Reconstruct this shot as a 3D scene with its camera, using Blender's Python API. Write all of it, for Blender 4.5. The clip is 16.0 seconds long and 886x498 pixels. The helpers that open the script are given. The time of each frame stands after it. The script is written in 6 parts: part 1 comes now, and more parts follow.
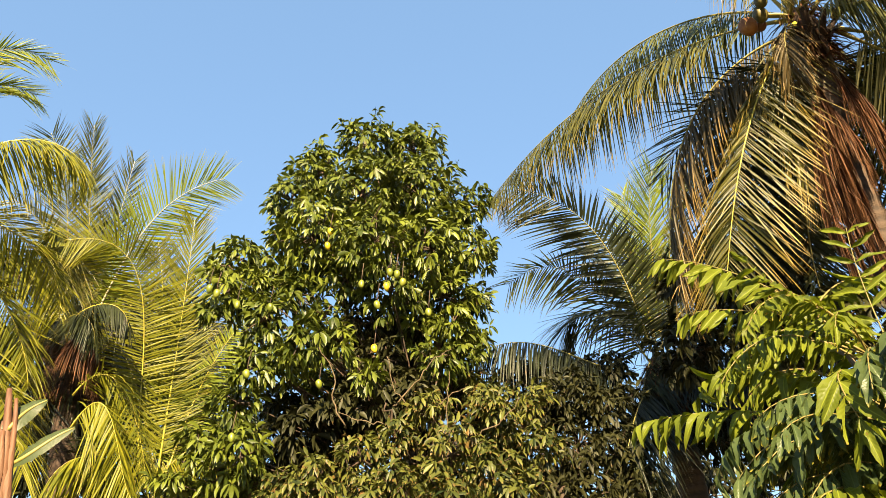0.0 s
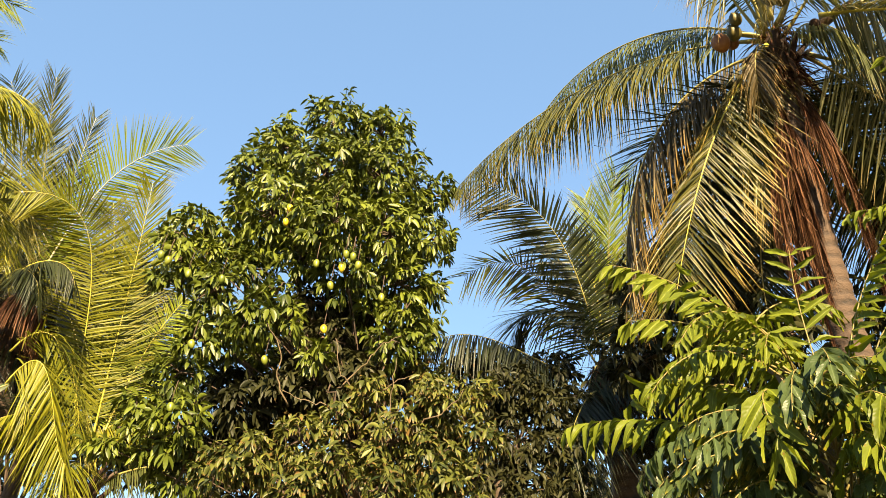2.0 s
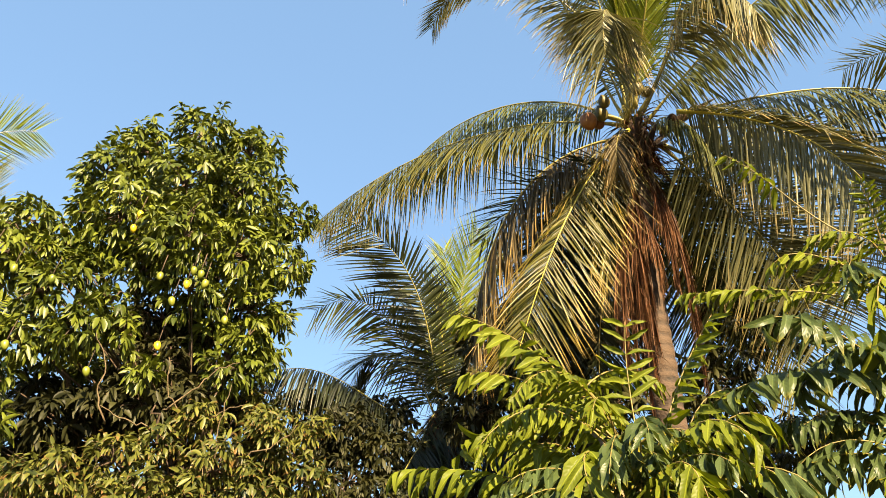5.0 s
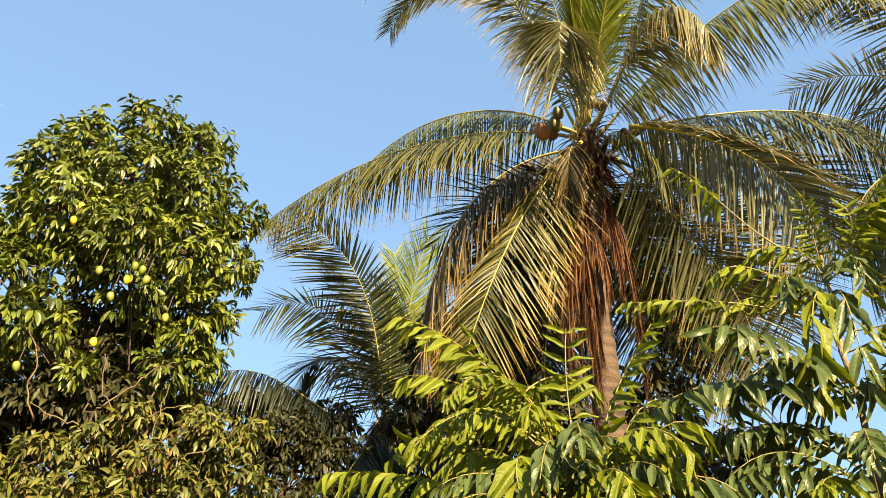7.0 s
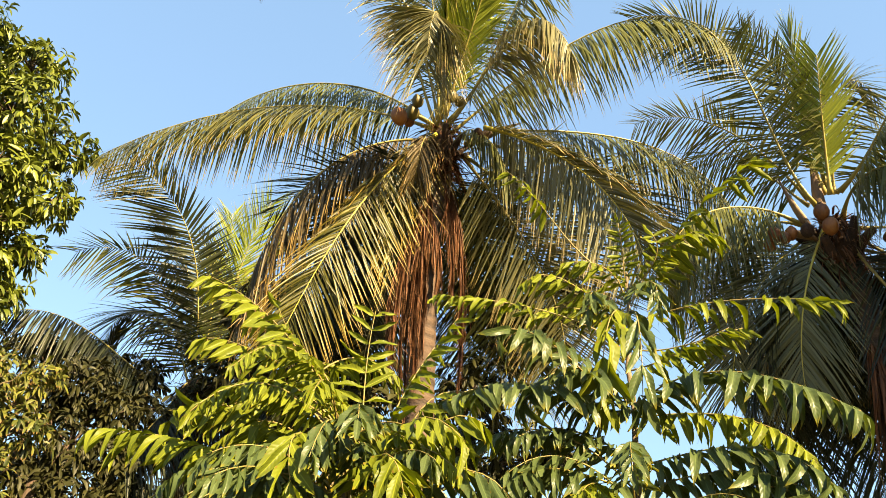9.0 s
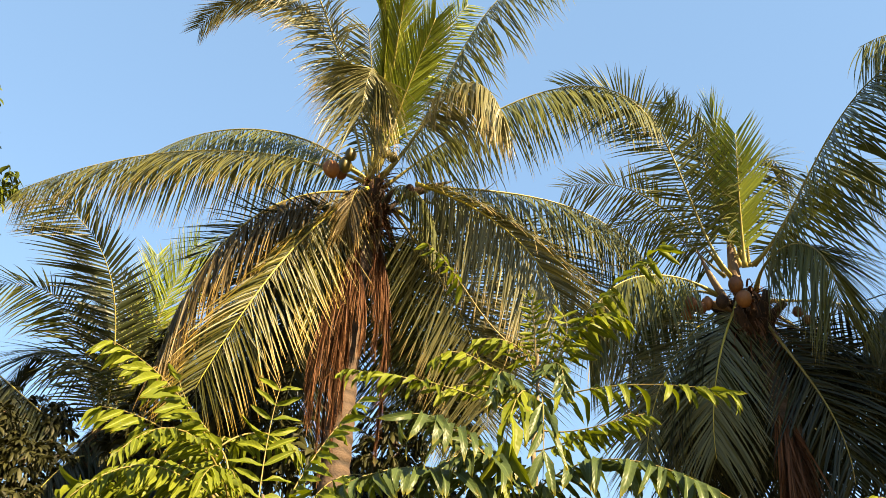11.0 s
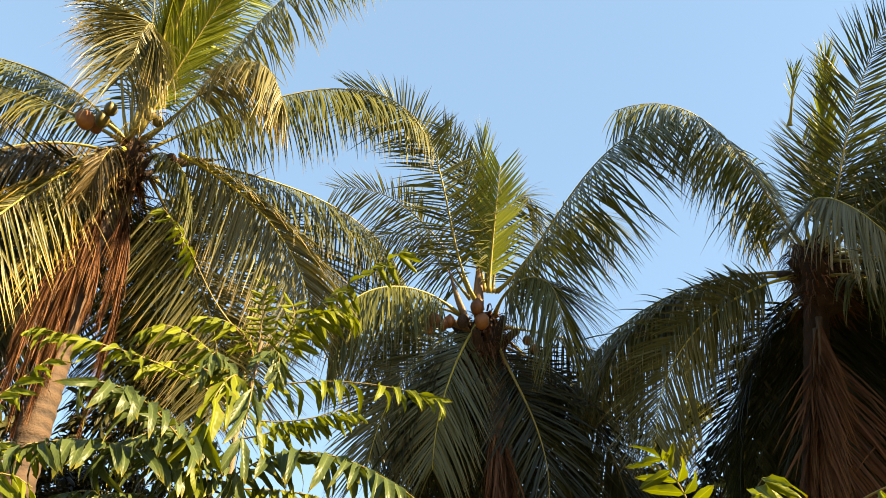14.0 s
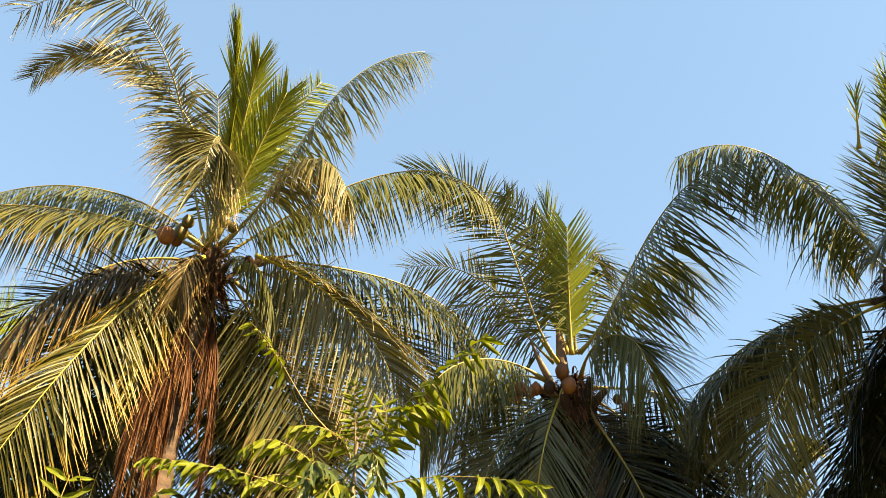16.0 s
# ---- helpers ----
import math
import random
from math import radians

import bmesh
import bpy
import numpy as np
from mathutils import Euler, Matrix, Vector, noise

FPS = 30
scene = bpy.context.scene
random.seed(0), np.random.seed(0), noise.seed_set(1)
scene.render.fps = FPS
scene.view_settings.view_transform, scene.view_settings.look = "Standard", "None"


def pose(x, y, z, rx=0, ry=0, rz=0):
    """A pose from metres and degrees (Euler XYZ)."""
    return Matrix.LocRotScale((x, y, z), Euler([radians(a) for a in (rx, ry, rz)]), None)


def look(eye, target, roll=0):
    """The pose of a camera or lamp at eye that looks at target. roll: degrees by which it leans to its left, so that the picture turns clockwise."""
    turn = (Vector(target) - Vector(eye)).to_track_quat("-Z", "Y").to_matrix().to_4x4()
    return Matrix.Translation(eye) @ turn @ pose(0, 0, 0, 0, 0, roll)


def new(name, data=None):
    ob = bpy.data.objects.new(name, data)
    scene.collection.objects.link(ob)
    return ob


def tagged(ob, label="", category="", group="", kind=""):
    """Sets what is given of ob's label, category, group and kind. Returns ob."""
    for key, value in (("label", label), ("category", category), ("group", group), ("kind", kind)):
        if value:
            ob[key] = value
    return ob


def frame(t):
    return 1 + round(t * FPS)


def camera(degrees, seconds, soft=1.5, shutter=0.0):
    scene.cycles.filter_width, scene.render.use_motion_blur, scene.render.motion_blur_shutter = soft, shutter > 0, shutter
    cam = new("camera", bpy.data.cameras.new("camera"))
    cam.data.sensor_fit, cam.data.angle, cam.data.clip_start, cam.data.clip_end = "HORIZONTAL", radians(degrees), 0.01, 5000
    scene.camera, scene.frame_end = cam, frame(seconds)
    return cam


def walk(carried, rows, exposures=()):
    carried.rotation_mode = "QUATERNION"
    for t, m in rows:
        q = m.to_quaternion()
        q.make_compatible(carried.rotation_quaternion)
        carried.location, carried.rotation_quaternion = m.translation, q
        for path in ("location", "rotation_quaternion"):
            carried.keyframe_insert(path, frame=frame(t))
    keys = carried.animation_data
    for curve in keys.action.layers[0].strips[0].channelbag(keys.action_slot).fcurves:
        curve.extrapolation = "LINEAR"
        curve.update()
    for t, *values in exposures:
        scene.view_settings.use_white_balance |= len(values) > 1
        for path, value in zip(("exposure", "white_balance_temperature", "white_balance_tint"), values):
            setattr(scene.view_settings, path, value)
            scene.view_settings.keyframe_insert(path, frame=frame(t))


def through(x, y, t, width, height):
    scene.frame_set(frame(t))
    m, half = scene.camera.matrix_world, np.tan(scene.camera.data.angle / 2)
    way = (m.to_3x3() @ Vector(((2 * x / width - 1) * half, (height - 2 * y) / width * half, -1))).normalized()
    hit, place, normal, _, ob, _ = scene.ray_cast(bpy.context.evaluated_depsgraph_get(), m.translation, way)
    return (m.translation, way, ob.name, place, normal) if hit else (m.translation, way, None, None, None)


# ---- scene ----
cam = camera(58.97, 16.0, soft=0.5)
PATH = [
    (0.0, look((-0.157, 0.045, 1.561), (-0.157, 8.668, 6.624), -4.17)),
    (0.5, look((-0.156, 0.045, 1.561), (-0.135, 8.702, 6.566), -3.09)),
    (1.0, look((-0.137, 0.047, 1.562), (-0.044, 8.741, 6.501), -2.19)),
    (1.5, look((-0.123, 0.049, 1.567), (0.088, 8.755, 6.482), -1.18)),
    (2.0, look((-0.111, 0.052, 1.569), (0.358, 8.750, 6.481), -0.65)),
    (2.5, look((-0.111, 0.053, 1.569), (0.595, 8.729, 6.491), -0.18)),
    (3.0, look((-0.104, 0.052, 1.579), (0.825, 8.689, 6.532), -0.08)),
    (3.5, look((-0.095, 0.057, 1.592), (1.167, 8.606, 6.624), 0.15)),
    (4.0, look((-0.091, 0.062, 1.590), (1.611, 8.462, 6.742), 0.71)),
    (4.2, look((-0.098, 0.056, 1.581), (1.767, 8.393, 6.779), 0.93)),
    (6.3, look((-0.076, 0.104, 1.561), (2.284, 8.112, 7.067), 0.50)),
    (6.5, look((-0.066, 0.104, 1.570), (2.332, 8.120, 7.048), 0.39)),
    (7.0, look((-0.047, 0.107, 1.568), (2.696, 8.022, 7.031), 1.02)),
    (7.5, look((-0.011, 0.121, 1.561), (3.516, 7.754, 6.973), 1.71)),
    (8.0, look((0.035, 0.117, 1.559), (4.295, 7.408, 6.915), 1.90)),
    (8.5, look((0.042, 0.116, 1.563), (4.519, 7.318, 6.864), 2.29)),
    (8.7, look((0.046, 0.114, 1.568), (4.544, 7.300, 6.872), 2.63)),
    (10.8, look((0.072, 0.010, 1.677), (4.899, 6.585, 7.463), 2.86)),
    (11.0, look((0.074, -0.001, 1.677), (5.055, 6.431, 7.492), 2.52)),
    (11.5, look((0.114, -0.019, 1.664), (5.748, 5.834, 7.495), 1.02)),
    (12.0, look((0.177, -0.024, 1.648), (6.387, 5.215, 7.477), -0.21)),
    (12.5, look((0.202, -0.025, 1.642), (6.694, 4.914, 7.426), -0.17)),
    (13.0, look((0.215, -0.028, 1.643), (6.940, 4.603, 7.416), 0.54)),
    (13.5, look((0.230, -0.054, 1.648), (7.177, 4.240, 7.419), 0.54)),
    (14.0, look((0.209, -0.047, 1.660), (7.053, 4.209, 7.580), -0.01)),
    (14.5, look((0.172, -0.038, 1.678), (6.713, 4.331, 7.853), -1.34)),
    (15.0, look((0.139, -0.050, 1.698), (6.383, 4.473, 8.067), -2.32)),
    (15.5, look((0.118, -0.075, 1.706), (6.166, 4.604, 8.150), -2.66)),
    (16.0, look((0.115, -0.092, 1.716), (6.050, 4.601, 8.255), -2.96)),
]
EXPOSURES = [(0, 2.47, 6900, 9), (4, 2.52, 7000, 9), (7.5, 2.59, 7200, 9), (8, 2.76, 7500, 9), (9, 2.76, 7500, 9), (11, 2.63, 7250, 9), (12.5, 2.76, 7950, 9), (16, 2.77, 7900, 9)]
walk(cam, PATH, EXPOSURES)

# ---- world and sun ----
SUN_AZ, SUN_EL = 176.0, 30.0        # degrees clockwise from +y, and above the horizon
world = bpy.data.worlds.new("sky")
scene.world = world
world.use_nodes = True
wn, wl = world.node_tree.nodes, world.node_tree.links
sky = wn.new("ShaderNodeTexSky")
sky.sky_type = "NISHITA"
sky.sun_disc = False
sky.sun_elevation, sky.sun_rotation = radians(SUN_EL), radians(SUN_AZ)
sky.air_density, sky.dust_density, sky.ozone_density = 1.0, 0.4, 1.0
wn["Background"].inputs["Strength"].default_value = 0.068
haze = wn.new("ShaderNodeMix")
haze.data_type, haze.blend_type = "RGBA", "MULTIPLY"
haze.inputs["Factor"].default_value = 1.0
haze.inputs[7].default_value = (0.90, 1.0, 1.03, 1)
wl.new(sky.outputs["Color"], haze.inputs[6])
veil = wn.new("ShaderNodeMix")                       # thin even haze over the clear sky
veil.data_type = "RGBA"
veil.inputs["Factor"].default_value = 0.62
veil.inputs[7].default_value = (0.79, 1.40, 2.38, 1)
wl.new(haze.outputs[2], veil.inputs[6])
wl.new(veil.outputs[2], wn["Background"].inputs["Color"])
sun = new("sun", bpy.data.lights.new("sun", "SUN"))
sun.data.energy, sun.data.angle, sun.data.color = 5.0, radians(0.53), (1.0, 0.80, 0.50)
sun_to = Vector((math.sin(radians(SUN_AZ)) * math.cos(radians(SUN_EL)), math.cos(radians(SUN_AZ)) * math.cos(radians(SUN_EL)), math.sin(radians(SUN_EL))))
sun.rotation_euler = sun_to.to_track_quat("Z", "Y").to_euler()
sun.location = (10, -12, 14)

# ---- materials ----
def base_material(name):
    m = bpy.data.materials.new(name)
    m.use_nodes = True
    return m, m.node_tree.nodes, m.node_tree.links


def ramp_of(nodes, stops):
    r = nodes.new("ShaderNodeValToRGB")
    while len(r.color_ramp.elements) < len(stops):
        r.color_ramp.elements.new(0.5)
    for e, (p, c) in zip(r.color_ramp.elements, stops):
        e.position, e.color = p, (*c, 1)
    return r


def leaf_material(name, low, high, tip, tip_from=0.75, through=0.3, rough=0.42, spots=(0.10, 0.06, 0.02), spot_at=0.70, tint=(1.15, 1.1, 0.5), gloss=0.35, veins=False):
    """Foliage: hue varied leaf by leaf, tips that turn, blotches, light passing through the blade."""
    m, n, l = base_material(name)
    p = n["Principled BSDF"]
    geo, obj = n.new("ShaderNodeNewGeometry"), n.new("ShaderNodeObjectInfo")
    leafwise = n.new("ShaderNodeMath")                # leaf by leaf, and bough by bough
    leafwise.operation = "MULTIPLY_ADD"
    l.new(geo.outputs["Random Per Island"], leafwise.inputs[0])
    leafwise.inputs[1].default_value, leafwise.inputs[2].default_value = 0.75, -0.05
    wrap = n.new("ShaderNodeMath")
    wrap.operation = "MULTIPLY_ADD"
    l.new(obj.outputs["Random"], wrap.inputs[0])
    wrap.inputs[1].default_value = 0.35
    l.new(leafwise.outputs[0], wrap.inputs[2])
    hue = ramp_of(n, [(0.0, low), (1.0, high)])
    l.new(wrap.outputs[0], hue.inputs[0])
    along = n.new("ShaderNodeAttribute")
    along.attribute_name = "along"
    turn = n.new("ShaderNodeMapRange")
    turn.inputs["From Min"].default_value, turn.inputs["From Max"].default_value = tip_from, 1.0
    l.new(along.outputs["Fac"], turn.inputs["Value"])
    mix = n.new("ShaderNodeMix")
    mix.data_type = "RGBA"
    l.new(turn.outputs[0], mix.inputs["Factor"])
    l.new(hue.outputs[0], mix.inputs[6])
    mix.inputs[7].default_value = (*tip, 1)
    noise_at = n.new("ShaderNodeTexNoise")
    noise_at.inputs["Scale"].default_value, noise_at.inputs["Detail"].default_value = 9.0, 5.0
    co = n.new("ShaderNodeTexCoord")
    l.new(co.outputs["Object"], noise_at.inputs["Vector"])
    spot = n.new("ShaderNodeMapRange")
    spot.inputs["From Min"].default_value, spot.inputs["From Max"].default_value, spot.inputs["To Max"].default_value = spot_at - 0.04, spot_at + 0.06, 0.75
    l.new(noise_at.outputs["Fac"], spot.inputs["Value"])
    blot = n.new("ShaderNodeMix")
    blot.data_type = "RGBA"
    l.new(spot.outputs[0], blot.inputs["Factor"])
    l.new(mix.outputs[2], blot.inputs[6])
    blot.inputs[7].default_value = (*spots, 1)
    shade = blot.outputs[2]
    relief = None
    if veins:                                        # pale midrib and slanting side veins
        side = n.new("ShaderNodeAttribute")
        side.attribute_name = "side"
        rib = n.new("ShaderNodeMath")
        rib.operation = "ABSOLUTE"
        l.new(side.outputs["Fac"], rib.inputs[0])
        pale = n.new("ShaderNodeMapRange")
        pale.inputs["From Min"].default_value, pale.inputs["From Max"].default_value, pale.inputs["To Min"].default_value, pale.inputs["To Max"].default_value = 0.03, 0.13, 0.6, 0.0
        l.new(rib.outputs[0], pale.inputs["Value"])
        slant = n.new("ShaderNodeMath")
        slant.operation = "MULTIPLY_ADD"
        l.new(rib.outputs[0], slant.inputs[0])
        slant.inputs[1].default_value = -0.16
        l.new(along.outputs["Fac"], slant.inputs[2])
        fast = n.new("ShaderNodeMath")
        fast.operation = "MULTIPLY"
        l.new(slant.outputs[0], fast.inputs[0])
        fast.inputs[1].default_value = 62.0
        wave = n.new("ShaderNodeMath")
        wave.operation = "SINE"
        l.new(fast.outputs[0], wave.inputs[0])
        relief = wave.outputs[0]
        rm = n.new("ShaderNodeMix")
        rm.data_type = "RGBA"
        l.new(pale.outputs[0], rm.inputs["Factor"])
        l.new(shade, rm.inputs[6])
        rm.inputs[7].default_value = (*[min(1, 1.5 * c) for c in high], 1)
        shade = rm.outputs[2]
    l.new(shade, p.inputs["Base Color"])
    p.inputs["Roughness"].default_value = rough
    p.inputs["Specular IOR Level"].default_value = gloss
    fine = n.new("ShaderNodeTexNoise")
    fine.inputs["Scale"].default_value, fine.inputs["Detail"].default_value = 60.0, 3.0
    l.new(co.outputs["Object"], fine.inputs["Vector"])
    bump = n.new("ShaderNodeBump")
    bump.inputs["Strength"].default_value, bump.inputs["Distance"].default_value = 0.25, 0.01
    if relief is None:
        l.new(fine.outputs["Fac"], bump.inputs["Height"])
    else:
        l.new(relief, bump.inputs["Height"])
        bump.inputs["Distance"].default_value = 0.0015
        bump.inputs["Strength"].default_value = 0.12
    l.new(bump.outputs[0], p.inputs["Normal"])
    t = n.new("ShaderNodeBsdfTranslucent")
    glow = n.new("ShaderNodeMix")
    glow.data_type, glow.blend_type = "RGBA", "MULTIPLY"
    glow.inputs["Factor"].default_value = 1.0
    l.new(shade, glow.inputs[6])
    glow.inputs[7].default_value = (*tint, 1)
    l.new(glow.outputs[2], t.inputs["Color"])
    sh = n.new("ShaderNodeMixShader")
    sh.inputs[0].default_value = through
    l.new(p.outputs[0], sh.inputs[1])
    l.new(t.outputs[0], sh.inputs[2])
    l.new(sh.outputs[0], n["Material Output"].inputs["Surface"])
    return m


def bark_material(name, dark, mid, light, scale=6.0, ring=0.0, rough=0.85, stretch=(1, 1, 0.25), relief=0.6):
    """Bark, stalk and husk: two scales of noise, rings where ring > 0, and relief."""
    m, n, l = base_material(name)
    p = n["Principled BSDF"]
    co = n.new("ShaderNodeTexCoord")
    mp = n.new("ShaderNodeMapping")
    mp.inputs["Scale"].default_value = stretch
    l.new(co.outputs["Object"], mp.inputs["Vector"])
    big, small = n.new("ShaderNodeTexNoise"), n.new("ShaderNodeTexNoise")
    big.inputs["Scale"].default_value, big.inputs["Detail"].default_value = scale, 6.0
    small.inputs["Scale"].default_value, small.inputs["Detail"].default_value = scale * 9, 4.0
    l.new(mp.outputs[0], big.inputs["Vector"])
    l.new(mp.outputs[0], small.inputs["Vector"])
    mixv = n.new("ShaderNodeMath")
    mixv.operation = "MULTIPLY_ADD"
    l.new(small.outputs["Fac"], mixv.inputs[0])
    mixv.inputs[1].default_value = 0.45
    l.new(big.outputs["Fac"], mixv.inputs[2])
    last = mixv.outputs[0]
    if ring:
        w = n.new("ShaderNodeTexWave")
        w.bands_direction = "Z"
        w.inputs["Scale"].default_value, w.inputs["Distortion"].default_value, w.inputs["Detail"].default_value = ring, 3.2, 4.0
        l.new(co.outputs["Object"], w.inputs["Vector"])
        k = n.new("ShaderNodeMath")
        k.operation = "MULTIPLY_ADD"
        l.new(w.outputs["Fac"], k.inputs[0])
        k.inputs[1].default_value = 0.32
        l.new(last, k.inputs[2])
        last = k.outputs[0]
    r = ramp_of(n, [(0.42, dark), (0.68, mid), (0.95, light)])
    l.new(last, r.inputs[0])
    l.new(r.outputs[0], p.inputs["Base Color"])
    p.inputs["Roughness"].default_value = rough
    b = n.new("ShaderNodeBump")
    b.inputs["Strength"].default_value, b.inputs["Distance"].default_value = relief, 0.02
    l.new(last, b.inputs["Height"])
    l.new(b.outputs[0], p.inputs["Normal"])
    return m


LEAF_GREEN = leaf_material("palm_green", (0.023, 0.030, 0.0091), (0.100, 0.105, 0.026), (0.166, 0.129, 0.033), 0.80, through=0.22, rough=0.42, gloss=0.28, tint=(1.05, 1.15, 0.45))
# darker copy of the palm green, with shade put into the colour
LEAF_DARK = leaf_material("palm_shaded_green", (0.0073, 0.0099, 0.0040), (0.024, 0.030, 0.0092), (0.040, 0.033, 0.012), 0.85, through=0.10, rough=0.42, gloss=0.28)
LEAF_TIP = leaf_material("palm_green_dry_tips", (0.032, 0.036, 0.0100), (0.137, 0.126, 0.026), (0.274, 0.187, 0.042), 0.72, through=0.24, rough=0.40, gloss=0.34, tint=(1.1, 1.12, 0.45))
LEAF_SAGE = leaf_material("palm_sage_green", (0.030, 0.037, 0.017), (0.104, 0.110, 0.046), (0.199, 0.158, 0.058), 0.75, through=0.16, rough=0.40, gloss=0.40, tint=(1.0, 1.15, 0.6))
# older dusty fronds; sunlight and sheen on them are put into this paler colour
LEAF_ASH = leaf_material("palm_dusty_sunlit_green", (0.043, 0.046, 0.018), (0.149, 0.138, 0.060), (0.282, 0.203, 0.083), 0.70, through=0.2, rough=0.40, gloss=0.45)
LEAF_WAN = leaf_material("palm_yellow_edged", (0.025, 0.029, 0.0075), (0.096, 0.085, 0.015), (0.232, 0.154, 0.027), 0.5, through=0.16, rough=0.42, gloss=0.22)
LEAF_GOLD = leaf_material("palm_yellowing", (0.058, 0.071, 0.0066), (0.187, 0.178, 0.012), (0.249, 0.199, 0.017), 0.76, through=0.28, rough=0.45, gloss=0.25)
LEAF_YOUNG = leaf_material("palm_young_green", (0.076, 0.108, 0.011), (0.212, 0.241, 0.025), (0.232, 0.207, 0.058), 0.72, through=0.30, rough=0.42, gloss=0.30)
LEAF_SERE = leaf_material("palm_withering", (0.030, 0.025, 0.012), (0.083, 0.056, 0.020), (0.232, 0.141, 0.029), 0.60, through=0.12, rough=0.5, gloss=0.28)
LEAF_DEAD = leaf_material("palm_dead_brown", (0.028, 0.012, 0.0058), (0.112, 0.046, 0.022), (0.158, 0.075, 0.033), 0.6, through=0.06, rough=0.65, tint=(1.1, 0.7, 0.4), gloss=0.15)
LEAF_DUSTY = leaf_material("dusty_mango_leaf", (0.012, 0.020, 0.0050), (0.110, 0.115, 0.022), (0.158, 0.083, 0.029), 0.80, through=0.16, rough=0.45, spots=(0.14, 0.07, 0.025), spot_at=0.64, gloss=0.22)
LEAF_MANGO = leaf_material("mango_leaf", (0.017, 0.028, 0.0042), (0.115, 0.138, 0.017), (0.133, 0.108, 0.025), 0.9, through=0.16, rough=0.40, spot_at=0.70, gloss=0.28)
# shade of inner and backing foliage is put into this dark leaf colour
LEAF_SHADE = leaf_material("shaded_leaf", (0.0079, 0.0092, 0.0033), (0.033, 0.033, 0.011), (0.040, 0.033, 0.013), 0.9, through=0.10, rough=0.5, gloss=0.15)
LEAF_FAR = leaf_material("sunlit_far_leaf", (0.042, 0.050, 0.0066), (0.149, 0.141, 0.015), (0.199, 0.166, 0.025), 0.9, through=0.35, gloss=0.2)
LEAF_SHRUB = leaf_material("shrub_leaflet", (0.028, 0.046, 0.0066), (0.143, 0.164, 0.017), (0.149, 0.108, 0.0083), 0.90, through=0.34, rough=0.42, spots=(0.13, 0.08, 0.02), spot_at=0.68, tint=(1.08, 1.12, 0.3), gloss=0.12, veins=True)
# deep green of older leaflets, and shade painted into the inner ones
LEAF_SHRUB_OLD_SHADED = leaf_material("shrub_leaflet_old_shaded", (0.022, 0.038, 0.014), (0.060, 0.081, 0.028), (0.174, 0.149, 0.017), 0.82, through=0.26, rough=0.36, spots=(0.10, 0.07, 0.015), spot_at=0.68, tint=(1.3, 1.25, 0.3), gloss=0.16, veins=True)
LEAF_BANANA = leaf_material("banana_leaf", (0.032, 0.046, 0.015), (0.043, 0.058, 0.019), (0.071, 0.062, 0.023), 0.97, through=0.25, rough=0.45, gloss=0.3, spot_at=0.8)
STEM_GREEN = bark_material("frond_stalk", (0.10, 0.085, 0.02), (0.19, 0.16, 0.035), (0.26, 0.21, 0.06), scale=4, rough=0.5, relief=0.1)
STEM_PALE = bark_material("pale_stalk", (0.225, 0.203, 0.135), (0.338, 0.300, 0.195), (0.413, 0.375, 0.255), scale=4, rough=0.4, relief=0.1)
STEM_LIME = bark_material("lime_stalk", (0.225, 0.203, 0.022), (0.330, 0.285, 0.038), (0.390, 0.330, 0.060), scale=4, rough=0.42, relief=0.1)
STEM_DEAD = bark_material("dead_stalk", (0.018, 0.009, 0.005), (0.042, 0.023, 0.013), (0.08, 0.05, 0.03), scale=7, rough=0.8, relief=0.4)
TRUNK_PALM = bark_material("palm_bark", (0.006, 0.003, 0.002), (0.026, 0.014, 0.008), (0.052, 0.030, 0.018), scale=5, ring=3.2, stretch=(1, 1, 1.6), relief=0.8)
BARK = bark_material("tree_bark", (0.014, 0.009, 0.006), (0.040, 0.024, 0.014), (0.085, 0.052, 0.032), scale=7)
TWIG = bark_material("shrub_stalk", (0.075, 0.065, 0.014), (0.13, 0.10, 0.022), (0.17, 0.12, 0.035), scale=9, rough=0.6, relief=0.15)
STALK = bark_material("shrub_bark", (0.045, 0.030, 0.015), (0.090, 0.062, 0.032), (0.140, 0.100, 0.055), scale=14, rough=0.75)
HUSK = bark_material("coconut_husk", (0.040, 0.013, 0.004), (0.13, 0.042, 0.008), (0.21, 0.080, 0.016), scale=5, rough=0.6, stretch=(1, 1, 0.5), relief=0.2)
HUSK_GREEN = bark_material("coconut_green", (0.035, 0.028, 0.005), (0.075, 0.058, 0.008), (0.11, 0.085, 0.015), scale=5, rough=0.55, relief=0.15)
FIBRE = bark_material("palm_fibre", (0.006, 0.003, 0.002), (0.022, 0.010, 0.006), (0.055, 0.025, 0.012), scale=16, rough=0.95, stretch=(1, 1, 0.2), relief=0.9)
SHEATH = bark_material("dry_spathe", (0.05, 0.025, 0.012), (0.11, 0.062, 0.030), (0.18, 0.12, 0.07), scale=8, rough=0.7, stretch=(1, 1, 0.15))
BANANA_DRY = bark_material("dry_banana_sheath", (0.022, 0.009, 0.004), (0.062, 0.023, 0.009), (0.12, 0.052, 0.022), scale=6, rough=0.7, stretch=(1, 1, 0.12), relief=0.6)
MANGO_SKIN = bark_material("mango_skin", (0.060, 0.090, 0.012), (0.110, 0.130, 0.014), (0.170, 0.170, 0.018), scale=6, rough=0.4, relief=0.05)
MANGO_RIPE = bark_material("mango_ripe_skin", (0.300, 0.270, 0.011), (0.413, 0.315, 0.015), (0.465, 0.315, 0.022), scale=6, rough=0.4, relief=0.05)
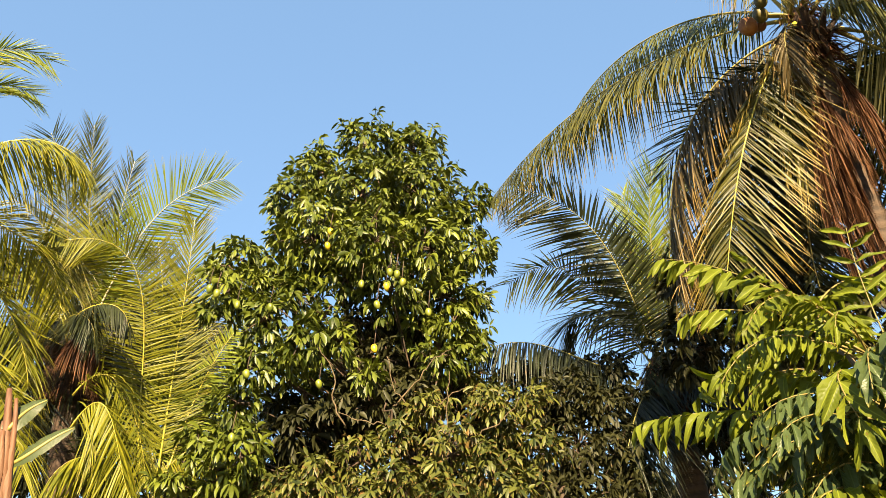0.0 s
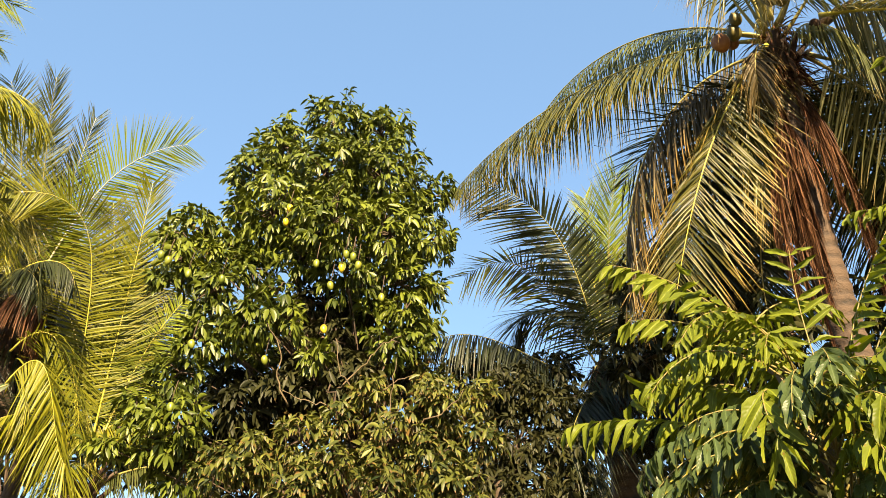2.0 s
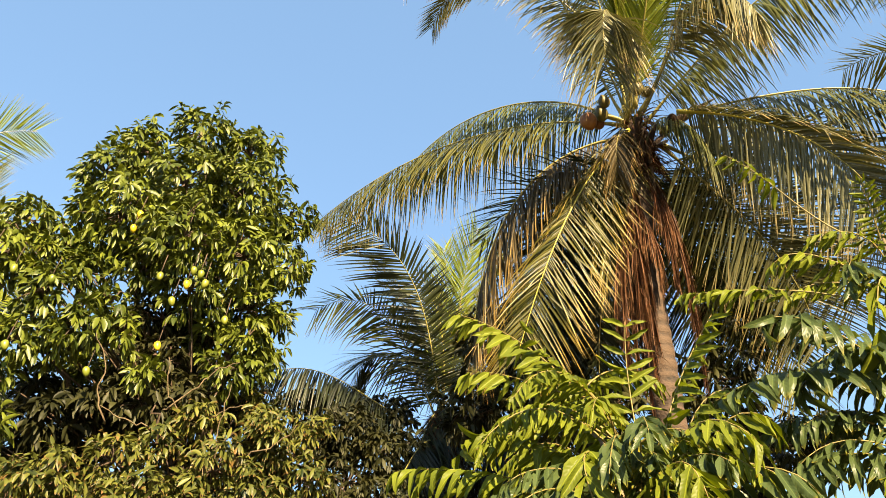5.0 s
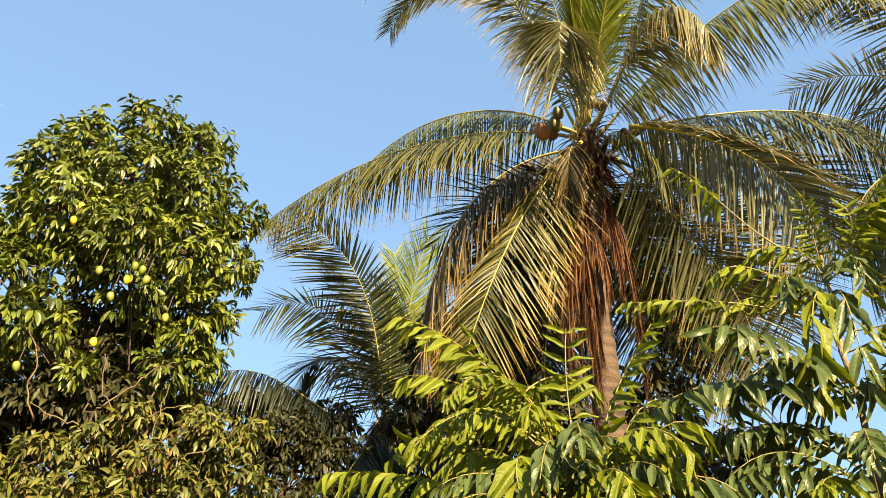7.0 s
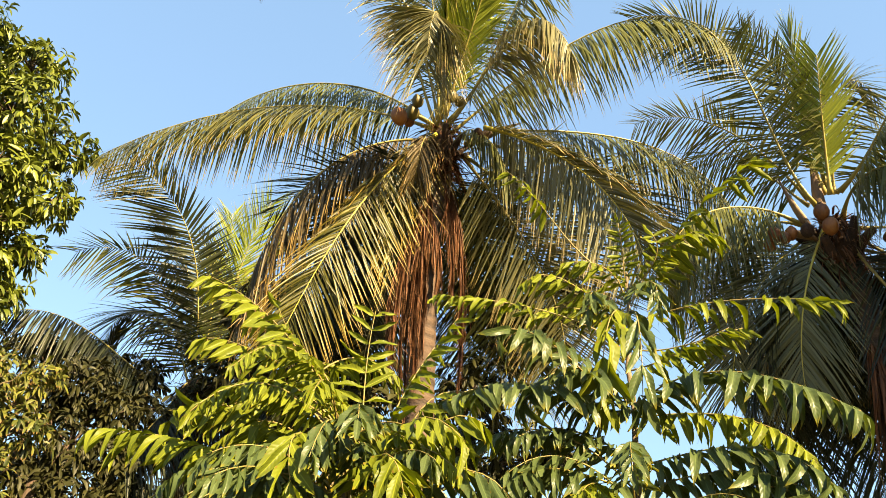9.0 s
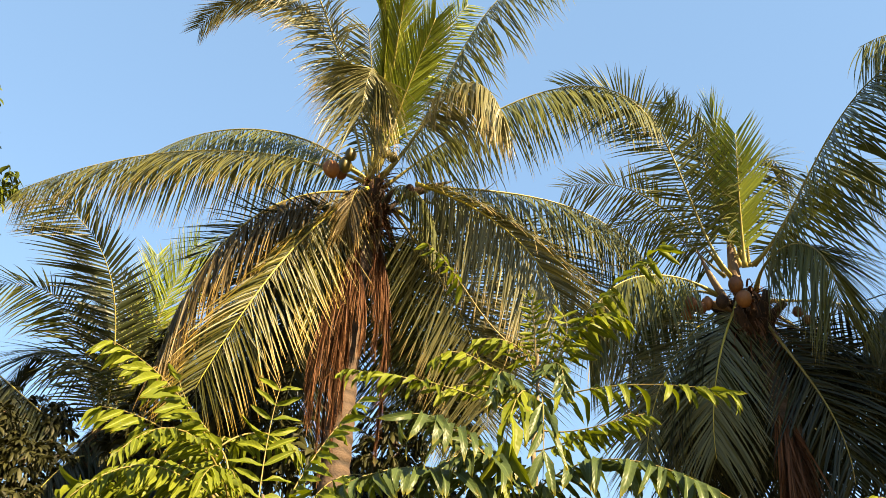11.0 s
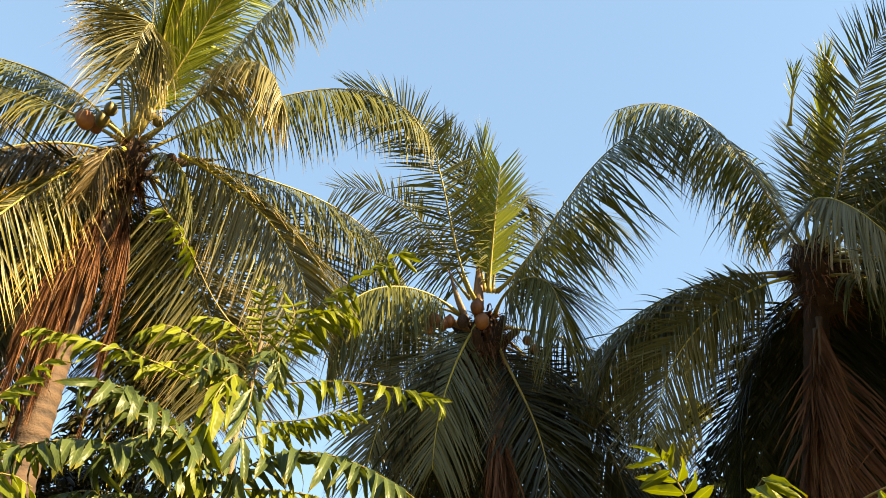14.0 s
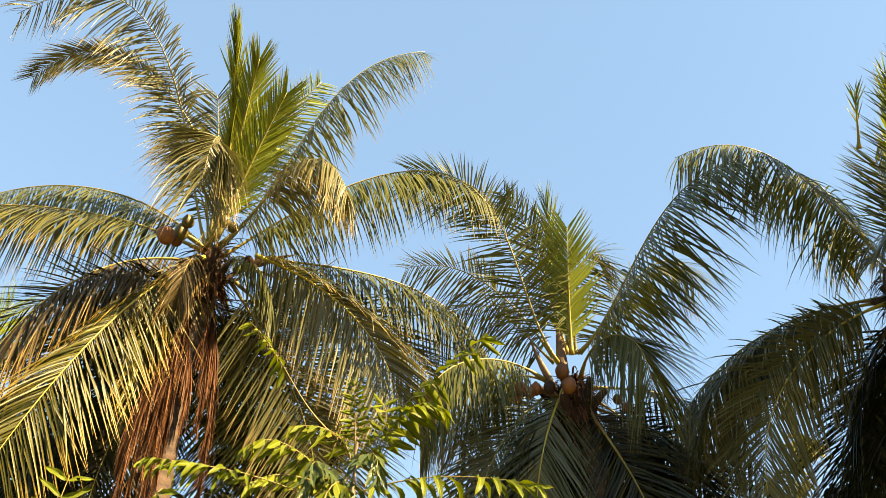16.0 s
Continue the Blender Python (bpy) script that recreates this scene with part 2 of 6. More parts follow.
SOIL = bark_material("grassy_soil", (0.038, 0.034, 0.015), (0.068, 0.064, 0.022), (0.120, 0.098, 0.053), scale=1.4, rough=0.95, stretch=(1, 1, 1))

# ---- builders ----
rng = np.random.default_rng(7)
UP = np.array((0.0, 0.0, 1.0))


def unit(v):
    return v / np.maximum(np.linalg.norm(v, axis=-1, keepdims=True), 1e-9)


def mesh_of(name, verts, quads, material, along=None, smooth=True):
    """A mesh from arrays of vertices and quads (or triangles)."""
    me = bpy.data.meshes.new(name)
    verts, quads = np.asarray(verts, np.float32).reshape(-1, 3), np.asarray(quads, np.int32)
    k = quads.shape[1]
    me.vertices.add(len(verts))
    me.vertices.foreach_set("co", verts.ravel())
    me.loops.add(quads.size)
    me.loops.foreach_set("vertex_index", quads.ravel())
    me.polygons.add(len(quads))
    me.polygons.foreach_set("loop_start", np.arange(len(quads), dtype=np.int32) * k)
    me.update(calc_edges=True)
    if smooth:
        me.polygons.foreach_set("use_smooth", np.ones(len(quads), bool))
    if along is not None:
        at = me.attributes.new("along", "FLOAT", "POINT")
        at.data.foreach_set("value", np.asarray(along, np.float32).ravel())
    me.materials.append(material)
    return me


def thing(name, at, label, category, group="", kind=""):
    e = new(name)
    e.location = at
    e.empty_display_size = 0.2
    return tagged(e, label, category, group, kind)


def put(name, me, parent, label="", kind=""):
    """Links a mesh, given in world coordinates, as a part of parent."""
    ob = new(name, me)
    ob.parent = parent
    if parent.data is None:                      # a thing's Empty; its parts stand at the world's origin
        ob.matrix_parent_inverse = Matrix.Translation(-parent.location)
    return tagged(ob, label, kind=kind)


def put_fast(name, me, parent):
    """As put(), under a part that stands at the world's origin."""
    ob = new(name, me)
    ob.parent = parent
    return ob


def part(name, bm, material, parent, label=""):
    me = bpy.data.meshes.new(name)
    bm.to_mesh(me)
    bm.free()
    for f in me.polygons:
        f.use_smooth = True
    me.materials.append(material)
    return put(name, me, parent, label)


def bezier(k, u):
    k, u = np.asarray(k, float), np.asarray(u)[:, None]
    p = (1 - u) ** 3 * k[0] + 3 * u * (1 - u) ** 2 * k[1] + 3 * u * u * (1 - u) * k[2] + u ** 3 * k[3]
    t = 3 * (1 - u) ** 2 * (k[1] - k[0]) + 6 * u * (1 - u) * (k[2] - k[1]) + 3 * u * u * (k[3] - k[2])
    return p, unit(t)


def tube(points, radii, sides=6, flat=1.0, wobble=0.0):
    """Vertices and quads of a tube along points; flat < 1 makes it wider than thick."""
    points, radii = np.asarray(points, float), np.asarray(radii, float)
    t = unit(np.gradient(points, axis=0))
    ref = np.where(np.abs(t[:, 2:]) > 0.9, np.array((1.0, 0.2, 0)), UP)
    s = unit(np.cross(t, ref))
    for i in range(1, len(s)):
        s[i] = unit(s[i - 1] - t[i] * (s[i - 1] @ t[i]))
    n = np.cross(s, t)
    a = np.linspace(0, 2 * np.pi, sides, endpoint=False)
    r = radii[:, None] * (1 + wobble * rng.standard_normal((len(points), sides)))
    v = points[:, None] + r[..., None] * (np.cos(a)[None, :, None] * s[:, None] + flat * np.sin(a)[None, :, None] * n[:, None])
    i, j = np.meshgrid(np.arange(len(points) - 1), np.arange(sides), indexing="ij")
    q = np.stack([i * sides + j, i * sides + (j + 1) % sides, (i + 1) * sides + (j + 1) % sides, (i + 1) * sides + j], -1).reshape(-1, 4)
    # small end caps
    m = len(points) * sides
    v = np.concatenate([v.reshape(-1, 3), points[:1], points[-1:]])
    c0 = [[m, (j + 1) % sides, j, m] for j in range(sides)]
    b = (len(points) - 1) * sides
    c1 = [[m + 1, b + j, b + (j + 1) % sides, m + 1] for j in range(sides)]
    return v, q, np.array(c0 + c1)


def tube_mesh(name, points, radii, material, sides=6, flat=1.0, wobble=0.0):
    v, q, caps = tube(points, radii, sides, flat, wobble)
    bm = bmesh.new()
    vs = [bm.verts.new(p) for p in v]
    for f in q:
        bm.faces.new([vs[i] for i in f])
    for f in caps:
        bm.faces.new([vs[i] for i in f[:3]])
    me = bpy.data.meshes.new(name)
    bm.to_mesh(me)
    bm.free()
    for f in me.polygons:
        f.use_smooth = True
    me.materials.append(material)
    return me


def blades(root, way, across, length, width, hang, segs=5, fold=0.28, kink=0.0, profile=None, drop=0.5, sag=0.10):
    """Many thin folded blades at once: root, first direction, direction of the width, then sizes. Returns vertices, quads and the place along."""
    n = len(root)
    profile = np.array((0.5, 1.0, 0.95, 0.74, 0.42, 0.02)) if profile is None else np.array(profile)
    p, d = root.copy(), unit(unit(way) - UP * (drop * hang)[:, None])
    rows, alongs = [], []
    bent = rng.random(n) < kink
    bend_at = rng.integers(2, segs, n)
    step = (length / segs)[:, None]
    for k in range(segs + 1):
        b = unit(across - d * (across * d).sum(1, keepdims=True))
        nn = np.cross(d, b)
        w = (width * profile[k])[:, None] * 0.5
        rows.append(np.stack([p - b * w - nn * w * fold, p, p + b * w - nn * w * fold], 1))
        alongs.append(np.full((n, 3), k / segs))
        p = p + d * step
        d = unit(d - UP * (hang * (sag + 0.03 * k))[:, None])
        now = bent & (bend_at == k)
        if now.any():
            d[now] = unit(0.3 * d[now] + 0.5 * rng.standard_normal((now.sum(), 3)) - UP * 0.8)
    v = np.stack(rows, 1)                                  # n, segs+1, 3, xyz
    base = (np.arange(n) * (segs + 1) * 3)[:, None, None]
    k, c = np.meshgrid(np.arange(segs), np.arange(2), indexing="ij")
    q0 = (k * 3 + c).ravel()
    q = np.stack([q0, q0 + 1, q0 + 4, q0 + 3], -1)[None]
    return v.reshape(-1, 3), (base + q).reshape(-1, 4), np.stack(alongs, 1).reshape(-1)


def frond(palm, p0, p1, p2, p3, leaf=0.65, hang=1.0, vee=5.0, mat=None, stem=None, bare=0.13, a0=74.0, a1=40.0, thick=1.0, turn=0.0, label="", single=False, dense=1.0, face=0.0, ragged=1.0, w=1.0, flop=0.0, limp=False):
    """One pinnate frond: a tapered arching stalk and its two rows of leaflets."""
    mat, stem = mat or LEAF_GREEN, stem or STEM_GREEN
    k = np.array((p0, p1, p2, p3))
    u = np.linspace(0, 1, 22)
    pts, _ = bezier(k, u)
    span = np.linalg.norm(np.diff(pts, axis=0), axis=1).sum()
    stalk = put("frond", tube_mesh("frond", pts, thick * (0.003 + 0.014 * (1 - u) ** 1.2 + 0.014 * np.maximum(0, 0.12 - u) / 0.12), stem, 6, 0.7), palm, label)
    per_side = int(np.clip(span * 48 * dense, 26, 230))
    leaf = leaf * (1.32 if hang >= 0.8 else 1.18)
    if leaf < 0.25:
        per_side = 10
    n = 2 * per_side
    drop, sag = (0.2, 0.22) if limp else (0.5 if hang < 1.1 else 0.8, 0.10)      # limp: leaflets start level and bow over
    s = np.tile(np.linspace(bare, 0.99, per_side), 2) + rng.uniform(-0.004, 0.004, n)
    side = np.repeat((1.0, -1.0), per_side)
    root, t = bezier(k, np.clip(s, 0, 1))
    flat = (k[3] - k[0]) * (1, 1, 0)
    if np.linalg.norm(flat) < 0.3 * span:
        flat = k[0] * (1, 1, 0)
    sd = np.cross(unit(flat), UP)
    sd = unit(sd - t * (t @ sd)[:, None])
    open_side = np.cross(t, unit(k[0] - UP * 1.6))                  # across the stalk, in the plane that faces the clearing
    open_side *= 1 if (open_side * sd).sum() > 0 else -1
    sd = unit((1 - face) * sd + face * unit(open_side))            # face: how far the blade is turned to the clearing
    sd = unit(sd - t * (t * sd).sum(1, keepdims=True))
    up = np.cross(sd, t)
    tw = np.radians(turn * s)[:, None]
    sd, up = sd * np.cos(tw) + up * np.sin(tw), up * np.cos(tw) - sd * np.sin(tw)
    low = np.interp(s, np.linspace(0, 1, 14), rng.standard_normal(14))          # slow drift along the frond
    a = np.radians(a0 + (a1 - a0) * s ** 1.4 + ragged * (5 * rng.standard_normal(n) + 5 * low))
    v = np.radians(vee - (16 * hang if hang > 0.6 else 0) + ragged * (7 * rng.standard_normal(n) + 8 * low))
    way = t * np.cos(a)[:, None] + (sd * (side * np.cos(v))[:, None] + up * np.sin(v)[:, None]) * np.sin(a)[:, None]
    x = (s - bare) / (1 - bare)
    size = leaf * np.interp(x, (0, 0.12, 0.35, 0.7, 0.9, 1), (0.72, 0.92, 1, 0.94, 0.74, 0.5)) * rng.uniform(0.88 - 0.1 * ragged, 1.08, n)
    size[rng.random(n) < 0.04] *= 0.45
    size *= 1 - 0.30 * flop * np.clip(way[:, 2] + 0.5, 0, 1)
    if hang > 0.2:
        size *= 1 - 0.62 * np.clip(way[:, 2], 0, 1)          # leaflets that would stand up are the short ones
    wide = (0.0168 * w * np.interp(x, (0, 0.5, 1), (0.85, 1.0, 0.6)) * rng.uniform(0.8, 1.15, n)) * (0.7 + 0.45 * leaf)
    spin = np.radians(ragged * (15 * rng.standard_normal(n) + 12 * low))[:, None]
    across = t * np.cos(spin) + up * np.sin(spin)
    vv, qq, al = blades(root, way, across, size, wide, np.maximum(0, hang * (1 + 0.22 * rng.standard_normal(n) + 0.12 * low)) + flop * np.clip(way[:, 2] + 0.7, 0, 1), kink=0.035 * ragged if hang > 0.3 else 0.0, drop=drop, sag=sag)
    if single:
        for i in range(n):
            w, f = 18, 10
            put_fast("leaflet", mesh_of("leaflet", vv[i * w:i * w + w], qq[i * f:i * f + f] - i * w, mat, al[i * w:i * w + w]), stalk)
    else:
        put("foliage", mesh_of("foliage", vv, qq, mat, al), stalk, kind="stuff")
    return stalk


def palm_trunk(palm, points, r0, r1, mat=None, label="ringed grey-brown trunk"):
    """A slim trunk with close leaf-scar rings; points run from the ground to the crown."""
    points = np.asarray(points, float)
    d = np.r_[0, np.cumsum(np.linalg.norm(np.diff(points, axis=0), axis=1))]
    n = int(d[-1] / 0.045)
    z = np.linspace(0, d[-1], n)
    p = np.stack([np.interp(z, d, points[:, i]) for i in range(3)], 1)
    for _ in range(40):
        p[1:-1] = 0.5 * p[1:-1] + 0.25 * (p[:-2] + p[2:])
    r = np.interp(z, (0, 0.5, d[-1]), (r0 * 1.5, r0, r1)) * (1 + 0.06 * (np.arange(n) % 3 == 0) - 0.02 * (np.arange(n) % 3 == 1) + 0.012 * rng.standard_normal(n))
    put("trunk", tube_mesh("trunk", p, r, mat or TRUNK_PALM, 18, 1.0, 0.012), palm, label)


def fibre_mass(palm, centre, r, z, name="crown_fibre", count=420):
    """The matted core under the crown: a ragged bulb with hanging fibres."""
    c = np.array(centre)
    u = np.linspace(0, 1, 14)
    pts = c + np.outer(u - 0.5, UP) * z
    core = put(name, tube_mesh(name, pts, r * (0.45 + 0.55 * np.sin(np.pi * (0.15 + 0.8 * u))), FIBRE, 14, 1.0, 0.10), palm, "matted dark brown fibre and old leaf bases")
    ang, hh = rng.uniform(0, 2 * np.pi, count), rng.uniform(-0.5, 0.5, count)
    out = np.stack([np.cos(ang), np.sin(ang), 0 * ang], 1)
    root = c + out * r * 0.8 + np.outer(hh, UP) * z
    vv, qq, al = blades(root, out + UP * rng.uniform(-0.6, 0.6, (count, 1)), np.cross(out, UP), rng.uniform(0.1, 0.38, count), rng.uniform(0.006, 0.02, count), rng.uniform(0.8, 3.0, count), segs=4, profile=(1, 1, 0.8, 0.5, 0.1), drop=0.2, sag=0.24)
    put("fibre_fringe", mesh_of("fibre_fringe", vv, qq, LEAF_DEAD, al), core, kind="stuff")


def leaf_bases(palm, centre, r, count=9):
    """Old stalk stubs clasping the trunk top."""
    c = np.array(centre)
    for i in range(count):
        a = 2.399 * i
        o = np.array((math.cos(a), math.sin(a), 0))
        p0 = c + o * r * 0.6 - UP * (0.25 + 0.05 * (i % 5))
        p1 = p0 + o * 0.16 + UP * 0.22
        p2 = p1 + o * rng.uniform(0.02, 0.10) + UP * rng.uniform(0.0, 0.14)
        put("leaf_base", tube_mesh("leaf_base", bezier((p0, p0 + UP * 0.1, p1, p2), np.linspace(0, 1, 7))[0], np.linspace(0.07, 0.03, 7), FIBRE if i % 3 else STEM_DEAD, 7, 0.5), palm)


def coconut(palm, x, y, z, r, mat=None, lean=(0.2, -0.3)):
    """A three-sided husk, slightly pointed, with its cap."""
    bm = bmesh.new()
    bmesh.ops.create_icosphere(bm, subdivisions=3, radius=1.0)
    for v in bm.verts:
        a = math.atan2(v.co.y, v.co.x)
        k = 1 + 0.06 * math.cos(3 * a)
        v.co = Vector((v.co.x * k * 0.88, v.co.y * k * 0.88, v.co.z * (1.12 if v.co.z < 0 else 1.0))) * r
    turn_to = Matrix.Translation((x, y, z)) @ Euler((lean[0], lean[1], x * 7)).to_matrix().to_4x4()
    bm.transform(turn_to)
    nut = part("coconut", bm, mat or HUSK, palm, "ripe orange-brown coconut" if mat is None else "dry brown coconut" if mat is FIBRE else "unripe yellow-green coconut")
    bm = bmesh.new()
    bmesh.ops.create_cone(bm, cap_ends=True, segments=9, radius1=r * 0.42, radius2=r * 0.16, depth=r * 0.3)
    bm.transform(turn_to @ Matrix.Translation((0, 0, r * 0.98)))
    part("cap", bm, STEM_DEAD, nut)


def spathe(palm, p0, p1, p2, r, name="flower_sheath", mat=None):
    """A pointed woody sheath or flower stalk."""
    u = np.linspace(0, 1, 9)
    pts = bezier((p0, p0 + (np.array(p1) - p0) * 0.6, p1, p2), u)[0]
    put(name, tube_mesh(name, pts, r * np.array((0.35, 0.7, 0.95, 1, 0.92, 0.75, 0.5, 0.28, 0.05)), mat or SHEATH, 9, 0.6), palm, "dry pale brown flower sheath")


def clump(tree, x, y, z, r, mat=None, leaf=0.138, dense=1.0, single=False):
    """A ball of leafy twig ends: whorls of drooping leaves round an uneven shell."""
    c = np.array((x, y, z))
    rosettes = max(14, int(540 * r * r * dense))
    d = unit(rng.standard_normal((rosettes, 3)))
    rad = 0.93 * r * rng.uniform(0.30, 1.08, rosettes) ** 0.55 * (1 + 0.16 * np.sin(5 * d[:, 0] + 3 * d[:, 2] + x * 9))
    ctr = c + d * rad[:, None] * (1.0, 1.0, 0.95)
    axis = unit(d + UP * 0.45 + 0.35 * rng.standard_normal((rosettes, 3)))
    m = 9
    ax = np.repeat(axis, m, 0)
    n = len(ax)
    ang = np.tile(np.arange(m) * 2.399, rosettes) + np.repeat(rng.uniform(0, 6.28, rosettes), m)
    s1 = unit(np.cross(ax, unit(UP + 0.3 * rng.standard_normal((n, 3)))))
    s2 = np.cross(ax, s1)
    out = s1 * np.cos(ang)[:, None] + s2 * np.sin(ang)[:, None]
    tilt = np.radians(rng.uniform(35, 85, n))[:, None]
    way = ax * np.cos(tilt) + out * np.sin(tilt)
    root = np.repeat(ctr, m, 0) + ax * rng.uniform(-0.05, 0.02, (n, 1)) + out * 0.012
    size = leaf * rng.uniform(0.62, 1.15, n)
    vv, qq, al = blades(root, way, np.cross(ax, way) + 0.3 * rng.standard_normal((n, 3)), size, size * rng.uniform(0.23, 0.32, n), rng.uniform(0.7, 3.0, n), segs=4, fold=0.35, profile=(0.18, 0.85, 1.0, 0.7, 0.03), drop=0.22, sag=0.24)
    if single:
        leaves = put("twig", tube_mesh("twig", [c - UP * r, c, c + UP * 0.5 * r], (0.012, 0.009, 0.004), BARK, 5), tree)
        for i in range(n):
            put_fast("leaf", mesh_of("leaf", vv[i * 15:i * 15 + 15], qq[i * 8:i * 8 + 8] - i * 15, mat or LEAF_MANGO, al[i * 15:i * 15 + 15]), leaves)
    else:
        leaves = put("leaf_clump", mesh_of("leaf_clump", vv, qq, mat or LEAF_MANGO, al), tree, kind="stuff")
    # the bough that carries the clump: from the trunk, or straight from the ground where the trunk is far
    base = np.array(tree.location)
    far = np.linalg.norm((c - base)[:2])
    foot = np.array((c[0], c[1], -0.05)) if far > 4 else np.array((base[0], base[1], min(max(0.8, z - 0.6 * far), 3.2)))
    mid = foot + (c - foot) * (0.5 if far > 4 else np.array((0.28, 0.28, 0.62))) + 0.08 * rng.standard_normal(3)
    u = np.linspace(0, 1, 9)
    put("bough", tube_mesh("bough", bezier((foot, foot + (mid - foot) * 0.7, mid + (c - mid) * 0.2, c), u)[0], 0.017 - 0.012 * u, BARK, 6, 1.0, 0.08), tree)
    # twigs from the middle to some of the whorls
    vs, qs, at = [], [], 0
    for i in range(0, rosettes, 5):
        mid = c + (ctr[i] - c) * 0.45 + 0.04 * rng.standard_normal(3)
        v, q, _ = tube([c - UP * 0.1 * r, mid, ctr[i]], [0.012, 0.007, 0.003], 4)
        vs.append(v)
        qs.append(q + at)
        at += len(v)
    put("twig_mass", mesh_of("twig_mass", np.concatenate(vs), np.concatenate(qs), BARK), leaves, kind="stuff")
    return leaves


def limb(tree, pts, r0, r1, name="limb", mat=None, crook=0.02):
    pts = np.asarray(pts, float)
    u = np.linspace(0, 1, 14)
    p = np.stack([np.interp(u, np.linspace(0, 1, len(pts)), pts[:, i]) for i in range(3)], 1)
    for _ in range(3):
        p[1:-1] = 0.5 * p[1:-1] + 0.25 * (p[:-2] + p[2:])
    p[1:-1] += crook * rng.standard_normal((12, 3))
    put(name, tube_mesh(name, p, np.linspace(r0, r1, 14), mat or BARK, 9, 1.0, 0.06), tree)


def mango(tree, x, y, z, r=0.041, ripe=False):
    """A hanging fruit with its thin stalk."""
    bm = bmesh.new()
    bmesh.ops.create_icosphere(bm, subdivisions=2, radius=1.0)
    for v in bm.verts:
        k = 0.78 + 0.12 * v.co.z
        v.co = Vector((v.co.x * k + 0.12 * (1 - v.co.z ** 2), v.co.y * k * 0.9, v.co.z * 1.15)) * r
    bm.transform(Matrix.Translation((x, y, z)) @ Euler((0.1, 0.15, x * 11)).to_matrix().to_4x4())
    fruit = part("mango", bm, MANGO_RIPE if ripe else MANGO_SKIN, tree, "yellow-green hanging mango")
    put("stalk", tube_mesh("stalk", [(x, y, z + r), (x + 0.01, y, z + r + 0.09), (x + 0.02, y + 0.03, z + r + 0.2)], (0.005, 0.004, 0.004), BARK, 5), fruit)


def leaflet_mesh(name, droop, holes, mat):
    """A pointed leaflet 1 m long, to be scaled; holes: cells eaten away."""
    rows, cols = 7, 4
    prof = (0.16, 0.80, 1.0, 1.0, 0.90, 0.60, 0.03)
    v, al, sides = [], [], []
    for i in range(rows):
        y = i / (rows - 1)
        for j in range(cols + 1):
            s = j / cols * 2 - 1
            w = (0.114 + 0.012 * math.sin(13 * y + 2 * s)) * prof[i] * s
            z = -(1 - math.cos(droop * 2 * y)) / (droop * 2) + 0.075 * abs(s) * prof[i] + 0.028 * math.sin(11 * y + 3 * s) * (0.4 + abs(s))
            v.append((w, math.sin(droop * 2 * y) / (droop * 2), z))
            al.append(y)
            sides.append(s)
    q = [(i * 5 + j, i * 5 + j + 1, i * 5 + j + 6, i * 5 + j + 5) for i in range(rows - 1) for j in range(cols) if (i, j) not in holes]
    me = mesh_of(name, v, q, mat, al)
    me.attributes.new("side", "FLOAT", "POINT").data.foreach_set("value", np.array(sides, np.float32))
    return me


LEAFLETS = [[leaflet_mesh("leaflet", d, h, m) for d, h in ((0.10, ()), (0.28, ()), (0.18, ((2, 1),)), (0.22, ((1, 3), (3, 0), (4, 0)))) ] for m in (LEAF_SHRUB, LEAF_SHRUB_OLD_SHADED)]
HUNG = [[leaflet_mesh("leaflet", d, h, m) for d, h in ((0.72, ()), (0.85, ()), (0.65, ((2, 1),)), (0.78, ((1, 3), (3, 0), (4, 0)))) ] for m in (LEAF_SHRUB, LEAF_SHRUB_OLD_SHADED)]      # bent over at the stalk, then hanging


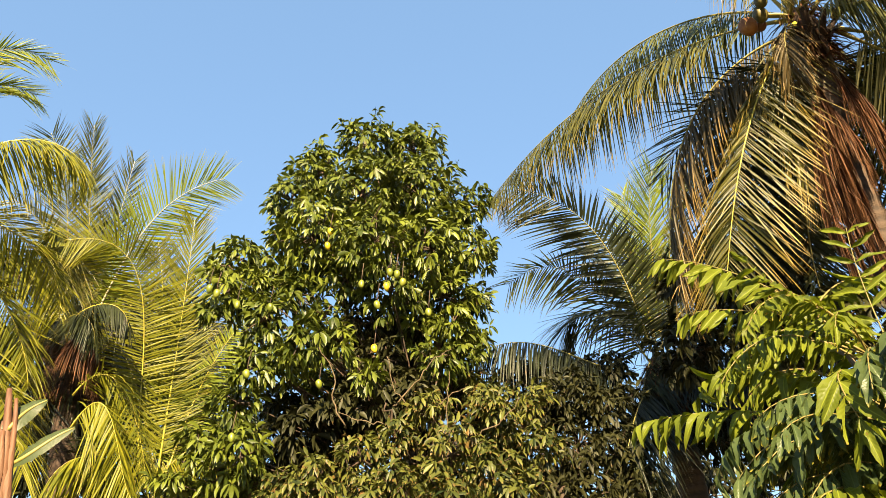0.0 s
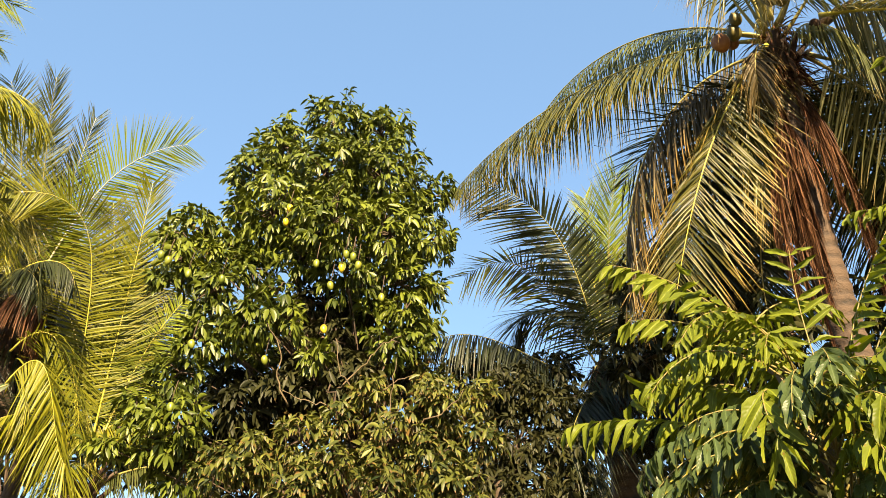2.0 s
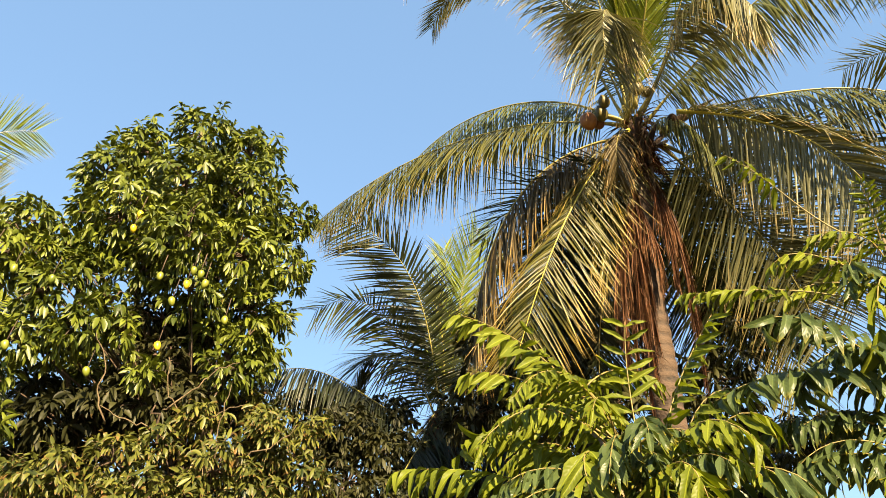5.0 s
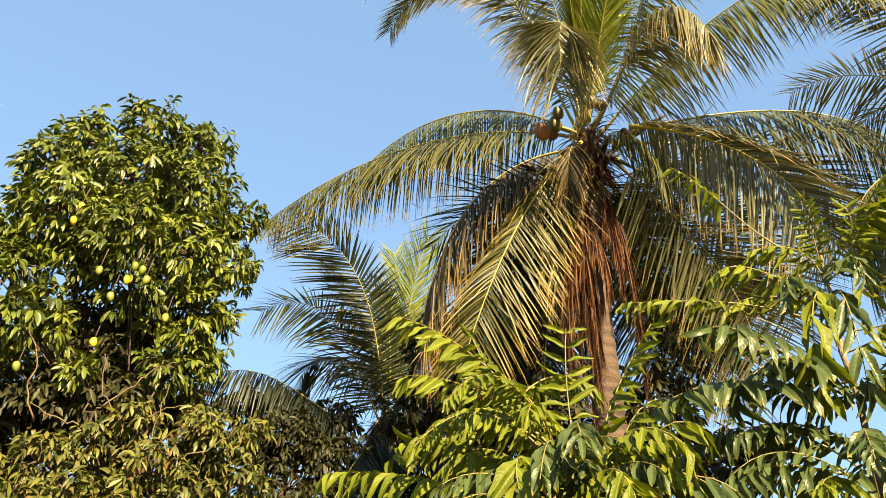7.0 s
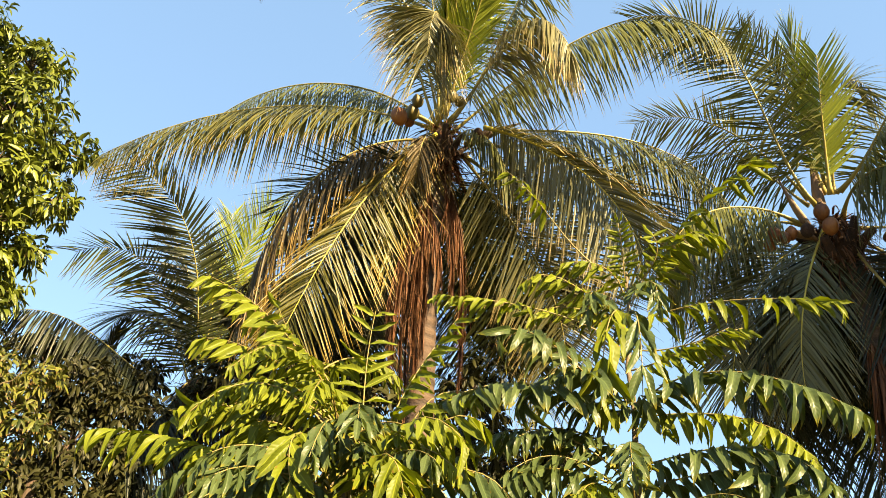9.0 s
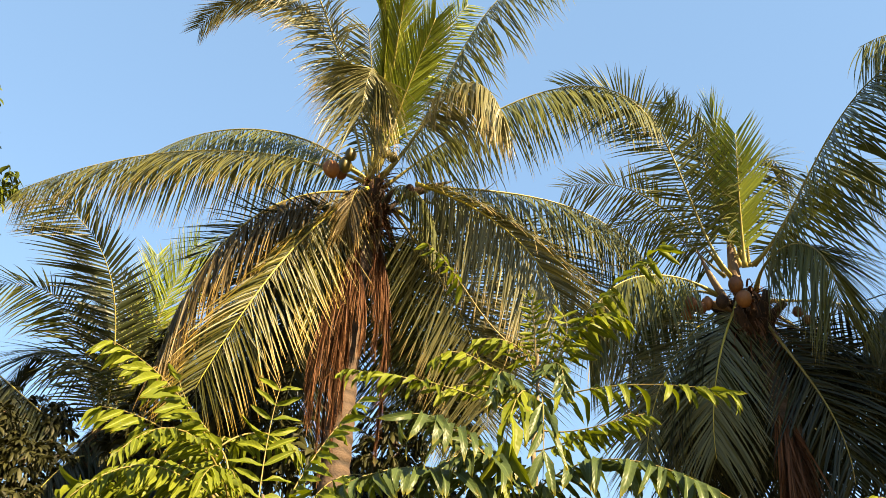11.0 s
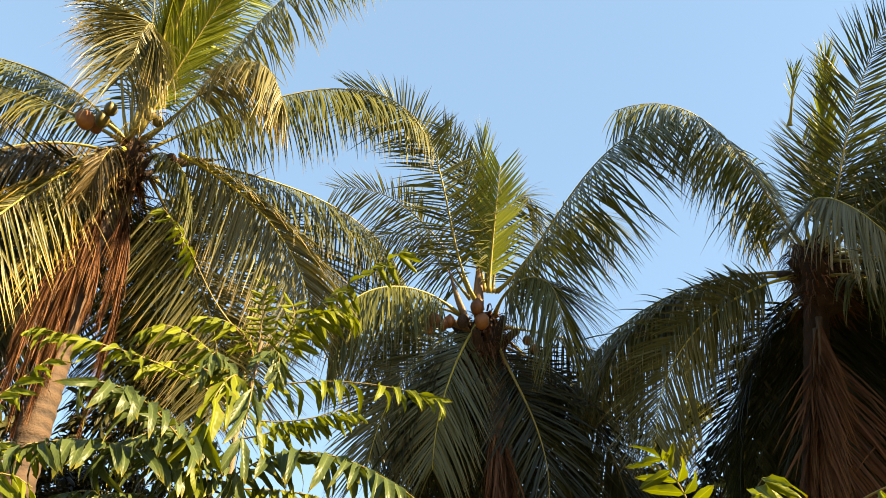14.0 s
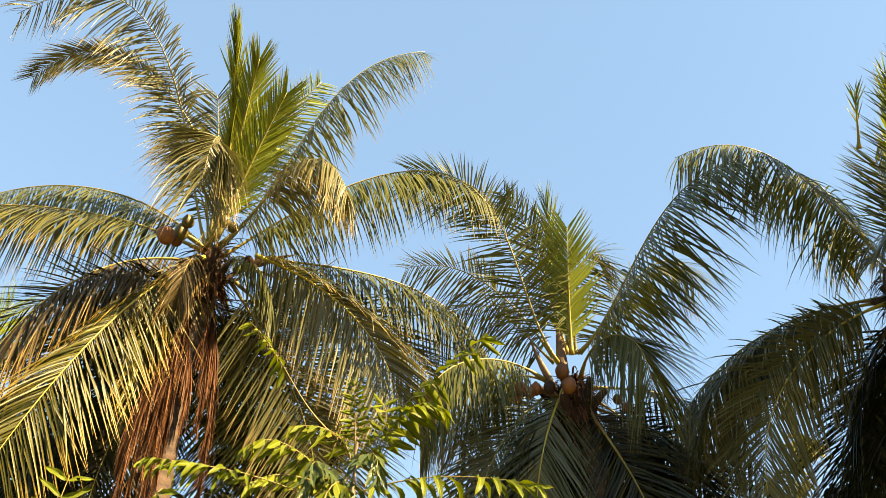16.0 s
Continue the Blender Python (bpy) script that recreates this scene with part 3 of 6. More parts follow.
def compound_leaf(shrub, p0, p1, p2, p3, size=0.1, hang=0.6, n=0, bare=0.22, shade=0):
    """A feather leaf: thin arching stalk, pairs of hanging leaflets and one at the tip."""
    k = np.array((p0, p1, p2, p3))
    u = np.linspace(0, 1, 12)
    pts, _ = bezier(k, u)
    span = np.linalg.norm(np.diff(pts, axis=0), axis=1).sum()
    stalk = put("compound_leaf", tube_mesh("compound_leaf", pts, 0.0012 + 0.0024 * (1 - u), TWIG, 5), shrub)
    size *= 0.78
    hang += 0.25
    pairs = int(n * 2.0) or int(np.clip(span * (1 - bare) / (size * (0.29 if hang < 1.7 else 0.26)), 5, 30))
    s = np.linspace(bare, 0.97, pairs)
    root, t = bezier(k, s)
    flat = unit((k[3] - k[0]) * (1, 1, 0) + 1e-4)
    sd0 = np.cross(flat, UP)
    for i in range(pairs):
        sd = unit(sd0 - t[i] * (sd0 @ t[i]))
        up = np.cross(sd, t[i])
        for side in ((1, -1) if i < pairs - 1 else (1, -1, 0)):
            if rng.random() < 0.06:
                continue
            a = math.radians(64 - 22 * s[i] + 8 * rng.standard_normal())
            d = t[i] * math.cos(a) + sd * side * math.sin(a) + up * 0.12 if side else t[i]
            d = unit(d - UP * (hang * 0.75 if hang < 1.7 else 0.35) * rng.uniform(0.75, 1.25))
            x = (-t[i] * side if side else sd) + (0.5 if hang < 1.7 else 0.3) * rng.standard_normal(3)
            x = unit(x - d * (x @ d))
            z = np.cross(x, d)
            ln = (size if hang < 1.7 else size * 1.15) * (0.72 + 0.4 * math.sin(math.pi * min(1, 0.18 + 0.75 * s[i]))) * rng.uniform(0.88, 1.1)
            m = Matrix.Translation(root[i]) @ Matrix(((x[0], d[0], z[0], 0), (x[1], d[1], z[1], 0), (x[2], d[2], z[2], 0), (0, 0, 0, 1))) @ Matrix.Diagonal((ln * rng.uniform(0.8, 1.15) * (1 if hang < 1.7 else 0.85), ln, ln * rng.uniform(0.8, 1.2), 1))
            ob = new("leaflet", (LEAFLETS if hang < 1.7 else HUNG)[shade][int(rng.choice(4, p=(0.42, 0.34, 0.14, 0.10)))])
            ob.parent = stalk
            ob.matrix_basis = m
    return stalk


# default colour is the shaded palm green, painting the dark under the crown
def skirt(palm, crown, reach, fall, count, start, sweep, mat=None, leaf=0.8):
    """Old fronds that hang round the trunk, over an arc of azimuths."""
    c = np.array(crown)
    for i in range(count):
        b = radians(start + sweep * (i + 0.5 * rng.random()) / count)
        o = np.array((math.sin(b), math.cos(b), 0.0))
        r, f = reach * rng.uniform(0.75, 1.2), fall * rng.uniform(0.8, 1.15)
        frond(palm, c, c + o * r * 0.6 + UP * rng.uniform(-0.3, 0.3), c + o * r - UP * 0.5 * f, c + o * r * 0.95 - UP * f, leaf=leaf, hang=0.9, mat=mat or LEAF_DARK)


# far-side fronds default to the shaded green, so crown shade is in their colour
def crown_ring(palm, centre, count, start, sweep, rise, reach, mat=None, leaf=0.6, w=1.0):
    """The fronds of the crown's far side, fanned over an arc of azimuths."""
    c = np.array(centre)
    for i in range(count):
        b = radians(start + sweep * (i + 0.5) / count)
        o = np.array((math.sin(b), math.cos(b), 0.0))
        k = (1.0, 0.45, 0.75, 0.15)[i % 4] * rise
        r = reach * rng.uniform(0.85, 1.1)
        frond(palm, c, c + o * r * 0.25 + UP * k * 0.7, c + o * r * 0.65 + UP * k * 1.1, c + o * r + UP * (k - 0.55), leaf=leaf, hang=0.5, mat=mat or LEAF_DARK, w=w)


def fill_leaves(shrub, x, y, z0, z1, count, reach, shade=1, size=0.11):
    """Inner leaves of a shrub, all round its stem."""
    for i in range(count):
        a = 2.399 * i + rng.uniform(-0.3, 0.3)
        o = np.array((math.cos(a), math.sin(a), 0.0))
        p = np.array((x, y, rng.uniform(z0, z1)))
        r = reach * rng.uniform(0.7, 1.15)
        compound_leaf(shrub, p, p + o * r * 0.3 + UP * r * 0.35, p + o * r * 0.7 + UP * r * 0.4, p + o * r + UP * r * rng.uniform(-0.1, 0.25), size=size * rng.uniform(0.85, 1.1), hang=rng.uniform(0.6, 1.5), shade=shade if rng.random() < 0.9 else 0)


# ---- ground ----
def ground_sheet():
    n = 60
    g = np.sinh(np.linspace(-4.6, 4.6, n)) * 24.0
    x, y = np.meshgrid(g, g, indexing="ij")
    z = 0.05 * np.sin(0.9 * x + 0.4 * y) * np.exp(-(x * x + y * y) / 900) - 0.03
    i, j = np.meshgrid(np.arange(n - 1), np.arange(n - 1), indexing="ij")
    q = np.stack([i * n + j, (i + 1) * n + j, (i + 1) * n + j + 1, i * n + j + 1], -1).reshape(-1, 4)
    ob = new("ground", mesh_of("ground", np.stack([x, y, z], -1), q, SOIL))
    tagged(ob, "bare brown soil with sparse dry grass", "ground", kind="structure")


ground_sheet()

# ---- the tall palm in the middle ----
palm_tall = thing("coconut_palm", (3.30, 5.25, 0), "tall coconut palm with yellowing fronds and brown nuts", "palm tree", "coconut palms")
palm_trunk(palm_tall, [(3.30, 5.28, -0.05), (3.20, 5.24, 2.0), (3.15, 5.223, 3.68), (3.10, 5.20, 5.17), (3.131, 5.16, 5.84), (3.157, 5.10, 6.5)], 0.125, 0.112)
fibre_mass(palm_tall, (3.15, 5.10, 6.36), 0.12, 0.7)
leaf_bases(palm_tall, (3.15, 5.10, 6.5), 0.15, 8)
frond(palm_tall, (3.05, 5.08, 6.59), (2.22, 5.79, 7.22), (1.17, 6.64, 7.07), (0.45, 7.46, 6.54), leaf=0.64, hang=1.5, mat=LEAF_TIP, vee=0, bare=0.2, ragged=0.6)
frond(palm_tall, (3.13, 5.17, 6.69), (2.53, 5.55, 7.53), (1.70, 6.63, 7.88), (1.32, 7.49, 7.26), leaf=0.6, hang=1.6, vee=-4, bare=0.1, ragged=0.6)
frond(palm_tall, (3.11, 5.17, 6.54), (2.17, 5.66, 6.59), (1.80, 5.97, 5.46), (1.90, 6.31, 4.67), leaf=0.8, hang=1.8, mat=LEAF_SERE, vee=-10, bare=0.05, dense=0.85, ragged=2.0)
frond(palm_tall, (3.01, 5.00, 6.46), (2.45, 5.10, 5.81), (2.17, 5.26, 4.99), (1.99, 5.47, 4.20), leaf=0.74, hang=0.3, mat=LEAF_WAN, vee=-4, bare=0.02, face=1.0, a0=76, a1=40, ragged=0.8, dense=0.9, w=0.9, stem=STEM_LIME, flop=1.9)
frond(palm_tall, (3.03, 5.11, 6.62), (3.14, 4.80, 6.64), (2.05, 3.64, 7.52), (2.43, 4.27, 6.35), leaf=0.68, hang=1.3, mat=LEAF_ASH, vee=-4, bare=0.42, ragged=1.0, thick=0.8, dense=1.5, a0=80, a1=45, face=0.4, limp=True)
frond(palm_tall, (3.13, 5.06, 6.62), (3.26, 4.70, 6.70), (2.94, 3.49, 7.50), (3.39, 3.50, 6.50), leaf=0.6, hang=1.6, mat=LEAF_ASH, vee=-4, bare=0.4, ragged=1.3, thick=0.8, dense=1.4, a0=70, a1=40, limp=True)
frond(palm_tall, (3.12, 5.02, 6.66), (3.49, 4.33, 7.25), (3.11, 3.83, 8.59), (3.94, 3.04, 8.78), leaf=0.6, hang=1.5, vee=-8, bare=0.12, face=0, ragged=0.7)
frond(palm_tall, (3.19, 5.05, 6.58), (3.53, 4.47, 7.01), (4.10, 3.26, 8.00), (4.86, 2.92, 7.01), leaf=0.62, hang=1.8, vee=-5, bare=0.16, ragged=0.7)
frond(palm_tall, (3.07, 5.08, 6.63), (2.73, 5.18, 7.27), (1.49, 3.72, 9.04), (0.82, 5.27, 8.17), leaf=0.5, hang=1.1, w=0.9, mat=LEAF_ASH, limp=True, face=0.6, ragged=1.2, dense=0.8, bare=0.3)
frond(palm_tall, (3.11, 5.15, 6.69), (3.13, 4.72, 7.46), (1.43, 4.49, 8.62), (1.22, 5.64, 7.93), leaf=0.34, w=0.8, hang=0.3, mat=LEAF_ASH, face=0.9, a0=44, a1=26, bare=0.52, ragged=0.7)
frond(palm_tall, (3.08, 5.10, 6.76), (2.87, 4.99, 7.30), (2.51, 4.76, 7.75), (2.02, 4.73, 8.09), leaf=0.45, hang=1.0, face=0.5, dense=0.8, mat=LEAF_TIP, ragged=1.3)
frond(palm_tall, (3.06, 5.02, 6.69), (2.87, 4.62, 7.31), (2.59, 4.25, 7.82), (2.22, 3.91, 8.22), leaf=0.42, hang=0, mat=LEAF_YOUNG, vee=30, a0=16, a1=8, face=1.0, w=1.4)
frond(palm_tall, (3.12, 5.07, 6.76), (2.88, 4.59, 7.36), (2.68, 4.20, 7.77), (2.53, 3.91, 7.99), leaf=0.42, hang=0.06, mat=LEAF_YOUNG, vee=12, a0=34, a1=18, face=1.0, w=1.2, ragged=0.5, dense=1.2)
frond(palm_tall, (3.05, 4.91, 6.66), (2.97, 4.57, 7.05), (2.90, 4.20, 7.39), (2.82, 3.81, 7.67), leaf=0.44, hang=0.1, mat=LEAF_YOUNG, vee=10, a0=38, a1=22, face=1.0, w=1.2, ragged=0.5, dense=1.2)
frond(palm_tall, (3.20, 5.18, 6.92), (3.15, 4.67, 7.62), (3.18, 4.25, 8.12), (3.30, 3.92, 8.40), leaf=0.45, hang=0.3, mat=LEAF_YOUNG, face=0.5)
frond(palm_tall, (3.12, 5.14, 6.84), (2.90, 4.90, 7.45), (2.71, 4.71, 7.84), (2.55, 4.58, 8.03), leaf=0.5, hang=0.2, mat=LEAF_GREEN, a0=50, face=0.8)
frond(palm_tall, (3.34, 4.68, 6.50), (3.82, 4.22, 6.22), (4.16, 3.72, 5.60), (4.42, 3.83, 4.89), leaf=0.8, hang=0.5, a0=72, vee=-4, face=1.0, bare=0.04, mat=LEAF_ASH, dense=1.3, w=1.0, flop=1.0, ragged=0.6, stem=STEM_LIME)
frond(palm_tall, (3.50, 4.91, 6.70), (4.35, 4.47, 6.84), (5.50, 3.72, 7.00), (6.09, 3.96, 5.84), leaf=0.7, hang=1.5, vee=-3, bare=0.06, ragged=0.6)
frond(palm_tall, (3.52, 5.08, 6.68), (4.48, 4.84, 6.80), (5.72, 4.37, 6.55), (6.08, 4.56, 5.42), leaf=0.78, hang=1.0, face=0.8, bare=0.12, mat=LEAF_ASH)
frond(palm_tall, (3.37, 5.09, 6.45), (3.99, 5.13, 5.99), (4.63, 5.04, 5.43), (4.82, 5.31, 4.66), leaf=0.78, hang=0.5, a0=76, a1=50, face=0.95, bare=0.1, mat=LEAF_ASH)
frond(palm_tall, (3.52, 5.27, 6.64), (4.26, 5.19, 6.33), (5.14, 5.13, 5.94), (5.35, 5.32, 5.06), leaf=0.8, hang=0.5, a0=78, a1=50, face=0.9, bare=0.1, mat=LEAF_ASH)
frond(palm_tall, (3.45, 5.36, 6.59), (4.01, 5.58, 6.08), (4.54, 5.93, 5.52), (4.68, 6.08, 4.73), leaf=0.75, hang=0.5, a0=74, a1=50, face=0.9, bare=0.1)
# LEAF_DARK back fronds: shade behind the crown painted into the leaves
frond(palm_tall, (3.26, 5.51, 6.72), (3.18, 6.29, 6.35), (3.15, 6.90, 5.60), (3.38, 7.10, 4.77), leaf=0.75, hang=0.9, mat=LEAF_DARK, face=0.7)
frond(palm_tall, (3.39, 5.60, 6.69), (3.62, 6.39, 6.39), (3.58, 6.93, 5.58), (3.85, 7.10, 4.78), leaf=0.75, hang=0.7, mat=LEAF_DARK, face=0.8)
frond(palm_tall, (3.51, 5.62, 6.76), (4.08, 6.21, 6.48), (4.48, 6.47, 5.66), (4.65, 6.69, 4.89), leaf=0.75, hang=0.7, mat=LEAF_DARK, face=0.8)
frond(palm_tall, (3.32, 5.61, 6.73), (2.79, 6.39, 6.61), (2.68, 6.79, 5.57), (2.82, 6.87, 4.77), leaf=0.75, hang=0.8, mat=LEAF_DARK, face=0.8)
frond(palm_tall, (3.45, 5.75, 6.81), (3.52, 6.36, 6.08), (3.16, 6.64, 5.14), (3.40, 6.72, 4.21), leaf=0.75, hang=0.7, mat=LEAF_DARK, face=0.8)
frond(palm_tall, (3.64, 5.72, 6.89), (4.32, 5.96, 6.29), (4.93, 5.78, 5.48), (5.03, 5.90, 4.53), leaf=0.75, hang=0.7, mat=LEAF_TIP, face=0.8)
frond(palm_tall, (3.17, 5.21, 6.93), (3.26, 5.28, 7.56), (3.12, 4.85, 8.84), (4.12, 5.18, 8.83), leaf=0.6, hang=1.0)
frond(palm_tall, (3.10, 5.02, 6.55), (3.08, 4.93, 6.59), (2.56, 4.31, 6.82), (2.96, 4.57, 6.39), leaf=0.16, hang=1.2, mat=LEAF_WAN, thick=0.4, dense=1.6, w=0.6, bare=0.3, a0=40, a1=25)
frond(palm_tall, (3.10, 5.02, 6.55), (3.04, 4.87, 6.63), (2.78, 4.24, 6.73), (3.17, 4.46, 6.36), leaf=0.16, hang=1.2, mat=LEAF_WAN, thick=0.4, dense=1.6, w=0.6, bare=0.3, a0=40, a1=25)
frond(palm_tall, (3.10, 5.02, 6.55), (2.99, 4.89, 6.65), (2.64, 4.54, 6.48), (2.84, 4.82, 6.21), leaf=0.16, hang=1.2, mat=LEAF_WAN, thick=0.4, dense=1.6, w=0.6, bare=0.3, a0=40, a1=25)
frond(palm_tall, (3.10, 5.02, 6.55), (3.04, 4.71, 6.67), (3.13, 4.42, 6.40), (3.41, 4.30, 6.35), leaf=0.16, hang=1.2, mat=LEAF_WAN, thick=0.4, dense=1.6, w=0.6, bare=0.3, a0=40, a1=25)
frond(palm_tall, (3.10, 5.02, 6.55), (3.01, 4.73, 6.62), (3.08, 4.69, 6.23), (3.28, 4.54, 6.21), leaf=0.16, hang=1.2, mat=LEAF_WAN, thick=0.4, dense=1.6, w=0.6, bare=0.3, a0=40, a1=25)
frond(palm_tall, (3.09, 5.09, 6.48), (2.81, 4.87, 6.51), (2.73, 4.86, 5.96), (2.88, 5.08, 5.80), leaf=0.4, hang=1.6, mat=LEAF_SERE, thick=0.5, bare=0.05, dense=1.3)
frond(palm_tall, (3.25, 4.98, 6.50), (3.13, 4.58, 6.56), (3.55, 4.53, 6.14), (3.59, 4.66, 5.92), leaf=0.45, hang=1.4, mat=LEAF_GREEN, thick=0.5, bare=0.05, dense=1.3)
frond(palm_tall, (3.07, 5.15, 5.95), (2.93, 5.05, 5.33), (2.86, 5.22, 4.69), (2.91, 5.13, 4.06), leaf=0.42, hang=2.4, mat=LEAF_DEAD, vee=-30, a0=26, a1=14, stem=STEM_DEAD, thick=0.4, dense=2.6, bare=0.1, w=0.75, ragged=1.4)
frond(palm_tall, (3.05, 5.15, 5.94), (2.89, 5.06, 5.39), (2.79, 5.22, 4.81), (2.82, 5.15, 4.24), leaf=0.42, hang=2.4, mat=LEAF_DEAD, vee=-30, a0=26, a1=14, stem=STEM_DEAD, thick=0.4, dense=2.6, bare=0.1, w=0.75, ragged=1.4)
frond(palm_tall, (3.07, 5.12, 6.00), (2.89, 5.00, 5.38), (2.96, 5.12, 4.72), (2.97, 5.03, 4.09), leaf=0.42, hang=2.4, mat=LEAF_DEAD, vee=-30, a0=26, a1=14, stem=STEM_DEAD, thick=0.4, dense=2.6, bare=0.1, w=0.75, ragged=1.4)
frond(palm_tall, (3.11, 5.14, 5.96), (3.00, 5.06, 5.42), (3.05, 5.11, 4.87), (3.04, 5.08, 4.32), leaf=0.42, hang=2.4, mat=LEAF_DEAD, vee=-30, a0=26, a1=14, stem=STEM_DEAD, thick=0.4, dense=2.6, bare=0.1, w=0.75, ragged=1.4)
frond(palm_tall, (3.04, 5.18, 5.89), (2.91, 5.12, 5.44), (2.76, 5.27, 4.99), (2.81, 5.22, 4.51), leaf=0.42, hang=2.4, mat=LEAF_DEAD, vee=-30, a0=26, a1=14, stem=STEM_DEAD, thick=0.4, dense=2.6, bare=0.1, w=0.75, ragged=1.4)
frond(palm_tall, (3.09, 5.18, 5.85), (2.89, 5.17, 5.21), (2.97, 5.21, 4.54), (2.98, 5.17, 3.89), leaf=0.42, hang=2.4, mat=LEAF_DEAD, vee=-30, a0=26, a1=14, stem=STEM_DEAD, thick=0.4, dense=2.6, bare=0.1, w=0.75, ragged=1.4)
frond(palm_tall, (3.11, 5.11, 6.08), (2.91, 5.09, 5.69), (3.20, 4.96, 5.34), (3.11, 5.00, 4.95), leaf=0.42, hang=2.4, mat=LEAF_DEAD, vee=-30, a0=26, a1=14, stem=STEM_DEAD, thick=0.4, dense=2.6, bare=0.1, w=0.75, ragged=1.4)
frond(palm_tall, (3.16, 5.08, 6.08), (3.17, 4.92, 5.71), (3.24, 4.93, 5.31), (3.21, 4.93, 4.92), leaf=0.42, hang=2.4, mat=LEAF_DEAD, vee=-30, a0=26, a1=14, stem=STEM_DEAD, thick=0.4, dense=2.6, bare=0.1, w=0.75, ragged=1.4)
frond(palm_tall, (3.22, 5.11, 6.10), (3.39, 4.90, 5.46), (3.37, 4.99, 4.74), (3.34, 4.97, 4.07), leaf=0.42, hang=2.4, mat=LEAF_DEAD, vee=-30, a0=26, a1=14, stem=STEM_DEAD, thick=0.4, dense=2.6, bare=0.1, w=0.75, ragged=1.4)
frond(palm_tall, (3.21, 5.10, 6.11), (3.28, 4.93, 5.62), (3.37, 4.95, 5.08), (3.31, 4.95, 4.56), leaf=0.42, hang=2.4, mat=LEAF_DEAD, vee=-30, a0=26, a1=14, stem=STEM_DEAD, thick=0.4, dense=2.6, bare=0.1, w=0.75, ragged=1.4)
frond(palm_tall, (2.92, 5.19, 6.48), (2.69, 5.25, 6.00), (2.78, 5.20, 5.43), (2.91, 5.39, 4.95), leaf=0.55, hang=1.1, mat=LEAF_WAN, vee=-6, a0=50, a1=28, face=0.4, bare=0.04, thick=0.6)
frond(palm_tall, (3.10, 4.96, 6.45), (3.19, 4.95, 6.18), (3.14, 4.95, 5.84), (3.28, 5.12, 5.63), leaf=0.1, hang=1.6, mat=LEAF_DEAD, bare=0.7, stem=STEM_DEAD, thick=2.0, dense=0.3)
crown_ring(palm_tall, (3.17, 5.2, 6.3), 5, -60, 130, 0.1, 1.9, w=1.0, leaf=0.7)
coconut(palm_tall, 2.531, 4.870, 6.340, 0.085)
coconut(palm_tall, 2.658, 4.852, 6.446, 0.070, HUSK_GREEN)
coconut(palm_tall, 2.673, 4.941, 6.422, 0.062)
coconut(palm_tall, 2.657, 4.775, 6.526, 0.060, HUSK_GREEN)
coconut(palm_tall, 2.903, 4.587, 6.576, 0.060, HUSK_GREEN)
coconut(palm_tall, 3.001, 4.601, 6.581, 0.055, HUSK_GREEN)
coconut(palm_tall, 3.278, 4.685, 6.399, 0.055, FIBRE)
coconut(palm_tall, 3.225, 5.133, 6.061, 0.050)
spathe(palm_tall, (3.05, 5.05, 6.6), (2.85, 5.1, 6.70), (2.62, 5.12, 6.66), 0.03, "nut_stalk", STEM_GREEN)
spathe(palm_tall, (3.3, 4.95, 6.45), (3.55, 4.75, 6.62), (3.75, 4.6, 6.72), 0.06)

# ---- the middle palm with its cluster of nuts ----
palm_middle = thing("coconut_palm", (5.90, 2.90, 0), "coconut palm with a cluster of orange nuts, lower fronds in shade", "palm tree", "coconut palms")
palm_trunk(palm_middle, [(5.95, 2.85, -0.05), (5.88, 2.86, 2.0), (5.83, 2.87, 3.66), (5.82, 2.89, 4.55), (5.79, 2.96, 5.35)], 0.12, 0.11)
fibre_mass(palm_middle, (5.80, 2.96, 5.25), 0.16, 0.55)
leaf_bases(palm_middle, (5.79, 2.96, 5.40), 0.16, 8)
skirt(palm_middle, (5.79, 2.96, 5.25), 1.2, 2.2, 7, -30, 180)
frond(palm_middle, (5.64, 2.97, 5.61), (5.18, 3.15, 6.24), (4.72, 2.53, 7.33), (4.15, 3.51, 7.44), leaf=0.66, hang=0.35, vee=8, a0=66, a1=38, face=0.85, bare=0.14, mat=LEAF_GREEN)
frond(palm_middle, (5.71, 2.91, 5.73), (5.49, 2.88, 6.25), (5.20, 2.70, 6.75), (4.83, 2.83, 7.18), leaf=0.6, hang=0.3, a0=52, a1=30, face=0.8, bare=0.14)
frond(palm_middle, (5.72, 3.07, 5.78), (5.47, 3.22, 6.31), (5.06, 3.47, 6.95), (4.81, 4.14, 6.92), leaf=0.52, hang=0.55, vee=5, face=0.6, bare=0.14, mat=LEAF_TIP)
frond(palm_middle, (5.82, 3.13, 5.79), (5.70, 3.34, 6.09), (5.33, 3.47, 6.75), (5.42, 4.05, 6.58), leaf=0.5, hang=0.9, face=0.5, bare=0.14)
frond(palm_middle, (5.62, 3.13, 5.50), (5.23, 3.37, 5.84), (4.45, 3.67, 5.50), (4.67, 3.86, 4.89), leaf=0.76, hang=1.5, bare=0.14, ragged=0.6)
frond(palm_middle, (5.80, 3.19, 5.58), (5.45, 3.47, 5.84), (5.38, 4.03, 5.41), (5.57, 4.08, 5.02), leaf=0.72, hang=1.1, face=0.5, bare=0.14)
frond(palm_middle, (5.66, 2.84, 5.67), (5.54, 2.73, 6.03), (5.40, 2.59, 6.38), (5.23, 2.43, 6.73), leaf=0.42, hang=0.08, mat=LEAF_YOUNG, vee=10, a0=46, a1=28, face=1.0, w=1.4, ragged=0.5)
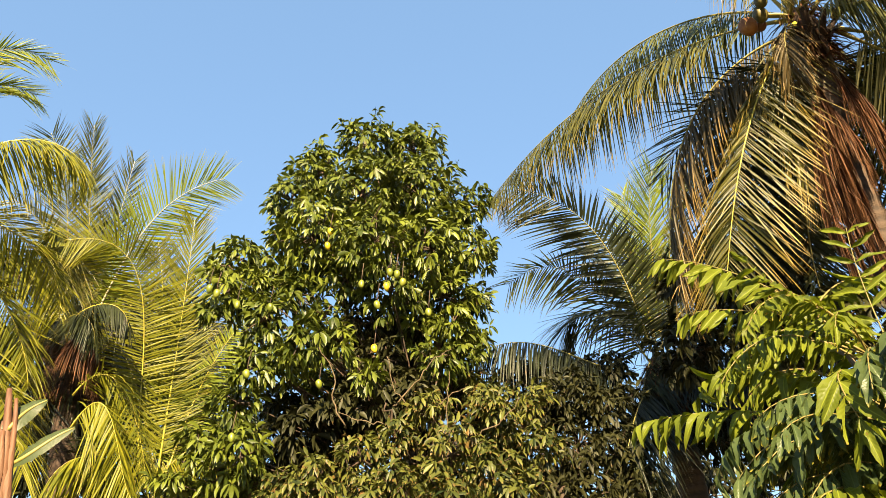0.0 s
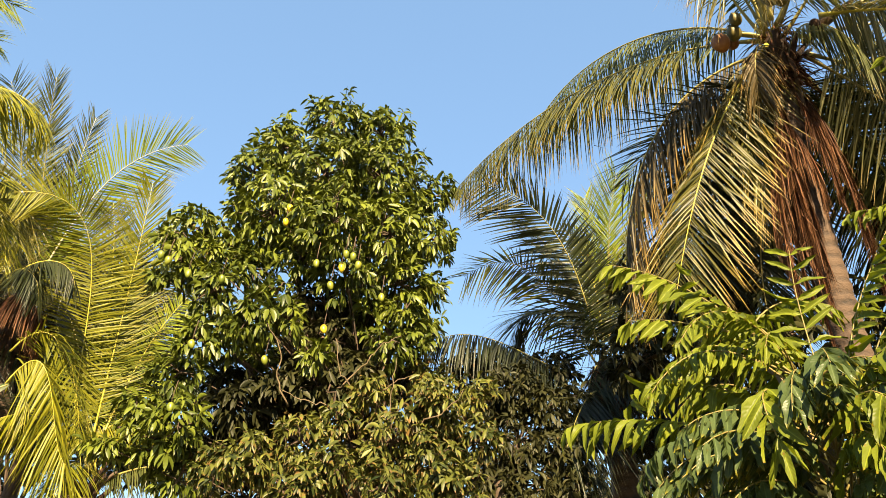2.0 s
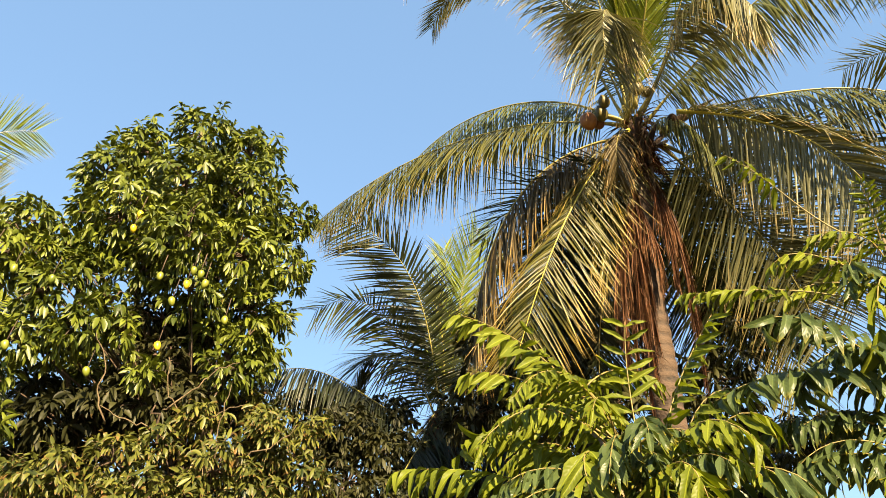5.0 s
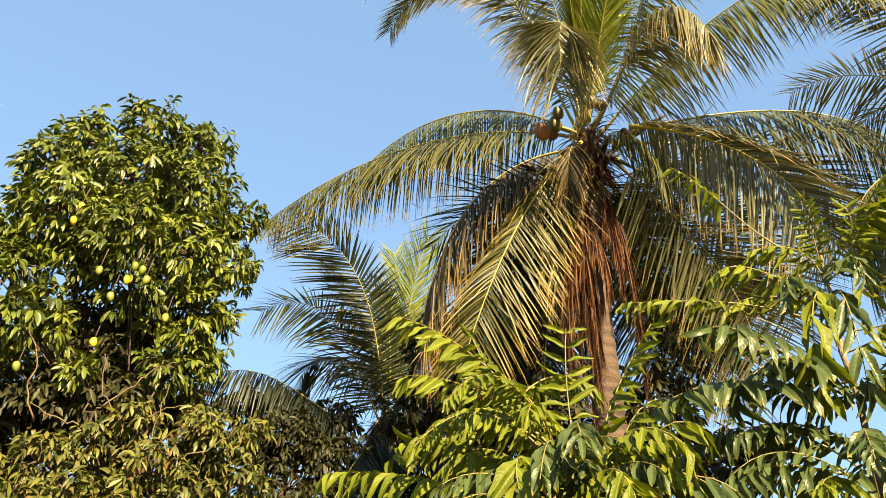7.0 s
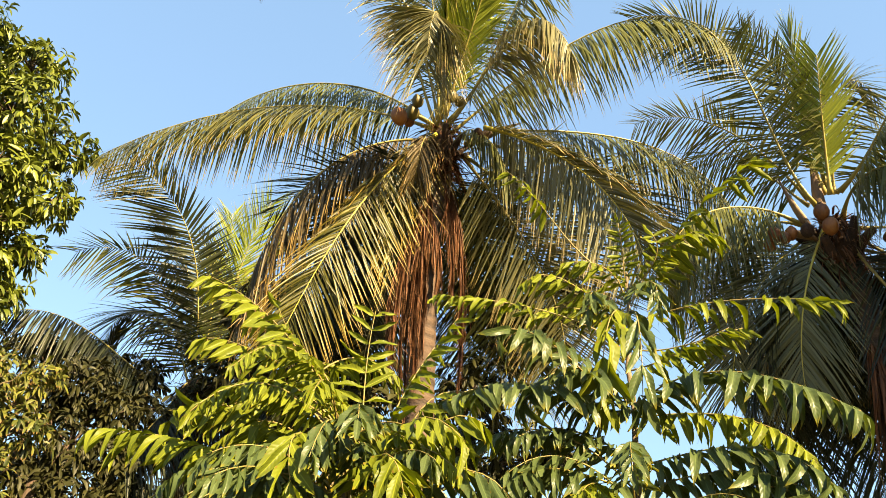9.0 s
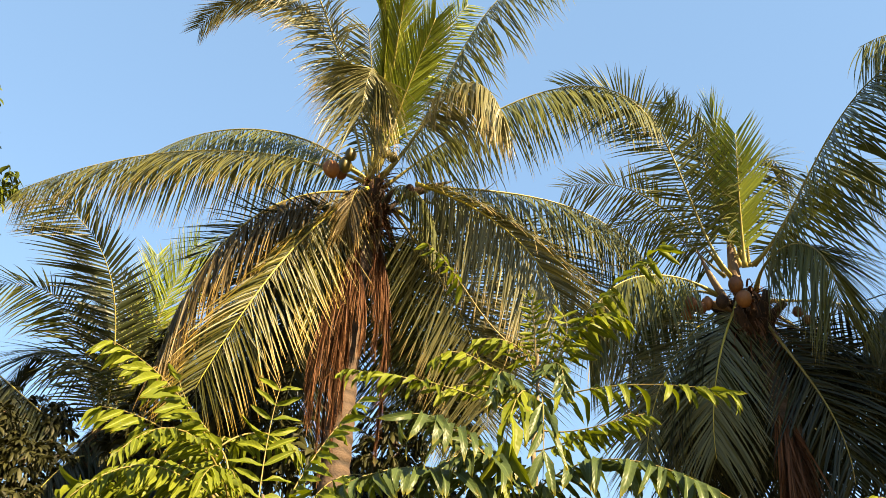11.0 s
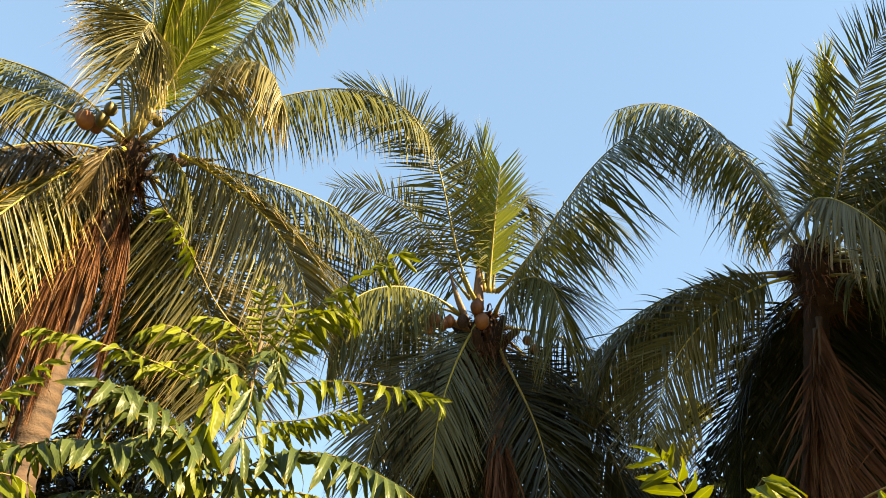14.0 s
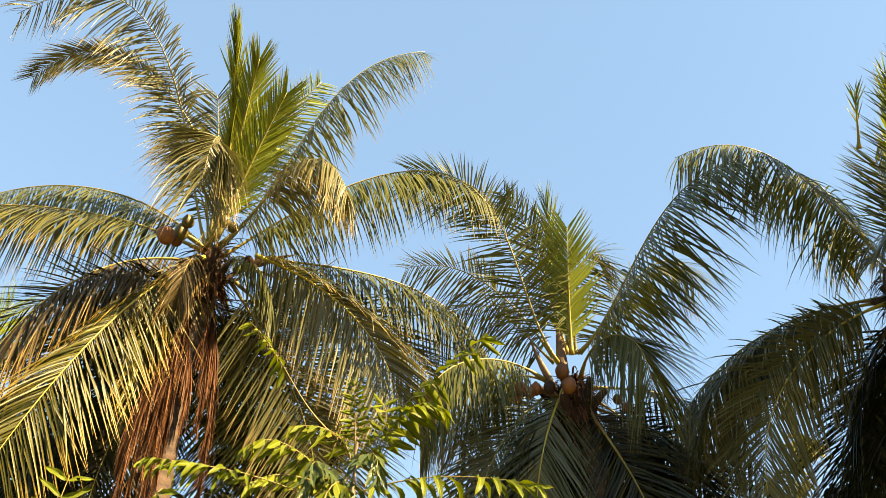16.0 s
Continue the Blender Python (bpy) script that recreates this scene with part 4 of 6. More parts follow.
frond(palm_middle, (5.92, 2.99, 5.94), (5.70, 2.87, 6.43), (5.47, 2.75, 6.86), (5.23, 2.61, 7.23), leaf=0.36, hang=0.05, mat=LEAF_YOUNG, a0=26, a1=14, face=1.0)
frond(palm_middle, (5.82, 2.88, 5.78), (5.86, 2.90, 5.93), (5.23, 2.35, 7.02), (5.91, 2.33, 6.51), leaf=0.5, hang=1.0, face=0.4, bare=0.14)
frond(palm_middle, (5.69, 2.77, 5.67), (5.63, 2.11, 5.95), (5.25, 1.57, 6.77), (5.20, 0.75, 6.44), leaf=0.74, hang=1.2, vee=-6, face=0, bare=0.12, ragged=0.6)
frond(palm_middle, (5.91, 2.91, 5.84), (5.99, 2.60, 5.97), (5.82, 1.75, 6.95), (6.55, 1.79, 6.44), leaf=0.6, hang=1.1, bare=0.12)
frond(palm_middle, (5.79, 2.86, 5.47), (5.50, 2.58, 5.73), (5.14, 1.81, 5.47), (5.43, 2.07, 4.82), leaf=0.66, hang=1.0, vee=-4, face=0.4, bare=0.2, dense=1.2)
frond(palm_middle, (5.66, 2.97, 5.38), (5.40, 3.05, 4.96), (5.35, 3.24, 4.47), (5.46, 3.32, 4.00), mat=LEAF_SAGE, leaf=0.66, hang=0.6, a0=64, a1=35, face=0.8, bare=0.08, dense=1.2, stem=STEM_LIME, ragged=0.6)
frond(palm_middle, (5.70, 3.10, 5.42), (5.42, 3.52, 5.15), (5.20, 3.71, 4.58), (5.30, 3.87, 4.06), mat=LEAF_SAGE, leaf=0.66, hang=0.6, a0=64, a1=35, face=0.8, bare=0.1, dense=1.2, stem=STEM_LIME, ragged=0.6)
# LEAF_DARK fronds here carry the lower crown's shade in their colour
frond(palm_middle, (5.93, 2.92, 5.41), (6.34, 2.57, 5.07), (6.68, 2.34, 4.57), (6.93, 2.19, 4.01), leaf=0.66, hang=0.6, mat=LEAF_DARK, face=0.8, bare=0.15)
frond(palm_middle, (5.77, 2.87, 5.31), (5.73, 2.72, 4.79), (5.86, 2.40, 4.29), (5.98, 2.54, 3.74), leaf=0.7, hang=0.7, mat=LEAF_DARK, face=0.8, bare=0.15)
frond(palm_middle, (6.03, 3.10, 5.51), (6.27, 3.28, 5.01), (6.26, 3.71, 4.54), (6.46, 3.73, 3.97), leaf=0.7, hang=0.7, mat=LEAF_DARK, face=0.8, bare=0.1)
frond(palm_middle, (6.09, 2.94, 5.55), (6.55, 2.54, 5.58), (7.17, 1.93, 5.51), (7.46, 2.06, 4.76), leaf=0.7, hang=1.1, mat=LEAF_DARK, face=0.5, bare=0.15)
frond(palm_middle, (5.76, 2.87, 4.57), (5.73, 2.90, 4.22), (5.61, 2.83, 3.88), (5.65, 2.90, 3.53), leaf=0.7, hang=1.5, mat=LEAF_DEAD, vee=-20, a0=28, a1=15, stem=STEM_DEAD, thick=0.6, dense=2.0)
frond(palm_middle, (5.76, 2.87, 4.57), (5.75, 2.85, 4.22), (5.68, 2.70, 3.88), (5.71, 2.79, 3.53), leaf=0.7, hang=1.5, mat=LEAF_DEAD, vee=-20, a0=28, a1=15, stem=STEM_DEAD, thick=0.6, dense=2.0)
coconut(palm_middle, 5.372, 2.803, 5.350, 0.070)
coconut(palm_middle, 5.410, 2.781, 5.217, 0.072)
coconut(palm_middle, 5.258, 3.184, 5.286, 0.062)
coconut(palm_middle, 5.318, 3.132, 5.248, 0.052)
coconut(palm_middle, 5.411, 3.119, 5.322, 0.058)
coconut(palm_middle, 5.305, 3.267, 5.242, 0.055)
coconut(palm_middle, 5.437, 2.992, 5.296, 0.060, FIBRE)
coconut(palm_middle, 5.903, 2.592, 5.206, 0.050)
coconut(palm_middle, 5.964, 2.553, 5.136, 0.045)
spathe(palm_middle, (5.70, 2.98, 5.35), (5.62, 2.93, 5.75), (5.60, 2.90, 6.15), 0.055)
spathe(palm_middle, (5.68, 3.05, 5.35), (5.52, 3.12, 5.65), (5.45, 3.16, 6.00), 0.04)
spathe(palm_middle, (5.6, 3.0, 5.25), (5.45, 3.12, 5.40), (5.30, 3.30, 5.20), 0.05)

# ---- the shaded palm ----
palm_dark = thing("coconut_palm", (6.70, 0.90, 0), "coconut palm in shade with a dead frond along its trunk", "palm tree", "coconut palms")
# fibre replaces bark here; its dark tone also stands in for shade
palm_trunk(palm_dark, [(6.66, 1.10, -0.05), (6.72, 0.90, 2.0), (6.764, 0.70, 3.57), (6.84, 0.36, 4.88), (6.89, 0.16, 5.7)], 0.11, 0.10, FIBRE, "trunk in brown fibre, its shade put into the dark colour")
fibre_mass(palm_dark, (6.88, 0.18, 5.6), 0.18, 0.7)
leaf_bases(palm_dark, (6.89, 0.15, 5.75), 0.16, 8)
skirt(palm_dark, (6.88, 0.16, 5.6), 1.4, 2.8, 11, 20, 180)
frond(palm_dark, (6.83, 0.15, 5.80), (6.51, 0.44, 6.36), (5.36, 0.29, 6.93), (5.21, 1.25, 6.82), leaf=0.7, hang=1.5, vee=-4, face=0, bare=0.2, ragged=0.7)
frond(palm_dark, (7.08, 0.16, 5.96), (7.00, 0.41, 6.21), (6.27, 0.14, 7.34), (6.53, 0.95, 7.11), leaf=0.6, hang=1.3, bare=0.2)
frond(palm_dark, (6.88, 0.36, 5.71), (6.50, 1.04, 5.77), (6.20, 1.85, 5.48), (6.33, 2.37, 4.85), mat=LEAF_SAGE, leaf=0.66, hang=1.3, face=0, vee=-10, bare=0.1, ragged=0.5, dense=1.2)
frond(palm_dark, (6.81, 0.34, 5.62), (6.42, 0.92, 5.47), (6.21, 1.57, 4.93), (6.39, 1.72, 4.20), mat=LEAF_SAGE, leaf=0.7, hang=0.6, a0=68, a1=42, face=0.6, bare=0.14, single=True, ragged=0.5, dense=1.2, stem=STEM_LIME)
frond(palm_dark, (6.89, 0.34, 5.68), (6.65, 1.01, 5.77), (6.16, 1.95, 5.41), (6.41, 2.15, 4.61), mat=LEAF_SAGE, leaf=0.66, hang=0.9, face=0.35, bare=0.2, ragged=0.5, dense=1.2, stem=STEM_LIME)
frond(palm_dark, (6.86, 0.13, 5.75), (6.45, 0.16, 6.34), (5.65, -0.18, 5.71), (6.01, -0.44, 5.21), leaf=0.66, hang=0.95, mat=LEAF_ASH, vee=-4, bare=0.3, dense=1.4, stem=STEM_LIME)
frond(palm_dark, (6.85, 0.07, 5.78), (6.60, -0.30, 6.30), (6.33, -0.52, 6.98), (5.88, -1.04, 7.22), leaf=0.56, hang=0.2, a0=64, a1=40, face=0.9, bare=0.14, dense=1.1)
frond(palm_dark, (7.02, 0.02, 5.87), (7.08, -0.31, 6.11), (6.60, -0.67, 6.63), (6.74, -1.15, 6.34), leaf=0.6, hang=0.6, face=0.6, bare=0.14)
frond(palm_dark, (6.90, 0.06, 5.87), (6.67, -0.13, 6.38), (6.38, -0.32, 6.85), (6.03, -0.52, 7.29), leaf=0.36, hang=0, mat=LEAF_YOUNG, vee=20, a0=22, a1=10, face=1.0, w=1.3)
frond(palm_dark, (6.90, 0.10, 5.88), (6.73, -0.00, 6.26), (6.59, -0.07, 6.57), (6.47, -0.10, 6.81), leaf=0.45, hang=0.15, a0=52, a1=30, face=1.0, bare=0.2)
frond(palm_dark, (6.99, 0.05, 5.93), (6.94, -0.12, 6.20), (6.80, -0.28, 6.45), (6.56, -0.41, 6.69), leaf=0.5, hang=0.15, a0=56, a1=30, face=1.0, bare=0.2)
frond(palm_dark, (7.03, 0.17, 5.86), (6.99, 0.33, 6.02), (6.54, 0.39, 7.04), (7.11, 0.68, 6.23), leaf=0.55, hang=1.0, mat=LEAF_TIP, bare=0.2)
# next four fronds: dark backing with shade put into the green
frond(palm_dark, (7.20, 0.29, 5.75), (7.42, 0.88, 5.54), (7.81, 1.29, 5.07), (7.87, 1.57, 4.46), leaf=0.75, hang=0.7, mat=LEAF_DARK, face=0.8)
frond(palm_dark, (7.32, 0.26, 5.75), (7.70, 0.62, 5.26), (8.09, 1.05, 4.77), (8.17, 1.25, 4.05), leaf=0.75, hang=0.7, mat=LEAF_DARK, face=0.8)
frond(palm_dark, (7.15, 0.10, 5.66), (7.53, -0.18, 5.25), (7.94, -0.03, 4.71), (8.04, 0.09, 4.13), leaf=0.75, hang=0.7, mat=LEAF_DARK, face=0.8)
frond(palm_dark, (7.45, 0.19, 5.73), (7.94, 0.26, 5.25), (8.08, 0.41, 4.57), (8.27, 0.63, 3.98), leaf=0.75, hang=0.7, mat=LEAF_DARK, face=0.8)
frond(palm_dark, (6.78, 0.10, 5.50), (6.41, -0.21, 5.37), (6.48, -0.52, 4.80), (6.66, -0.38, 4.40), leaf=0.7, hang=1.0, bare=0.15)
frond(palm_dark, (6.77, 0.29, 4.88), (6.66, 0.34, 4.41), (6.72, 0.38, 3.92), (6.77, 0.45, 3.45), leaf=0.72, hang=0.8, mat=LEAF_DEAD, stem=STEM_DEAD, a0=50, a1=30, face=0.9, bare=0.02)
frond(palm_dark, (6.70, 0.30, 5.01), (6.57, 0.44, 4.50), (6.58, 0.61, 3.97), (6.58, 0.76, 3.45), leaf=0.5, hang=1.6, mat=LEAF_DEAD, stem=STEM_DEAD, a0=25, a1=15, dense=1.8, bare=0.02)
frond(palm_dark, (6.66, 0.25, 5.09), (6.65, 0.39, 4.54), (6.53, 0.51, 3.99), (6.60, 0.66, 3.44), leaf=0.55, hang=1.4, mat=LEAF_DEAD, stem=STEM_DEAD, a0=28, a1=18, dense=1.6, bare=0.02)
frond(palm_dark, (6.14, -0.04, 6.74), (6.04, -0.11, 6.85), (5.94, -0.17, 6.97), (5.83, -0.23, 7.08), leaf=0.2, hang=0, vee=10, a0=28, a1=12, mat=LEAF_YOUNG, bare=0.45, face=1.0)
# fronds outside the view, added sunward to shade the trunk and lower crown
for a in range(14):
    b = radians(92 + 9.5 * a)
    o = np.array((math.sin(b), math.cos(b), 0.0))
    c = np.array((6.89, 0.12, 5.75))
    lift = (1.6, 0.2, 2.2, -0.4, 1.3, 0.5, -0.8)[a % 7]
    frond(palm_dark, c, c + o * 1.2 + UP * lift, c + o * 2.6 + UP * (lift - 0.2), c + o * 3.5 + UP * (lift - 1.9), leaf=0.75, hang=1.1)

# ---- palms on the sunny side ----
palm_left = thing("coconut_palm", (-4.55, 8.80, 0), "sunlit coconut palm with yellow-green fronds and dark crown", "palm tree", "coconut palms")
palm_trunk(palm_left, [(-4.50, 8.85, -0.05), (-4.55, 8.80, 2.5), (-4.60, 8.77, 3.86), (-4.69, 8.72, 5.03), (-4.67, 8.73, 5.5)], 0.17, 0.14)
fibre_mass(palm_left, (-4.72, 8.70, 5.30), 0.30, 0.8, count=300)
leaf_bases(palm_left, (-4.67, 8.73, 5.5), 0.25, 14)
frond(palm_left, (-4.53, 8.54, 5.67), (-4.19, 8.38, 6.39), (-3.79, 7.95, 7.34), (-2.86, 8.10, 7.56), leaf=0.56, hang=0.2, vee=8, a0=64, a1=38, face=0.9, stem=STEM_PALE, mat=LEAF_YOUNG, ragged=0.5)
frond(palm_left, (-4.64, 8.49, 5.65), (-4.40, 8.23, 6.45), (-4.41, 7.74, 7.18), (-4.22, 7.25, 7.86), leaf=0.42, hang=0.1, a0=46, a1=22, face=0.9)
frond(palm_left, (-4.62, 8.60, 5.70), (-4.42, 8.59, 6.48), (-4.15, 8.07, 7.05), (-3.96, 7.88, 7.78), leaf=0.4, hang=0.15, a0=48, a1=26, face=0.9, stem=STEM_PALE)
frond(palm_left, (-4.75, 8.64, 5.73), (-4.82, 8.25, 6.47), (-4.71, 8.12, 7.39), (-4.83, 7.41, 7.93), leaf=0.55, hang=0.2, a0=55, face=0.8)
frond(palm_left, (-4.70, 8.46, 5.64), (-4.74, 8.21, 6.14), (-4.65, 7.84, 6.82), (-5.11, 7.40, 6.99), leaf=0.6, hang=0.35, face=0.8, mat=LEAF_TIP)
frond(palm_left, (-4.59, 8.31, 5.57), (-4.47, 8.33, 5.88), (-4.48, 7.09, 7.08), (-4.23, 7.54, 5.74), leaf=0.6, hang=1.0, mat=LEAF_TIP, bare=0.4)
frond(palm_left, (-4.10, 7.43, 5.14), (-4.11, 7.01, 5.20), (-3.43, 7.02, 5.59), (-3.39, 7.20, 5.07), leaf=0.38, hang=1.2, mat=LEAF_DARK, bare=0.12, dense=1.2, thick=0.7, stem=STEM_LIME)
frond(palm_left, (-4.13, 7.43, 5.11), (-4.21, 7.17, 5.39), (-3.61, 6.91, 5.27), (-3.69, 7.13, 4.91), leaf=0.34, hang=1.3, mat=LEAF_DARK, bare=0.1, dense=1.2, thick=0.5)
frond(palm_left, (-4.17, 7.54, 5.07), (-4.07, 7.17, 5.25), (-3.59, 7.47, 4.90), (-3.80, 7.55, 4.66), leaf=0.4, hang=1.6, mat=LEAF_DEAD, bare=0.05, dense=1.6, thick=0.5, stem=STEM_DEAD)
frond(palm_left, (-4.81, 8.42, 5.67), (-4.69, 8.08, 6.14), (-4.00, 8.23, 5.97), (-3.82, 8.15, 5.60), leaf=0.50, hang=1.1, mat=LEAF_DARK, bare=0.2, ragged=1.8)
frond(palm_left, (-4.75, 8.34, 5.58), (-4.81, 7.94, 5.77), (-3.78, 8.00, 5.95), (-4.30, 7.79, 5.35), leaf=0.45, hang=1.0, mat=LEAF_DARK, thick=0.6, ragged=1.8)
frond(palm_left, (-4.71, 8.25, 5.59), (-5.01, 7.66, 6.63), (-4.68, 7.70, 7.41), (-4.40, 7.85, 5.89), leaf=0.32, hang=1.6, mat=LEAF_GOLD, bare=0.4, thick=0.5)
# dark fronds behind the sunlit ones, their shade painted in
frond(palm_left, (-4.89, 8.72, 5.62), (-4.62, 8.64, 5.18), (-4.34, 8.96, 4.80), (-4.23, 8.95, 4.30), leaf=0.7, hang=0.9, mat=LEAF_DARK)
frond(palm_left, (-4.89, 8.72, 5.62), (-4.87, 8.51, 5.19), (-5.06, 8.57, 4.69), (-4.90, 8.60, 4.24), leaf=0.7, hang=0.9, mat=LEAF_DARK)
frond(palm_left, (-4.94, 8.81, 5.66), (-4.89, 9.08, 6.32), (-4.20, 9.63, 5.91), (-4.09, 9.56, 5.41), leaf=0.7, hang=0.9, mat=LEAF_DARK)
frond(palm_left, (-4.94, 8.81, 5.66), (-5.18, 8.68, 6.12), (-5.79, 8.71, 5.66), (-5.57, 8.67, 5.26), leaf=0.7, hang=0.9, mat=LEAF_DARK)
frond(palm_left, (-4.99, 8.90, 5.70), (-5.02, 9.51, 5.66), (-4.75, 8.96, 4.77), (-4.78, 9.24, 4.50), leaf=0.7, hang=0.9, mat=LEAF_DARK)
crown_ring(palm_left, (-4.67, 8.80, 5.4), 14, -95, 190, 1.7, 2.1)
coconut(palm_left, -4.725, 8.299, 5.445, 0.07, FIBRE)
palm_young = thing("coconut_palm", (-3.34, 8.30, 0), "young coconut palm with upright yellow-green fronds", "palm tree", "coconut palms")
palm_trunk(palm_young, [(-3.36, 8.32, -0.05), (-3.36, 8.3, 1.5), (-3.35, 8.26, 3.4)], 0.19, 0.17)
leaf_bases(palm_young, (-3.34, 8.26, 3.55), 0.22, 12)
frond(palm_young, (-3.38, 8.17, 3.70), (-3.80, 8.11, 4.19), (-2.85, 7.26, 6.46), (-3.89, 6.54, 5.79), leaf=0.52, hang=0.16, a0=76, a1=46, mat=LEAF_GOLD, face=1.0, ragged=0.6, stem=STEM_LIME, single=True, vee=0)
frond(palm_young, (-3.31, 8.19, 3.72), (-3.22, 8.04, 4.68), (-3.10, 7.86, 5.65), (-2.93, 7.41, 6.51), leaf=0.5, hang=0.12, a0=58, a1=26, mat=LEAF_GOLD, face=0.95, ragged=0.6, stem=STEM_LIME)
frond(palm_young, (-3.26, 8.21, 3.72), (-3.14, 8.34, 4.41), (-2.93, 8.16, 5.10), (-2.46, 8.20, 5.63), leaf=0.5, hang=0.35, mat=LEAF_YOUNG, face=0.9, ragged=0.8, stem=STEM_LIME)
frond(palm_young, (-3.42, 8.36, 3.77), (-3.46, 8.35, 4.70), (-3.31, 8.01, 5.56), (-3.42, 7.67, 6.40), leaf=0.5, hang=0.2, mat=LEAF_GREEN, a0=56, face=0.9, stem=STEM_LIME)
frond(palm_young, (-3.39, 8.47, 3.80), (-3.17, 8.58, 4.56), (-3.27, 8.17, 5.41), (-2.80, 8.21, 6.08), leaf=0.5, hang=0.4, mat=LEAF_GREEN, face=0.8)
frond(palm_young, (-3.30, 8.41, 3.75), (-3.18, 8.43, 4.09), (-2.75, 8.46, 4.86), (-2.35, 8.82, 4.48), leaf=0.5, hang=1.1, mat=LEAF_GREEN, face=0.4)
frond(palm_young, (-3.29, 8.31, 3.72), (-3.32, 8.19, 4.14), (-2.61, 8.35, 4.41), (-2.55, 8.51, 3.90), leaf=0.5, hang=1.1, mat=LEAF_GOLD, face=0.4)
frond(palm_young, (-3.82, 7.18, 4.05), (-3.27, 6.84, 4.78), (-3.36, 7.28, 3.51), (-3.12, 7.25, 3.36), thick=0.45, leaf=0.62, hang=1.1, mat=LEAF_GOLD, bare=0.06, stem=STEM_LIME, face=0.5)
frond(palm_young, (-3.92, 7.33, 4.47), (-3.40, 7.16, 5.15), (-3.20, 7.62, 3.80), (-3.19, 7.59, 3.65), thick=0.45, leaf=0.5, hang=1.0, mat=LEAF_GOLD, bare=0.06, stem=STEM_LIME, face=0.5)
frond(palm_young, (-3.37, 7.97, 3.65), (-3.47, 7.75, 3.89), (-3.73, 7.15, 4.02), (-3.93, 7.16, 3.55), leaf=0.55, hang=1.1, mat=LEAF_GOLD, face=0.4)
frond(palm_young, (-3.22, 8.30, 3.41), (-2.82, 8.26, 3.68), (-2.28, 8.32, 3.67), (-1.86, 8.36, 3.47), leaf=0.36, hang=1.3, mat=LEAF_GREEN, bare=0.08)
frond(palm_young, (-3.27, 8.56, 3.58), (-3.09, 8.69, 3.99), (-2.59, 8.89, 4.11), (-2.23, 9.10, 3.99), leaf=0.36, hang=1.0, mat=LEAF_DARK, bare=0.1)
frond(palm_young, (-3.19, 7.99, 3.34), (-3.26, 7.72, 3.82), (-3.26, 7.35, 3.15), (-3.23, 7.51, 2.91), leaf=0.5, hang=1.0, mat=LEAF_GOLD, stem=STEM_LIME, bare=0.1, thick=0.6)
frond(palm_young, (-3.20, 8.32, 3.33), (-3.20, 8.29, 3.54), (-3.41, 8.11, 3.68), (-3.29, 8.19, 3.92), leaf=0.3, hang=0.4, mat=LEAF_GOLD, stem=STEM_LIME, bare=0.8, thick=1.6, dense=0.4)
frond(palm_young, (-3.20, 8.32, 3.33), (-3.23, 8.28, 3.53), (-3.28, 8.16, 3.72), (-3.19, 8.23, 3.93), leaf=0.3, hang=0.4, mat=LEAF_GOLD, stem=STEM_LIME, bare=0.8, thick=1.6, dense=0.4)
frond(palm_young, (-3.20, 8.32, 3.33), (-3.22, 8.28, 3.52), (-3.32, 8.18, 3.66), (-3.35, 8.19, 3.85), leaf=0.3, hang=0.4, mat=LEAF_GOLD, stem=STEM_LIME, bare=0.8, thick=1.6, dense=0.4)
frond(palm_young, (-3.20, 8.32, 3.33), (-3.23, 8.28, 3.51), (-3.16, 8.22, 3.70), (-3.06, 8.30, 3.84), leaf=0.3, hang=0.4, mat=LEAF_GOLD, stem=STEM_LIME, bare=0.8, thick=1.6, dense=0.4)
crown_ring(palm_young, (-3.34, 8.32, 3.6), 10, -90, 180, 2.4, 1.5)
palm_edge = thing("coconut_palm", (-5.6, 6.5, 0), "yellowing coconut palm beside the sunlit palms", "palm tree", "coconut palms")
palm_trunk(palm_edge, [(-5.6, 6.5, -0.05), (-5.62, 6.5, 3.0), (-5.6, 6.52, 5.8)], 0.17, 0.14)
fibre_mass(palm_edge, (-5.6, 6.52, 5.7), 0.25, 0.7)
leaf_bases(palm_edge, (-5.6, 6.52, 5.9), 0.2, 10)
frond(palm_edge, (-5.33, 6.45, 5.89), (-5.31, 6.07, 6.53), (-4.15, 6.16, 7.39), (-3.86, 6.83, 6.73), leaf=0.6, hang=1.2, mat=LEAF_GOLD, bare=0.3, face=0.3, a0=66, a1=40, stem=STEM_LIME, ragged=0.6)
frond(palm_edge, (-5.34, 6.50, 5.80), (-4.87, 6.37, 6.56), (-4.15, 7.23, 6.00), (-4.28, 7.44, 5.42), leaf=0.62, hang=1.0, mat=LEAF_GOLD, bare=0.2, face=0.5, stem=STEM_LIME)
frond(palm_edge, (-5.35, 6.56, 5.70), (-4.73, 6.85, 6.00), (-4.56, 7.46, 5.14), (-4.55, 7.62, 4.69), leaf=0.62, hang=1.0, mat=LEAF_GOLD, bare=0.2, face=0.5, stem=STEM_LIME)
frond(palm_edge, (-5.52, 6.54, 5.96), (-5.41, 6.56, 6.30), (-4.96, 5.26, 7.98), (-4.15, 6.06, 7.74), leaf=0.5, hang=0.3, mat=LEAF_YOUNG, bare=0.2, face=0.9, a0=50, a1=25)
frond(palm_edge, (-5.63, 6.67, 6.06), (-5.43, 6.74, 6.35), (-5.14, 5.66, 7.77), (-4.42, 6.36, 7.56), leaf=0.5, hang=0.35, mat=LEAF_YOUNG, bare=0.2, face=0.9, a0=50, a1=25)
